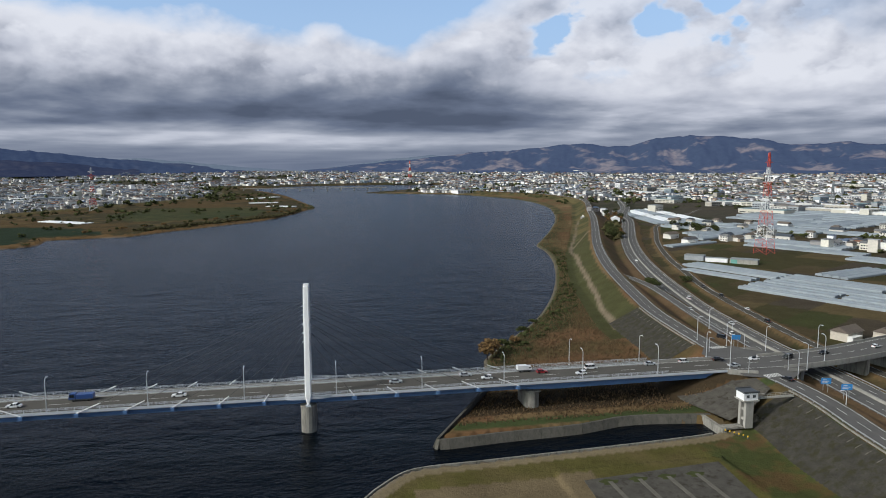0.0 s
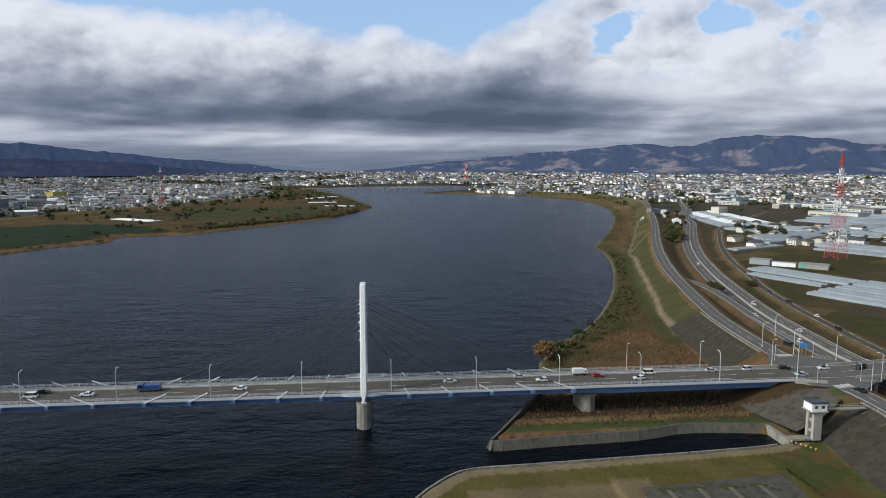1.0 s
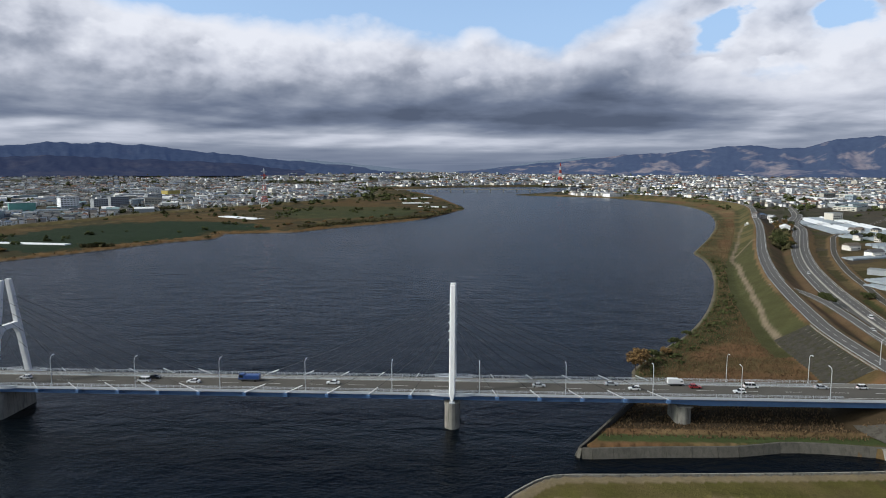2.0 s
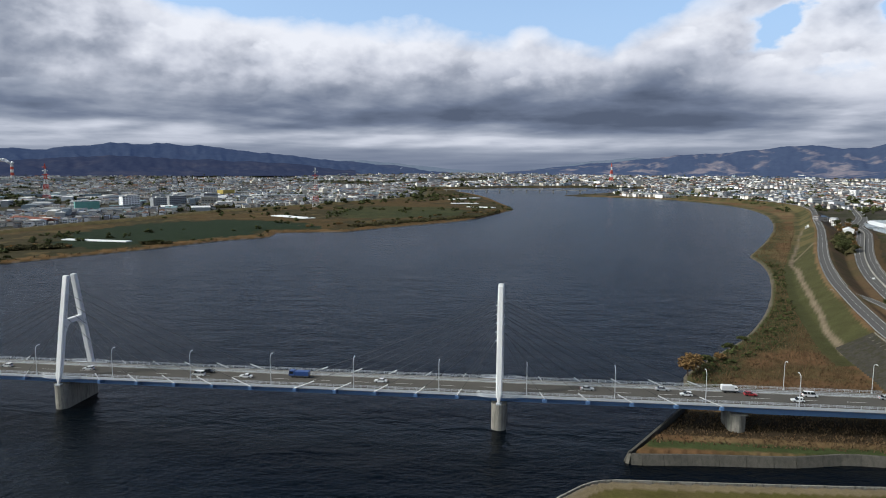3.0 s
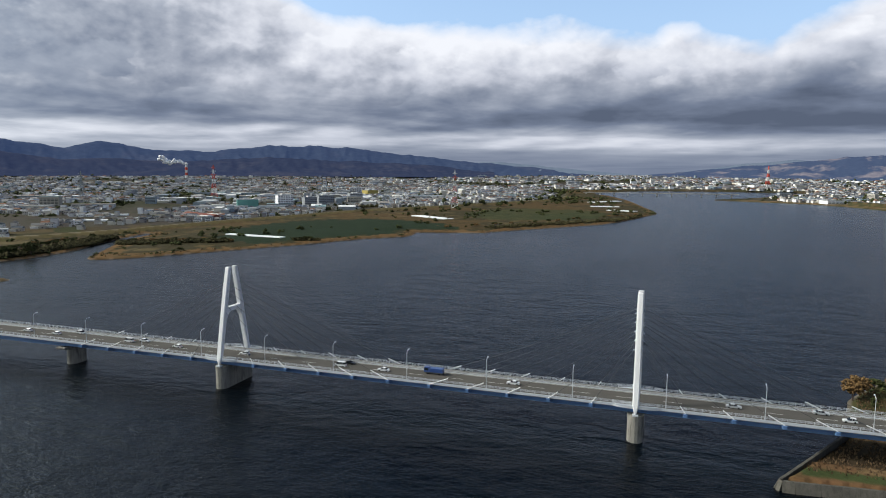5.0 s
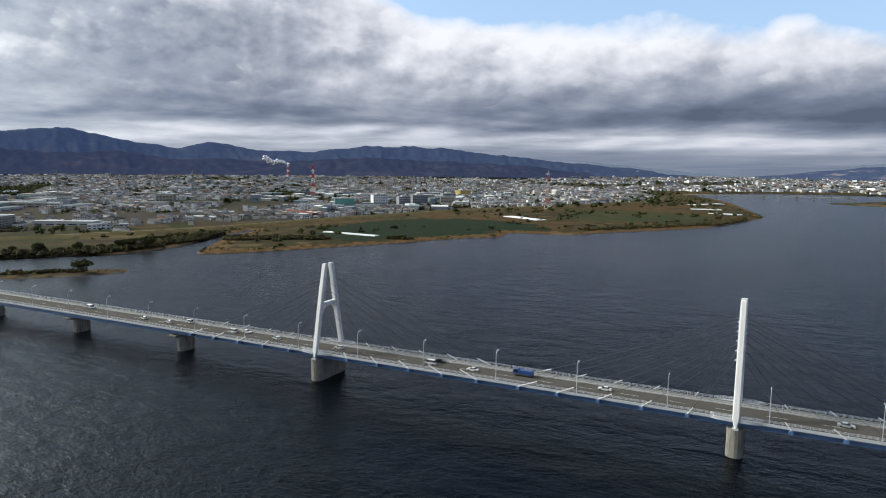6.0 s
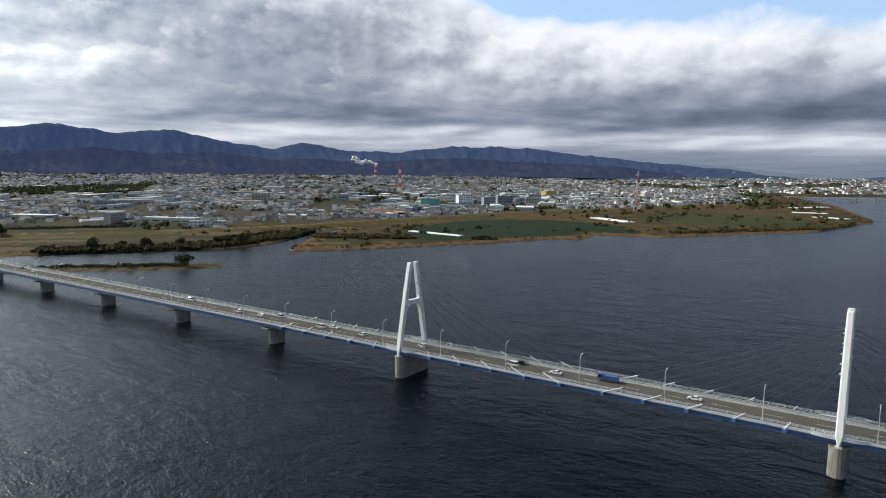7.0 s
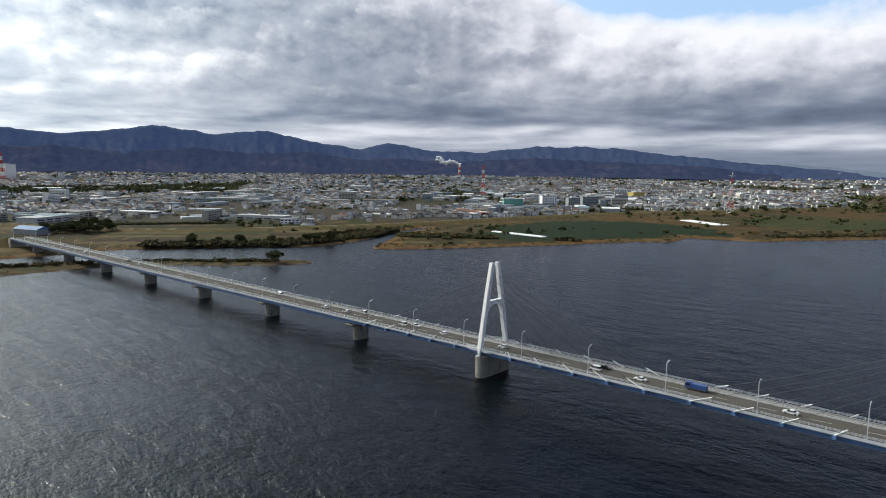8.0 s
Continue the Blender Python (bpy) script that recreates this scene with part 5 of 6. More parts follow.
        roof.loft([[(top[0][0] - 0.05, -W * 0.405, H - 0.085), (top[1][0] + 0.05, -W * 0.405, H - 0.085), (top[1][0] + 0.05, W * 0.405, H - 0.085), (top[0][0] - 0.05, W * 0.405, H - 0.085)],
                   [(top[0][0] + 0.1, -W * 0.36, H), (top[1][0] - 0.1, -W * 0.36, H), (top[1][0] - 0.1, W * 0.36, H), (top[0][0] + 0.1, W * 0.36, H)]])
        for xp in (x0 * 0.35 + x1 * 0.65 - 0.4, x0 * 0.6 + x1 * 0.4 - 0.4):
            roof.box(xp, -W * 0.455, zb, xp + 0.1, W * 0.455, H - 0.09)
        roof.make("roof", paint, car)
        for yy in (-W * 0.36, W * 0.36):
            lt = Mesh()
            lt.box(L / 2 - 0.12, yy - 0.16, 0.6, L / 2 + 0.01, yy + 0.16, 0.74)
            lt.make("headlight", "white_steel", car)
            lt = Mesh()
            lt.box(-L / 2 - 0.01, yy - 0.16, 0.62, -L / 2 + 0.12, yy + 0.16, 0.8)
            lt.make("tail_light", "red_steel", car)
    r = 0.3 if kind not in ("truck", "dump") else 0.42
    for xx in (-L * 0.31, L * 0.31):
        for yy in (-W * 0.44, W * 0.44):
            w = Mesh()
            wheel(w, xx, yy, r)
            w.make("wheel", "tyre", car)
    return car


FLEET = {
    "white_hatch": build_car("hatch", "car_white", "white hatchback on the asphalt road"),
    "silver_sedan": build_car("sedan", "car_silver", "silver sedan on the asphalt road"),
    "white_sedan": build_car("sedan", "car_white", "white sedan on the asphalt road"),
    "white_van": build_car("van", "car_white", "white minivan on the asphalt road"),
    "white_kei": build_car("kei", "car_white", "small white box-shaped car on the road"),
    "red_hatch": build_car("hatch", "car_red", "dark red hatchback on the bridge road"),
    "black_car": build_car("sedan", "car_black", "black sedan on the asphalt road"),
    "black_van": build_car("van", "car_black", "black minivan on the asphalt road"),
    "white_truck": build_car("truck", "car_white", "white box truck on the bridge road"),
    "blue_truck": build_car("dump", "car_blue", "blue lorry on the bridge road"),
}
ON = DECK + 0.17
near_lane, far_lane = Y0 - 2.7, Y0 + 2.0
PARKED = [
    ("white_van", -116, near_lane + 1, ON, 180), ("blue_truck", -79, far_lane - 0.6, ON, 180), ("white_sedan", -48.5, near_lane + 2, ON, 180), ("silver_sedan", 23.5, near_lane + 2.6, ON, 0),
    ("silver_sedan", 49, far_lane + 0.8, ON, 0), ("white_hatch", 56, near_lane + 1, ON, 180), ("red_hatch", 77.5, far_lane - 0.8, ON, 0), ("white_truck", 71.5, far_lane + 2, ON, 0),
    ("white_hatch", 91, near_lane - 0.3, ON, 180), ("white_van", 97, far_lane + 0.6, ON, 0), ("silver_sedan", 121, far_lane + 0.9, ON, 0), ("white_kei", 135, far_lane + 1.2, ON, 0),
    ("silver_sedan", 152, 223, 11.45, 180), ("black_car", 149.8, 230.2, 11.95, 0), ("white_hatch", 165, 229.6, 11.5, 180), ("black_van", 179, 228.5, 11.6, 200), ("black_car", 197.5, 231.5, 11.6, 195),
    ("white_hatch", 226, 236, 11.6, 15), ("black_car", 161.5, 205.5, 11.33, 100), ("black_van", 172, 262, 11.32, -72),
    ("white_hatch", -160, near_lane + 2.4, ON, 180), ("white_hatch", -193, near_lane + 2.0, ON, 180), ("white_van", -218.5, near_lane + 2.2, ON, 180), ("white_sedan", -212.4, far_lane, ON, 0),
    ("white_kei", -249.5, far_lane + 1.4, ON, 0), ("white_hatch", -259, near_lane + 1.6, ON, 180), ("white_hatch", -276, near_lane + 1.6, ON, 180), ("white_van", -321, far_lane + 1, ON, 0),
    ("black_car", -114, far_lane, ON, 0), ("white_sedan", -98, near_lane + 1, ON, 180), ("white_hatch", -491, near_lane + 1.8, ON, 180), ("black_car", -513, far_lane, ON, 0),
    ("white_hatch", -585, near_lane, ON, 180), ("silver_sedan", -640, far_lane, ON, 0), ("white_van", -665, near_lane, ON, 180),
    ("black_van", 232.5, 314.5, 3.72, 77), ("white_hatch", 241.0, 344, 3.72, 77), ("black_car", 255.5, 414, 3.72, 257), ("black_van", 249, 382, 3.72, 255), ("white_van", 219, 370, 5.72, 75), ("white_hatch", 203, 340, 5.72, 258), ("black_car", 230, 436, 5.72, 253), ("white_sedan", 262, 527, 5.72, 250), ("white_kei", 193, 286, 5.72, 262), ("silver_sedan", 206, 306, 5.72, 80),
]
first = set()
for kind, xx, yy, zz, rz in PARKED:
    src = FLEET[kind]
    if kind in first:
        copy_thing(src, pose(xx, yy, zz, 0, 0, rz))
    else:
        src.matrix_basis = pose(xx, yy, zz, 0, 0, rz)
        first.add(kind)


# ---- farm: vinyl greenhouses, sheds, masts ----
def greenhouse(x, y, length, width, turn, span=6.5, height=1.9, mat="vinyl_film", z=2.9, label="grey vinyl greenhouse block with arched roofs beside fields", name="greenhouse"):
    gh = thing(name, label, "greenhouse", "greenhouses in the fields", at=pose(x, y, z, 0, 0, turn))
    n = max(1, round(width / span))
    w = width / n
    for k in range(n):
        m = Mesh()
        y0 = -width / 2 + k * w
        arc = [(y0 + 0.3, -0.6), (y0 + 0.3, height * 0.55)] + [(y0 + w / 2 - math.cos(a) * (w / 2 - 0.3), height * 0.55 + math.sin(a) * height * 0.45) for a in [math.pi * j / 6 for j in range(1, 6)]] + [(y0 + w - 0.3, height * 0.55), (y0 + w - 0.3, -0.6)]
        parts = max(1, round(length / 45))
        for j in range(parts):
            x0, x1 = -length / 2 + length * j / parts + 0.05, -length / 2 + length * (j + 1) / parts - 0.05
            m.loft([[(xx, yy, zz) for yy, zz in arc] for xx in (x0, x1)])
        m.make("greenhouse_bay", mat, gh)
    return gh


rnd = random.Random(7)
U = -65.0
ux, uy = math.cos(radians(U)), math.sin(radians(U))
for v0, v1, l0, l1 in ((4, 15, 4, 150), (20, 36, 2, 60), (20, 36, 64, 150), (40, 56, 2, 150), (62, 88, 2, 70), (62, 88, 75, 160)):
    v, l = (v0 + v1) / 2, (l0 + l1) / 2
    greenhouse(273 + ux * l - uy * v, 411 + uy * l + ux * v, l1 - l0, v1 - v0, U)
greenhouse(322, 478, 82, 24, U - 2)
greenhouse(298, 462, 60, 12, U - 2, height=1.8)
greenhouse(405, 446, 66, 26, 18)
greenhouse(466, 582, 112, 22, U + 3)
greenhouse(382, 646, 72, 13, 22)
greenhouse(486, 480, 90, 30, U)
for k in range(10):
    greenhouse(560 + 34 * k, 770 + 17 * k, 130, 26, U + 2, height=2.1)
for k in range(9):
    greenhouse(660 + 36 * k, 905 + 16 * k, 120, 27, U + 2, height=2.1)
for k in range(4):
    for j in range(2):
        greenhouse(482 + 26 * k + 24 * j, 925 + 12 * k + 135 * j, 120, 20, U - 36, height=2.8, mat="white_film" if k % 2 else "vinyl_film")
for k in range(22):
    a, r = radians(rnd.uniform(29, 46)), rnd.uniform(760, 1250)
    greenhouse(r * math.sin(a), r * math.cos(a), rnd.uniform(60, 130), rnd.uniform(14, 40), U + rnd.choice((0, 90)) + rnd.uniform(-4, 4), span=8, height=2.8)
# white film tunnels on the other bank
for x, y, l, w, t in ((-480, 706, 86, 11, -7), (-382, 1087, 95, 22, -34), (-152, 1790, 120, 24, 60), (-132, 1556, 62, 26, 14), (-85, 1415, 60, 22, -26)):
    greenhouse(x, y, l, w, t, span=5, height=1.1, mat="white_film", z=2.9, label="long low white film tunnels on the river meadow", name="film_tunnel")
for x, y, l, w, t in ((-961, 544, 66, 9, 80), (-1165, 412, 60, 12, 27), (-985, 560, 50, 8, 80), (-1080, 520, 70, 8, 60), (-800, 860, 70, 9, 30), (-840, 800, 60, 8, 20), (-905, 900, 70, 9, 30), (-700, 1000, 60, 10, -30), (-1120, 640, 60, 8, 40)):
    greenhouse(x, y, l, w, t, span=7, height=3.0, mat="white_film", z=3.0, label="white film greenhouse beside dark fields")

# low walled yard with sheds by the fields
shed = thing("storage_yard", "low white sheds and walls with a green door", "shed", at=pose(342, 528, 2.9, 0, 0, -42))
for x0, x1, y0, y1, h, mat, nm in ((-30, -14, -5, 5, 4.2, "hall_paint", "shed"), (-12, 6, -6, -1, 3.4, "white_paint", "shed"), (8, 30, -7, 4, 3.6, "pale_concrete", "shed")):
    m = Mesh()
    m.box(x0, y0, -0.5, x1, y1, h)
    ob = m.make(nm, mat, shed)
    r = Mesh()
    r.box(x0 - 0.3, y0 - 0.3, h, x1 + 0.3, y1 + 0.3, h + 0.25)
    r.make("roof", "grey_steel", ob)
m = Mesh()
m.box(9, -7.3, 0, 14, -7.0, 3.3)
m.make("door", "teal_wall", shed, "green sheet door")


def lattice_mast(x, y, z0, top, base, arms, bands, label, mats=("red_steel", "white_steel"), thick=0.22):
    mast = thing("lattice_mast", label, "lattice mast", "power masts", at=pose(x, y, z0, 0, 0, 20))
    h = top - z0
    n = bands

    def half(f):
        return base / 2 * ((1 - f) ** 1.25) + 0.55
    for k in range(n):
        m = Mesh()
        f0, f1 = k / n, (k + 1) / n
        sub = 2 if k < n * 0.7 else 1
        for j in range(sub):
            g0, g1 = f0 + (f1 - f0) * j / sub, f0 + (f1 - f0) * (j + 1) / sub
            a, b = half(g0), half(g1)
            cs = [(-1, -1), (1, -1), (1, 1), (-1, 1)]
            for i in range(4):
                p, q = cs[i], cs[(i + 1) % 4]
                m.tube([(p[0] * a, p[1] * a, g0 * h), (p[0] * b, p[1] * b, g1 * h)], thick, 4)
                m.tube([(p[0] * a, p[1] * a, g0 * h), (q[0] * b, q[1] * b, g1 * h)], thick * 0.6, 3)
                m.tube([(q[0] * a, q[1] * a, g0 * h), (p[0] * b, p[1] * b, g1 * h)], thick * 0.6, 3)
                m.tube([(p[0] * b, p[1] * b, g1 * h), (q[0] * b, q[1] * b, g1 * h)], thick * 0.6, 3)
        m.make("mast_section", mats[k % 2], mast)
    for f, w in arms:
        m = Mesh()
        for s in (-1, 1):
            m.tube([(s * half(f), 0, f * h), (s * w, 0, f * h + 0.4)], thick * 0.8, 4)
            m.tube([(s * half(f), 0, f * h + 2.2), (s * w, 0, f * h + 0.4)], thick * 0.6, 4)
        m.make("cross_arm", mats[int(f * n) % 2], mast)
    return mast


ARMS = ((0.70, 8.0), (0.80, 7.0), (0.90, 6.0))
lattice_mast(411, 566, 2.9, 98, 12.5, ARMS, 7, "red and white lattice power mast standing in fields", thick=0.2)
lattice_mast(-428, 1362, 2.5, 84, 13, ARMS, 7, "red and white lattice power mast on the river meadow", mats=("white_steel", "red_steel"), thick=0.4)
lattice_mast(-1162, 1526, 3, 92, 14, ARMS, 7, "red and white lattice mast among factory roofs", thick=0.55)
lattice_mast(-1446, 968, 3, 72, 12, ARMS, 6, "grey lattice power mast among houses", mats=("grey_steel", "grey_steel"), thick=0.35)
lattice_mast(-1288, 1211, 3, 75, 12, ARMS, 6, "grey lattice power mast among houses", mats=("grey_steel", "grey_steel"), thick=0.35)
lattice_mast(-640, 1480, 3, 58, 9, ARMS, 6, "grey lattice power mast behind the levee", mats=("grey_steel", "grey_steel"), thick=0.35)
lattice_mast(-2990, 860, 12, 118, 18, (), 7, "red and white lattice radio mast on a white block", thick=1.1)
lattice_mast(400, 3100, 12, 105, 16, (), 6, "red and white lattice radio mast far upstream", mats=("white_steel", "red_steel"), thick=1.0)
lattice_mast(1010, 1190, 3, 52, 8, ARMS, 6, "grey lattice power mast above the town", mats=("grey_steel", "grey_steel"), thick=0.4)

chim = thing("chimney", "tall red and white factory chimney giving off steam", "chimney", at=pose(-2335, 2851, 14, 0, 0, 0))
for k in range(6):
    m = Mesh()
    z0, z1 = 13.5 * k, 13.5 * (k + 1)
    m.tube([(0, 0, z0), (0, 0, z1)], [8.2 - 0.35 * k, 8.2 - 0.35 * (k + 1)], 12)
    m.make("chimney_ring", "white_steel" if k % 2 else "red_steel", chim)


def clump_cloud(m, count, centre, spread, size, r, slot=0):
    """Small uneven eight-sided clumps strewn through an ellipsoid, thinner inside."""
    for _ in range(count):
        while True:
            p = Vector((r.uniform(-1, 1), r.uniform(-1, 1), r.uniform(-1, 1)))
            if 0.25 < p.length < 1:
                break
        c = Vector(centre) + Vector((p.x * spread[0], p.y * spread[1], p.z * spread[2]))
        s = size * r.uniform(0.55, 1.35)
        turn = Euler((r.uniform(0, 3), r.uniform(0, 3), r.uniform(0, 3))).to_matrix()
        vs = [c + turn @ Vector(q) * s * r.uniform(0.75, 1.2) for q in ((1, 0, 0), (0, 1, 0), (-1, 0, 0), (0, -1, 0), (0, 0, 0.7), (0, 0, -0.7))]
        m.add(vs, [(0, 1, 4), (1, 2, 4), (2, 3, 4), (3, 0, 4), (1, 0, 5), (2, 1, 5), (3, 2, 5), (0, 3, 5)], slot)


plume = Mesh()
pr = random.Random(3)
for k in range(26):
    f = k / 25
    clump_cloud(plume, 5, (-2335 - 130 * f ** 0.8, 2851 - 30 * f, 97 + 26 * f + 9 * math.sin(7 * f)), (7 + 12 * f, 7 + 10 * f, 4 + 7 * f), 6 + 5 * f, pr)
tagged(plume.make("steam_plume", "steam", smooth=True), "white steam drifting from a factory chimney", "steam")


# ---- trees and scrub ----
def build_tree(name, seed, height, spread, leaf, label, clumps=230, leaf_size=0.55):
    r = random.Random(seed)
    tree = thing(name, label, "tree", "trees")
    trunk = Mesh()
    lean = (r.uniform(-0.4, 0.4), r.uniform(-0.4, 0.4))
    trunk.tube([(0, 0, -0.5), (lean[0] * 0.4, lean[1] * 0.4, height * 0.3), (lean[0], lean[1], height * 0.75)], [height * 0.035, height * 0.026, height * 0.01], 7)
    for k in range(7):
        a, f = 2 * math.pi * k / 7 + r.uniform(-0.3, 0.3), r.uniform(0.28, 0.6)
        rr = spread * r.uniform(0.55, 0.85)
        trunk.tube([(lean[0] * f, lean[1] * f, height * f), (rr * 0.5 * math.cos(a), rr * 0.5 * math.sin(a), height * (f + 0.12)), (rr * math.cos(a), rr * math.sin(a), height * (f + 0.26))], [height * 0.014, height * 0.01, height * 0.004], 5)
    trunk.make("trunk", "bark", tree)
    crown = Mesh()
    for k in range(6):
        a = 2 * math.pi * k / 6 + r.uniform(-0.4, 0.4)
        q = spread * (0.48 if k else 0.0)
        clump_cloud(crown, clumps // 6, (q * math.cos(a), q * math.sin(a), height * r.uniform(0.55, 0.74)), (spread * 0.55, spread * 0.55, height * 0.26), leaf_size, r)
    crown.make("crown", leaf, tree)
    return tree


TREES = [build_tree("broadleaf_tree", 1, 9.0, 4.2, "tree_leaf", "dark green broadleaf tree near the river"),
         build_tree("broadleaf_tree", 2, 7.0, 4.6, "tree_leaf", "dark green spreading tree near the river"),
         build_tree("autumn_tree", 3, 8.0, 3.8, "brown_leaf", "brown autumn tree on the bank"),
         build_tree("shrub", 4, 3.6, 2.8, "tree_leaf", "low dark green shrub on the bank", 150, 0.45),
         build_tree("shrub", 5, 3.4, 3.0, "brown_leaf", "low brown shrub among reeds", 150, 0.45)]


def ground_at(x, y):
    z, _ = land_height(np.array([float(x)]), np.array([float(y)]))
    return float(z[0])


spots = []
tr = random.Random(11)
spots += [(2, 71, 284, 1.25), (2, 75, 291, 1.1), (4, 69, 278, 1.0), (2, 77, 299, 0.9), (3, 83, 303, 1.3), (3, 92, 318, 1.2), (3, 100, 328, 1.1), (4, 90, 306, 1.0), (3, 112, 345, 1.0), (3, 121, 362, 1.0)]
for k in range(26):
    f = tr.random()
    spots.append((tr.choice((0, 0, 0, 2)), 314 + 26 * f + tr.uniform(0, 15), 700 + 62 * f + tr.uniform(-6, 6), tr.uniform(0.9, 1.5)))
for k in range(14):
    f = tr.random()
    spots.append((tr.choice((2, 0)), 394 + 72 * f + tr.uniform(-2, 20), 878 + 190 * f + tr.uniform(-8, 8), tr.uniform(0.9, 1.3)))
for k in range(12):
    spots.append((0, tr.uniform(452, 480), tr.uniform(745, 840), tr.uniform(0.9, 1.4)))
for k in range(7):
    spots.append((3, 211.5 + tr.uniform(-1, 2), 400 + tr.uniform(-6, 10), tr.uniform(0.9, 1.3)))
spots += [(3, 257, 438, 1.5), (3, 259.5, 446, 1.2)]
for k in range(46):
    f = tr.random()
    spots.append((tr.choice((3, 3, 4, 0)), -655 + 75 * f + tr.uniform(-14, 4), 345 + 130 * f + tr.uniform(-4, 14), tr.uniform(0.9, 1.7)))
for k in range(40):
    f = tr.random()
    spots.append((tr.choice((3, 3, 4)), -625 - 12 * f + tr.uniform(-8, 8), 470 + 150 * f, tr.uniform(0.9, 1.6)))
for k in range(44):
    f = tr.random()
    spots.append((tr.choice((3, 3, 4)), -585 + 115 * f + tr.uniform(-10, 10), 592 + 50 * f + tr.uniform(-8, 12), tr.uniform(0.8, 1.4)))
for k in range(60):
    spots.append((tr.choice((0, 0, 1)), tr.uniform(-900, -830), tr.uniform(290, 360), tr.uniform(0.9, 1.5)))
for k in range(26):
    f = tr.random()
    spots.append((tr.choice((3, 4)), -640 + 130 * f + tr.uniform(-6, 6), 150 + 180 * f + tr.uniform(-8, 8), tr.uniform(0.5, 1.0)))
spots += [(1, -492, 346, 1.8), (0, -403, 694, 0.7), (3, -398, 698, 1.5), (3, -408, 692, 1.3), (3, -470, 560, 1.2), (3, -330, 840, 1.0)]
for k in range(30):
    f = tr.random()
    spots.append((tr.choice((3, 4)), -300 + 270 * f + tr.uniform(-8, 8), 895 + 420 * f ** 1.2 + tr.uniform(0, 30), tr.uniform(0.8, 1.5)))
used = set()
for kind, xx, yy, sc in spots:
    zz = ground_at(xx, yy)
    if zz < 0.4:
        continue
    m = pose(xx, yy, zz, 0, 0, tr.uniform(0, 360)) @ Matrix.Diagonal((sc, sc, sc * tr.uniform(0.85, 1.1), 1))
    if kind in used:
        ob = copy_thing(TREES[kind], Matrix.Identity(4))
        ob.matrix_basis = m
    else:
        TREES[kind].matrix_basis = m
        used.add(kind)


def scatter(name, label, category, mat, count, area, size, seed, keep, kind="tuft"):
    """Many small tufts or bushes in one sheet of growth."""
    g = np.random.RandomState(seed)
    xs, ys = g.uniform(area[0], area[1], count), g.uniform(area[2], area[3], count)
    z, s = land_height(xs, ys)
    ok = keep(xs, ys, z, s)
    xs, ys, z = xs[ok], ys[ok], z[ok]
    k = len(xs)
    if kind == "tuft":
        # three leaning blades that fan out from one foot
        a = g.uniform(0, 6.28, (k, 3))
        hgt = size * g.uniform(0.5, 1.3, (k, 1)) * np.ones((k, 3))
        wid = hgt * 0.42
        base = np.stack([xs, ys, z - 0.1], 1)[:, None, :]
        dx = np.stack([np.cos(a), np.sin(a), np.zeros_like(a)], -1)
        lean = np.stack([-np.sin(a), np.cos(a), np.zeros_like(a)], -1) * (hgt * g.uniform(-0.35, 0.35, (k, 3)))[..., None]
        p0 = base + dx * wid[..., None]
        p1 = base - dx * wid[..., None]
        p2 = base + lean + np.array([0, 0, 1]) * hgt[..., None]
        v = np.stack([p0, p1, p2], 2).reshape(-1, 3)
        f = np.arange(len(v)).reshape(-1, 3)
    else:
        t = np.array([(1, 0, 0), (0, 1, 0), (-1, 0, 0), (0, -1, 0), (0, 0, 0.8), (0, 0, -0.5)], float)
        fc = np.array([(0, 1, 4), (1, 2, 4), (2, 3, 4), (3, 0, 4), (1, 0, 5), (2, 1, 5), (3, 2, 5), (0, 3, 5)])
        sub = 7
        own = np.repeat(g.uniform(0.45, 1.65, len(xs)), sub)
        xs, ys, z = np.repeat(xs, sub), np.repeat(ys, sub), np.repeat(z, sub)
        n = len(xs)
        sz = size * own * g.uniform(0.35, 0.9, n)
        off = g.normal(0, 0.55 * size, (n, 3)) * own[:, None]
        c = np.stack([xs, ys, z + 0.45 * size * own], 1) + off * np.array([1, 1, 0.55])
        ang = g.uniform(0, 6.28, n)
        tx = t[None] * sz[:, None, None] * g.uniform(0.7, 1.3, (n, 6, 1))
        ca, sa = np.cos(ang)[:, None], np.sin(ang)[:, None]
        v = np.stack([tx[..., 0] * ca - tx[..., 1] * sa, tx[..., 0] * sa + tx[..., 1] * ca, tx[..., 2]], -1) + c[:, None, :]
        f = (fc[None] + 6 * np.arange(n)[:, None, None]).reshape(-1, 3)
        v = v.reshape(-1, 3)
    ob = new(name, quick_mesh(name, v, f, [mat]))
    return tagged(ob, label, category, kind="stuff")


def quick_mesh(name, v, f, mats, slots=None):
    me = bpy.data.meshes.new(name)
    me.vertices.add(len(v))
    me.vertices.foreach_set("co", np.ascontiguousarray(v, np.float32).ravel())
    n = f.shape[1]
    me.loops.add(f.size)
    me.loops.foreach_set("vertex_index", np.ascontiguousarray(f, np.int32).ravel())
    me.polygons.add(len(f))
    me.polygons.foreach_set("loop_start", np.arange(0, f.size, n, dtype=np.int32))
    me.polygons.foreach_set("use_smooth", np.zeros(len(f), bool))
    for m in mats:
        me.materials.append(MATS[m])
    if slots is not None:
        me.polygons.foreach_set("material_index", np.ascontiguousarray(slots, np.int32))
    me.update()
    return me


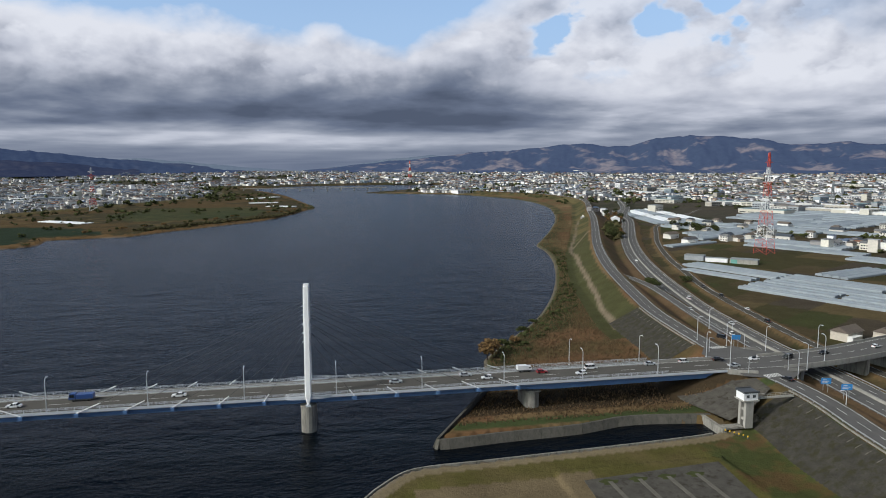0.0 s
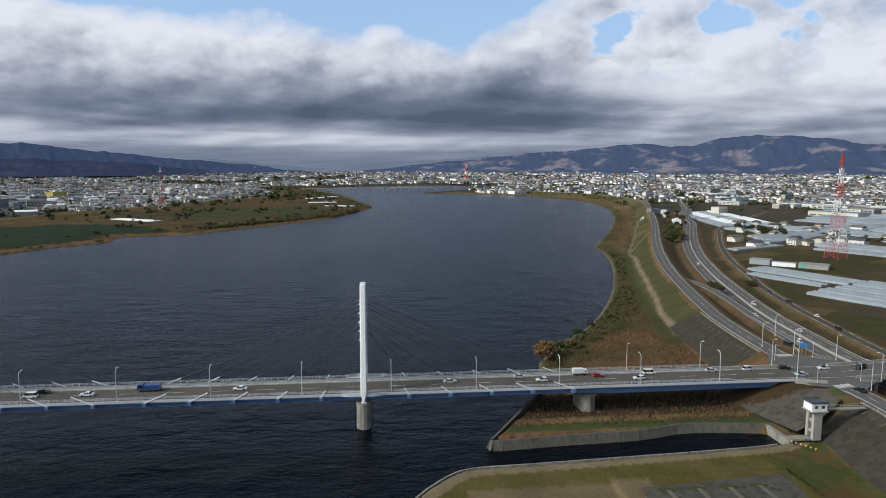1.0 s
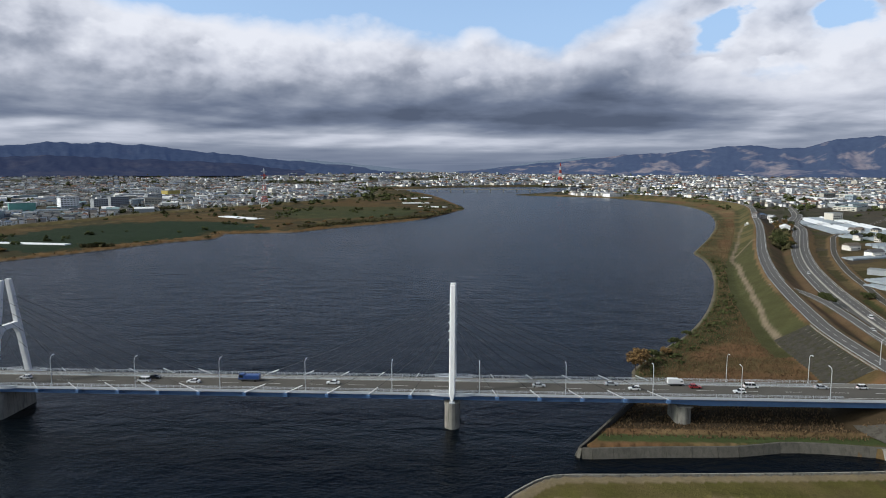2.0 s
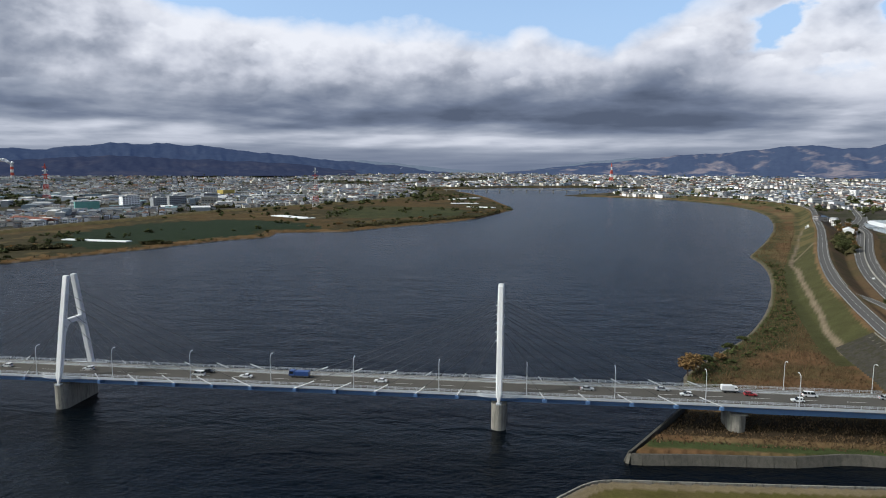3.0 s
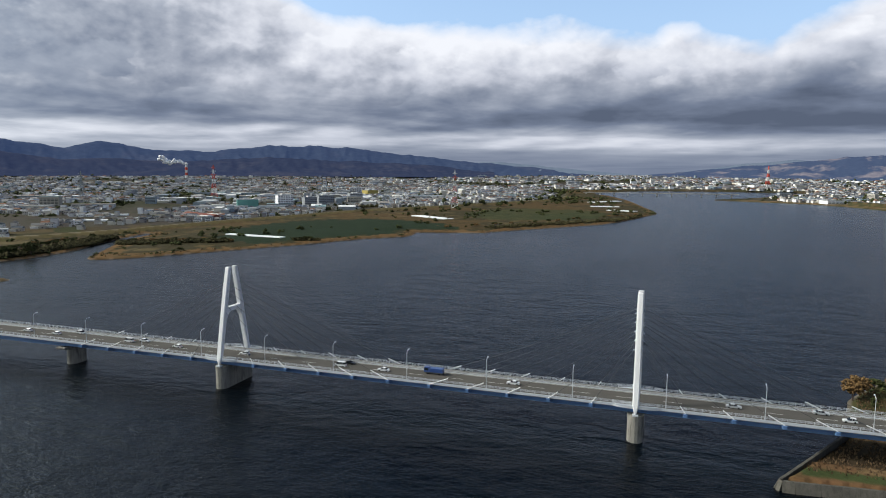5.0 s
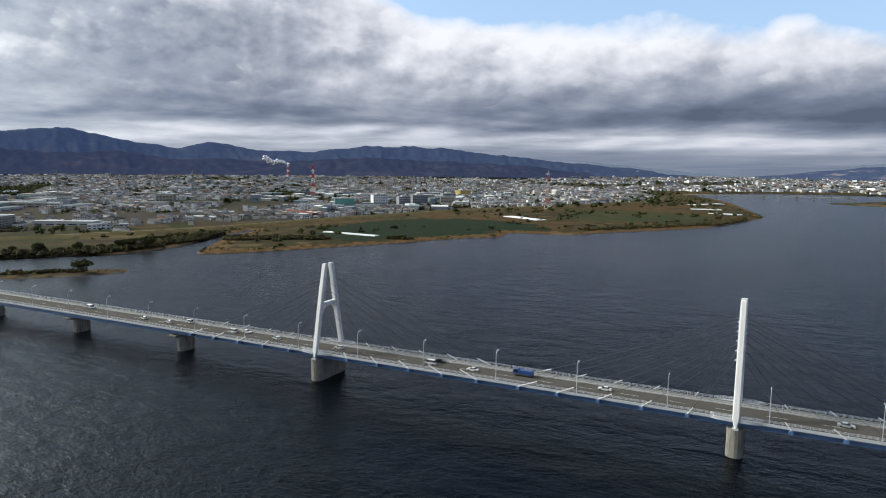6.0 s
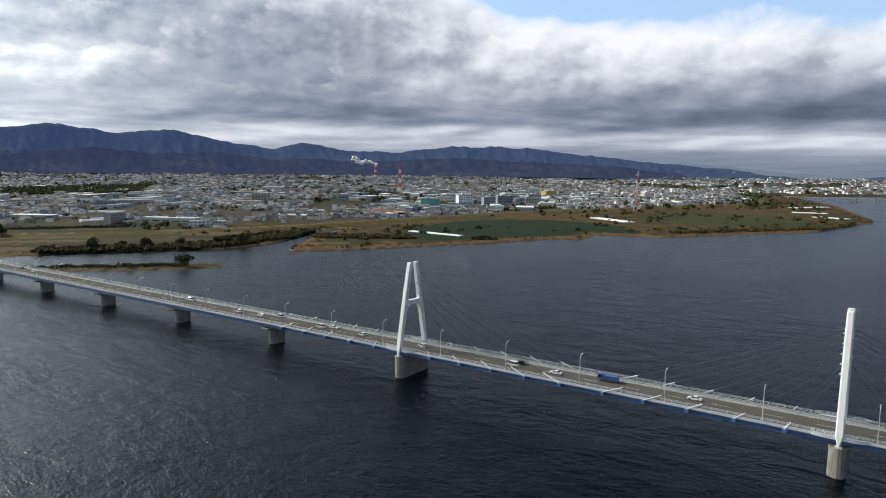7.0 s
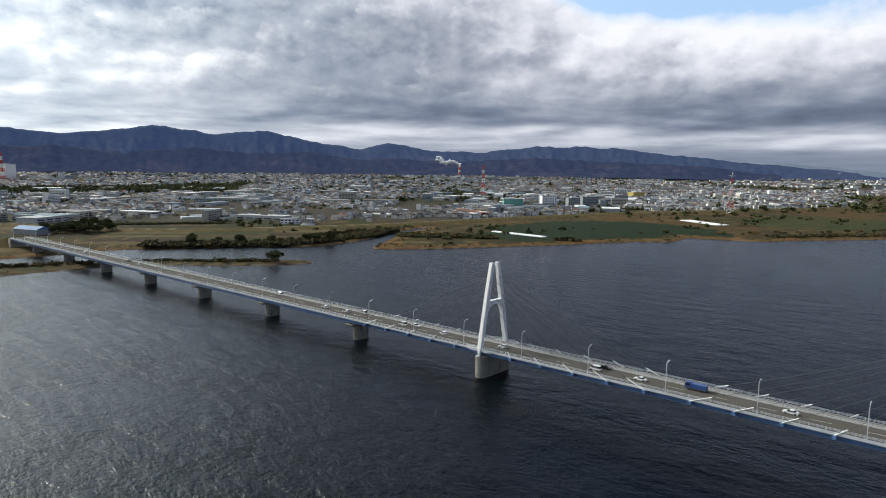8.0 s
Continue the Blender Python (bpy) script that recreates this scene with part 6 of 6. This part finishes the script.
def on_plain(x, y, z, s):
    d, _ = near_line(x, y, LEVEE_ROAD)
    p, _ = near_line(x, y, FOOT_PATH)
    west = inside(x, y, np.concatenate([LEVEE_ROAD, np.array([(440, 1930), (200, 2100), (-100, 1500), (-100, -60)])]))
    return west & (s > np.where(y > 262, 3.2, 0.8)) & (p > 2.2) & (d > np.where(y > 300, 29, 23)) & (y > 206.5) & ~((np.abs(y - Y0) < 9) & (x > 125))


scatter("reed_bed", "brown dry reeds and grass on the river plain", "reeds", "reed", 60000, (35, 215, 206, 560), 0.72, 21, on_plain)
scatter("reed_bed", "brown dry reeds and grass further along the river", "reeds", "reed", 20000, (140, 420, 540, 1100), 1.1, 22, on_plain)
scatter("scrub", "dark green scrub along the river edge", "scrub", "tree_leaf", 2600, (60, 230, 255, 640), 0.9, 23,
        lambda x, y, z, s: on_plain(x, y, z, s) & (s < 5 + 22 * rough_noise(x, y, 26, 1)), "bush")
scatter("scrub", "brown and green scrub along the far bank", "scrub", "tree_leaf", 16000, (-700, 0, 400, 1700), 1.1, 24,
        lambda x, y, z, s: (s > 3) & (s < 24) & (x < 0) & (rough_noise(x, y, 60, 6) > 0.58) & (z < 3.4), "bush")
scatter("reed_bed", "brown reeds along the far shore", "reeds", "reed", 16000, (-700, 0, 130, 1500), 1.5, 25,
        lambda x, y, z, s: (s > 2.4) & (s < 16) & (x < 0) & (z < 3.4))


# thickets: dense belts of bushes on the far bank and the island
BELTS = ((spline([(-676, 325), (-648, 358), (-606, 418), (-590, 470), (-600, 545), (-628, 625)], 8), 11, 2.3, 1700),
         (spline([(-590, 598), (-550, 592), (-478, 642)], 8), 9, 1.9, 700),
         (spline([(-650, 100), (-612, 190), (-585, 262), (-530, 318), (-500, 350)], 8), 5, 1.3, 420),
         (spline([(-930, 387), (-887, 452), (-851, 508)], 8), 5, 1.6, 260),
         (spline([(-410, 690), (-395, 702)], 5), 6, 1.6, 60),
         (spline([(-240, 935), (-150, 1060), (-80, 1160), (-35, 1290)], 10), 9, 1.9, 500),
         (spline([(-720, 1010), (-660, 1190), (-600, 1330), (-500, 1480)], 10), 12, 2.2, 700),
         (spline([(316, 695), (336, 742), (362, 800), (400, 880)], 8), 7, 2.6, 330))
for k, (line, wide, size, many) in enumerate(BELTS):
    lo, hi = line.min(axis=0) - wide, line.max(axis=0) + wide
    share = many * (hi[0] - lo[0]) * (hi[1] - lo[1]) / (2.0 * wide * np.linalg.norm(np.diff(line, axis=0), axis=1).sum())
    scatter("thicket", "dense dark green and brown thicket along the bank", "bushes", "thicket_leaf", int(share), (lo[0], hi[0], lo[1], hi[1]), size, 60 + k,
            lambda x, y, z, s: (near_line(x, y, line)[0] < wide * (0.5 + rough_noise(x, y, 30, 3))) & (z > 0.6), "bush")


# ---- houses and town ----
def build_house(seed, w, l, h, storeys, label):
    r = random.Random(seed)
    house = thing("house", label, "house", "houses")
    m = Mesh()
    m.box(-l / 2, -w / 2, -0.8, l / 2, w / 2, h)
    wall = m.make("wall", "house_wall", house)
    roof = Mesh()
    rh, o = w * 0.30, 0.55
    hip = r.choice((0.0, w * 0.4))
    roof.add([(-l / 2 - o, -w / 2 - o, h), (l / 2 + o, -w / 2 - o, h), (l / 2 + o, w / 2 + o, h), (-l / 2 - o, w / 2 + o, h), (-l / 2 - o + hip, 0, h + rh), (l / 2 + o - hip, 0, h + rh)],
             [(0, 1, 5, 4), (2, 3, 4, 5), (1, 2, 5), (3, 0, 4), (3, 2, 1, 0)])
    roof.make("roof", "house_roof", house)
    for st in range(storeys):
        for side in (-1, 1):
            for k in range(3):
                g = Mesh()
                xx = -l / 2 + l * (k + 0.5) / 3
                g.box(xx - 0.8, side * w / 2 - 0.05, 0.9 + 2.8 * st, xx + 0.8, side * w / 2 + 0.05, 2.2 + 2.8 * st)
                g.make("window", "window_dark", wall)
    ann = Mesh()
    ann.box(-l / 2 - 0.5, -w / 2 - 2.6, -0.8, 0.5, -w / 2 - 0.02, 2.7)
    ann.box(-l / 2 - 0.9, -w / 2 - 3.0, 2.7, 0.9, -w / 2 - 0.02, 2.95)
    ann.make("annex", "house_wall", house)
    return house


HOUSES = [build_house(k, w, l, h, st, lab) for k, (w, l, h, st, lab) in enumerate((
    (7.5, 10.0, 5.6, 2, "two-storey house with a tiled roof"), (8.5, 13.0, 4.2, 1, "low farmhouse with a tiled roof"),
    (7.0, 8.5, 6.0, 2, "pale two-storey house with a pitched roof"), (9.0, 16.0, 4.8, 1, "long low building with a pitched roof")))]
hr = random.Random(5)
places = [(1, 250, 279, 2.9, 20), (3, 268, 272, 2.9, 25), (2, 263, 258, 2.9, 25), (0, 282, 262, 2.9, 20), (1, 300, 268, 2.9, 15), (2, 318, 280, 2.9, 30), (0, 297, 288, 2.9, 25)]
for k in range(12):
    f = hr.random()
    places.append((hr.randrange(4), 395 + 110 * f + hr.uniform(-25, 40), 655 + 40 * hr.random(), 2.9, hr.choice((25, 115)) + hr.uniform(-6, 6)))
for k in range(34):
    a, r = radians(hr.uniform(26, 45)), hr.uniform(800, 1050)
    places.append((hr.randrange(4), r * math.sin(a), r * math.cos(a), 2.9, hr.choice((25, 115)) + hr.uniform(-8, 8)))
for k in range(95):
    c = hr.choice(((-735, 860), (-760, 740), (-690, 1090), (-660, 1230), (-820, 660), (-905, 560), (-1010, 420), (-620, 1330)))
    places.append((hr.randrange(4), c[0] + hr.gauss(-35, 38), c[1] + hr.gauss(10, 38), 2.9, hr.choice((30, 120)) + hr.uniform(-10, 10)))
px = np.array([p[1] for p in places], float)
py = np.array([p[2] for p in places], float)
_, ps = land_height(px, py)
free = (ps > 25) & (near_line(px, py, LEFT_LEVEE)[0] > 26) & (near_line(px, py, MAIN_ROAD)[0] > 24) & (near_line(px, py, FIELD_ROAD)[0] > 12)
taken, used = [], set()
for (kind, xx, yy, zz, rz), ok in zip(places, free):
    if not ok or any(abs(xx - a) < 11 and abs(yy - b) < 11 for a, b in taken):
        continue
    taken.append((xx, yy))
    if kind in used:
        copy_thing(HOUSES[kind], pose(xx, yy, zz, 0, 0, rz))
    else:
        HOUSES[kind].matrix_basis = pose(xx, yy, zz, 0, 0, rz)
        used.add(kind)


def big_building(name, x, y, l, w, h, rz, wall, roof, label, category="building", gable=False, floors=0, z=2.9):
    b = thing(name, label, category, at=pose(x, y, z, 0, 0, rz))
    m = Mesh()
    m.box(-l / 2, -w / 2, -1, l / 2, w / 2, h)
    body = m.make("wall", wall, b)
    r = Mesh()
    if gable:
        r.add([(-l / 2 - 0.6, -w / 2 - 0.6, h), (l / 2 + 0.6, -w / 2 - 0.6, h), (l / 2 + 0.6, w / 2 + 0.6, h), (-l / 2 - 0.6, w / 2 + 0.6, h), (-l / 2 - 0.6, 0, h + w * 0.2), (l / 2 + 0.6, 0, h + w * 0.2)],
              [(0, 1, 5, 4), (2, 3, 4, 5), (1, 2, 5), (3, 0, 4), (3, 2, 1, 0)])
    else:
        r.box(-l / 2 - 0.3, -w / 2 - 0.3, h, l / 2 + 0.3, w / 2 + 0.3, h + 0.7)
        r.box(-l * 0.2, -w * 0.2, h + 0.7, l * 0.05, w * 0.2, h + 3.2)
    r.make("roof", roof, b)
    for k in range(floors):
        for side in (-1, 1):
            n = max(3, int(l / 5))
            for j in range(n):
                g = Mesh()
                xx = -l / 2 + l * (j + 0.5) / n
                zz = h * (k + 0.35) / floors
                g.box(xx - l / n * 0.32, side * w / 2 - 0.06, zz, xx + l / n * 0.32, side * w / 2 + 0.06, zz + h / floors * 0.42)
                g.make("window", "window_dark", body)
    return b


big_building("barn", -720, 912, 98, 22, 5, -25, "hall_paint", "red_roof", "long low barn with a red-brown roof", "barn", True)
big_building("factory_hall", -822, 1103, 96, 20, 8, 29, "white_paint", "hall_paint", "long white factory hall with a flat roof", "factory", False, 1)
big_building("office_block", -782, 590, 48, 14, 6.5, 50, "white_paint", "hall_paint", "white two-storey building behind the levee", "building", False, 2)
big_building("apartment_block", -757, 1222, 34, 13, 26, 60, "white_paint", "hall_paint", "white nine-storey apartment block", "apartment block", False, 7)
big_building("apartment_block", -722, 1335, 40, 12, 22, 62, "hall_paint", "hall_paint", "grey apartment block near the levee", "apartment block", False, 6)
big_building("apartment_block", -690, 1420, 36, 12, 24, 62, "hall_paint", "hall_paint", "grey apartment block near the levee", "apartment block", False, 6)
big_building("apartment_block", -735, 1288, 30, 12, 20, 62, "hall_paint", "hall_paint", "grey apartment block near the levee", "apartment block", False, 5)
big_building("silo_hall", -790, 1140, 40, 20, 20, 40, "teal_wall", "hall_paint", "teal-green factory building with silos", "factory", False, 0)
big_building("warehouse", -858, 1871, 46, 24, 16, 70, "yellow_wall", "hall_paint", "bright yellow warehouse among roofs", "warehouse")
big_building("warehouse", -900, 1700, 130, 40, 11, 70, "hall_paint", "hall_paint", "long pale warehouse among roofs", "warehouse", False, 1)
big_building("warehouse", -1010, 1560, 120, 44, 10, 70, "white_paint", "hall_paint", "long white warehouse among roofs", "warehouse", False, 1)
big_building("barn", -868, 276, 38, 18, 6, 20, "hall_paint", "blue_roof", "low hall with a faded blue roof", "barn", True)
big_building("tower_block", -3030, 885, 62, 40, 62, 15, "white_paint", "hall_paint", "tall white block far behind the bridge", "tower block", False, 0, 10)
big_building("farm_store", 411, 896, 26, 12, 8, 66, "white_paint", "white_paint", "white hall between the two roads", "hall", True)
big_building("bank_hut", 388, 960, 8, 6, 5, 60, "pale_concrete", "hall_paint", "small pale sluice hut on the river bank", "hut")
big_building("long_hall", 900, 1120, 110, 26, 7, -30, "hall_paint", "hall_paint", "long pale hall at the edge of town", "hall", False, 2)
big_building("long_hall", 1080, 1010, 120, 28, 8, -40, "white_paint", "hall_paint", "long white hall at the edge of town", "hall", False, 2)
big_building("long_hall", 1180, 1300, 100, 34, 12, -30, "white_paint", "hall_paint", "long white hall at the edge of town", "hall", False, 3)


def build_town():
    """Thousands of small houses and many larger blocks on both sides of the river."""
    g = np.random.RandomState(17)
    n = 170000
    az_ = np.radians(g.uniform(-79, 48, n))
    r = 760 * (4640 / 760) ** (g.uniform(0, 1, n) ** 0.80)
    x, y = r * np.sin(az_), r * np.cos(az_)
    # streets: snap to rows in two directions
    turn = np.where(x < -30, 0.5, -1.13)
    u, v = x * np.cos(turn) + y * np.sin(turn), -x * np.sin(turn) + y * np.cos(turn)
    cell = np.where(r < 1700, 13.0, np.where(r < 2700, 17.0, 24.0))
    u, v = (np.floor(u / cell) + 0.5) * cell, (np.floor(v / cell) + 0.5) * cell
    _, first_of = np.unique(np.round(u * 3) * 1e6 + np.round(v * 3) + (x < -30) * 0.37, return_index=True)
    u, v, turn, r, cell = u[first_of], v[first_of], turn[first_of], r[first_of], cell[first_of]
    k = len(u)
    u, v = u + g.uniform(-1.5, 1.5, k), v + g.uniform(-1.5, 1.5, k)
    x, y = u * np.cos(turn) - v * np.sin(turn), u * np.sin(turn) + v * np.cos(turn)
    z, s = land_height(x, y)
    dense = rough_noise(x, y, 260, 8)
    thin = rough_noise(x, y, 90, 12)
    outer = inside(x, y, np.concatenate([LEFT_LEVEE, np.array([(300, 2700), (300, 0), (-600, -400)])]))
    west = inside(x, y, np.concatenate([LEVEE_ROAD, np.array([(440, 1930), (200, 2100), (-100, 1500), (-100, -60)])]))
    right = x > -30
    bar = np.where(right, np.where(r < 1150, 0.66, np.where(r < 1500, 0.50, 0.40)), np.where(r < 1080, 0.74, np.where(r < 1300, 0.55, 0.46)))
    ok = (s > 45) & ~outer & ~west & (dense > bar) & (thin > np.where(r < 1900, 0.44, 0.38)) & (near_line(x, y, LEFT_LEVEE)[0] > 28) & (g.uniform(0, 1, k) < 0.86)
    # woods and a stream's band keep clear
    ok &= ~((np.abs((y - 650) - 0.93 * (x + 1588) * -1.0) < 60) & (x < -1550) & (x > -2150))
    ok &= ~inside(x, y, STREAM_WOOD) & ~inside(x, y, NEAR_FIELDS) & ~inside(x, y, GLASS_FIELDS)
    for a, b in taken:
        ok &= ~((np.abs(x - a) < 14) & (np.abs(y - b) < 14))
    ok &= (near_line(x, y, MAIN_ROAD)[0] > 20) & (near_line(x, y, FIELD_ROAD)[0] > 14)
    x, y, z, turn, r, cell = x[ok], y[ok], z[ok], turn[ok], r[ok], cell[ok]
    k = len(x)
    turn = turn + np.where(g.uniform(0, 1, k) < 0.4, math.pi / 2, 0) + g.normal(0, 0.06, k)
    l, w = cell * g.uniform(0.55, 0.85, k), cell * g.uniform(0.42, 0.62, k)
    h = np.where(g.uniform(0, 1, k) < 0.75, g.uniform(5, 6.8, k), g.uniform(3, 4.5, k))
    flat = g.uniform(0, 1, k) < 0.18
    h = np.where(flat, h * g.uniform(1.0, 1.9, k), h)
    c, sn = np.cos(turn), np.sin(turn)

    def place(px_, py_, pz_):
        return np.stack([x + c * px_ - sn * py_, y + sn * px_ + c * py_, z + pz_], -1)
    walls = np.stack([place(a * l / 2, b * w / 2, q) for q in (-1 + 0 * h, h) for a, b in ((-1, -1), (1, -1), (1, 1), (-1, 1))], 1)
    rise = np.where(flat, 0.4, w * 0.30)
    o = 0.45
    inset = np.where(flat, 0.0, np.where(g.uniform(0, 1, k) < 0.4, w * 0.35, 0))
    ridge = np.where(flat, w / 2 + o, 0.05)
    roof = np.stack([place(a * (l / 2 + o), b * (w / 2 + o), h + 0.02) for a, b in ((-1, -1), (1, -1), (1, 1), (-1, 1))]
                    + [place(a * (l / 2 + o - inset), b * ridge, h + rise) for a, b in ((-1, -1), (1, -1), (1, 1), (-1, 1))], 1)
    v_ = np.concatenate([walls.reshape(-1, 3), roof.reshape(-1, 3)])
    wf = np.array([(0, 1, 5, 4), (1, 2, 6, 5), (2, 3, 7, 6), (3, 0, 4, 7)])
    rf = np.array([(0, 1, 5, 4), (1, 2, 6, 5), (2, 3, 7, 6), (3, 0, 4, 7), (4, 5, 6, 7)])
    f1 = (wf[None] + 8 * np.arange(k)[:, None, None]).reshape(-1, 4)
    f2 = (rf[None] + 8 * np.arange(k)[:, None, None]).reshape(-1, 4) + 8 * k
    slots = np.concatenate([np.zeros(len(f1)), np.ones(len(f2))])
    ob = new("town_houses", quick_mesh("town_houses", v_, np.concatenate([f1, f2]), ["wall_paint", "roof_paint"], slots))
    tagged(ob, "dense town of small white and grey houses with dark roofs", "houses", kind="stuff")
    # dark windows on the nearer ones
    nearby = np.nonzero((r < 2000) & ~flat)[0]
    quads = []
    for side in (-1, 1):
        for px_ in (-0.28, 0.0, 0.28):
            for q in (1.0, 3.7):
                sel = nearby[(h[nearby] > q + 1.6)]
                cx, cy = px_ * l[sel], side * (w[sel] / 2 + 0.05)

                def at(dx, dz):
                    return np.stack([x[sel] + c[sel] * (cx + dx) - sn[sel] * cy, y[sel] + sn[sel] * (cx + dx) + c[sel] * cy, z[sel] + q + dz], -1)
                quads.append(np.stack([at(-0.85, 0), at(0.85, 0), at(0.85, 1.25), at(-0.85, 1.25)], 1))
    q = np.concatenate(quads)
    ob = new("town_windows", quick_mesh("town_windows", q.reshape(-1, 3), np.arange(4 * len(q)).reshape(-1, 4), ["window_dark"]))
    tagged(ob, "dark windows of the small town houses", "windows", kind="stuff")
    # larger blocks and halls
    n = 1500
    az_ = np.radians(g.uniform(-79, 48, n))
    r = 1000 * (4600 / 1000) ** (g.uniform(0, 1, n) ** 0.7)
    x, y = r * np.sin(az_), r * np.cos(az_)
    z, s = land_height(x, y)
    outer = inside(x, y, np.concatenate([LEFT_LEVEE, np.array([(300, 2700), (300, 0), (-600, -400)])]))
    west = inside(x, y, np.concatenate([LEVEE_ROAD, np.array([(440, 1930), (200, 2100), (-100, 1500), (-100, -60)])]))
    dens = rough_noise(x, y, 330, 31)
    ok = (s > 60) & ~outer & ~west & (dens > np.where(r < 1500, np.where(x > 0, 0.60, 0.53), 0.44)) & (near_line(x, y, LEFT_LEVEE)[0] > 50) & (near_line(x, y, MAIN_ROAD)[0] > 50)
    x, y, z, r = x[ok], y[ok], z[ok], r[ok]
    k = len(x)
    turn = np.where(x < -30, 0.5, -1.13) + np.where(g.uniform(0, 1, k) < 0.5, math.pi / 2, 0) + g.normal(0, 0.05, k)
    c, sn = np.cos(turn), np.sin(turn)
    tall = g.uniform(0, 1, k) < 0.22
    l = np.where(tall, g.uniform(18, 45, k), g.uniform(25, 90, k))
    w = np.where(tall, g.uniform(10, 16, k), g.uniform(15, 36, k))
    h = np.where(tall, g.uniform(10, 20, k), g.uniform(5.5, 9, k))

    def put3(px_, py_, pz_):
        return np.stack([x + c * px_ - sn * py_, y + sn * px_ + c * py_, z + pz_], -1)
    body = np.stack([put3(a * l / 2, b * w / 2, q) for q in (-1 + 0 * h, h) for a, b in ((-1, -1), (1, -1), (1, 1), (-1, 1))], 1)
    lid = np.stack([put3(a * l / 2 * 1.01, b * w / 2 * 1.01, q) for q in (h, h + 0.6) for a, b in ((-1, -1), (1, -1), (1, 1), (-1, 1))], 1)
    verts, faces = [body.reshape(-1, 3), lid.reshape(-1, 3)], [(wf[None] + 8 * np.arange(k)[:, None, None]).reshape(-1, 4), (rf[None] + 8 * np.arange(k)[:, None, None]).reshape(-1, 4) + 8 * k]
    slot = [np.zeros(4 * k), np.ones(5 * k)]
    base = 16 * k
    for side in (-1, 1):
        for lev in range(6):
            sel = np.nonzero((h > 3.2 * lev + 4) & (r < 3000))[0]

            def band(dx, dz):
                cx, cy = dx * l[sel], side * (w[sel] / 2 + 0.08)
                return np.stack([x[sel] + c[sel] * cx - sn[sel] * cy, y[sel] + sn[sel] * cx + c[sel] * cy, z[sel] + 1.2 + 3.2 * lev + dz], -1)
            for j in range(5):
                a0, a1 = -0.47 + 0.19 * j, -0.33 + 0.19 * j
                q = np.stack([band(a0, 0), band(a1, 0), band(a1, 1.4), band(a0, 1.4)], 1)
                verts.append(q.reshape(-1, 3))
                faces.append(np.arange(4 * len(q)).reshape(-1, 4) + base)
                slot.append(np.full(len(q), 2))
                base += 4 * len(q)
    ob = new("town_blocks", quick_mesh("town_blocks", np.concatenate(verts), np.concatenate(faces), ["hall_paint", "flat_roof", "window_dark"], np.concatenate(slot)))
    tagged(ob, "pale factory halls, flats and offices in the town", "buildings", kind="stuff")


build_town()
scatter("town_trees", "dark trees and hedges between the houses", "trees", "tree_leaf", 9000, (-2000, 1500, 500, 2600), 3.2, 41,
        lambda x, y, z, s: (s > 45) & (np.hypot(x, y) > 640) & (rough_noise(x, y, 130, 16) > 0.52) & (near_line(x, y, LEFT_LEVEE)[0] > 20) & ~inside(x, y, GLASS_FIELDS) & ~((x > 100) & (x < 520) & (y < 900)), "bush")
scatter("far_woods", "dark woods across the distant plain", "woods", "tree_leaf", 7000, (-3600, 2900, 1100, 4400), 6.0, 42,
        lambda x, y, z, s: (s > 60) & (np.hypot(x, y) < 4500) & (np.hypot(x, y) > 1500) & (rough_noise(x, y, 200, 19) > 0.50), "bush")
scatter("stream_woods", "dark band of woods beside a stream", "woods", "tree_leaf", 9000, (-2400, -1780, 400, 1500), 4.6, 43,
        lambda x, y, z, s: inside(x, y, STREAM_WOOD) & (rough_noise(x, y, 120, 23) > 0.36), "bush")

# a distant low bridge upstream
fb = thing("distant_bridge", "low grey road bridge on piers far upstream", "bridge", at=pose(-40, 2330, 0, 0, 0, 4))
m = Mesh()
m.box(-230, -4, 8, 260, 4, 10)
m.make("deck", "pale_concrete", fb)
for k in range(11):
    m = Mesh()
    m.box(-222 + 46 * k, -3, -3, -218 + 46 * k, 3, 8)
    m.make("pier", "pale_concrete", fb)

# road signs and traffic lights by the junction
sg = thing("road_sign", "blue direction sign on two grey posts", "road sign", "road signs", at=pose(177.5, 206, 5.7, 0, 0, -8))
for xx in (-0.9, 0.9):
    m = Mesh()
    m.tube([(xx, 0, -0.3), (xx, 0, 4.4)], 0.1, 6)
    m.make("post", "grey_steel", sg)
m = Mesh()
m.box(-1.9, -0.12, 3.0, 1.9, -0.04, 5.2)
m.make("panel", "sign_blue", sg)
m = Mesh()
for k, (a, b) in enumerate(((-1.5, 0.6), (-1.5, 1.2), (-1.2, 0.2))):
    m.box(a, -0.15, 3.4 + 0.55 * k, b, -0.13, 3.6 + 0.55 * k)
m.make("lettering_bar", "line_paint", sg, "white bars of unreadable writing")
copy_thing(sg, pose(180, 199, 5.7, 0, 0, -12))
copy_thing(sg, pose(183, 268, 5.7, 0, 0, 165))
tl = thing("traffic_light", "grey traffic light pole at the road junction", "traffic light", "traffic lights", at=pose(152.5, 214.8, 11.4, 0, 0, 0))
m = Mesh()
m.tube([(0, 0, 0), (0, 0, 6.2), (2.6, 0.5, 6.4)], [0.11, 0.09, 0.06], 6)
m.make("pole", "lamp_metal", tl)
m = Mesh()
m.box(1.6, 0.2, 6.05, 2.9, 0.45, 6.5)
m.make("signal_head", "dark_steel", tl)
copy_thing(tl, pose(168.5, 214.5, 11.7, 0, 0, 90))
copy_thing(tl, pose(170.5, 244, 11.7, 0, 0, 180))
copy_thing(tl, pose(154, 243, 11.4, 0, 0, -90))
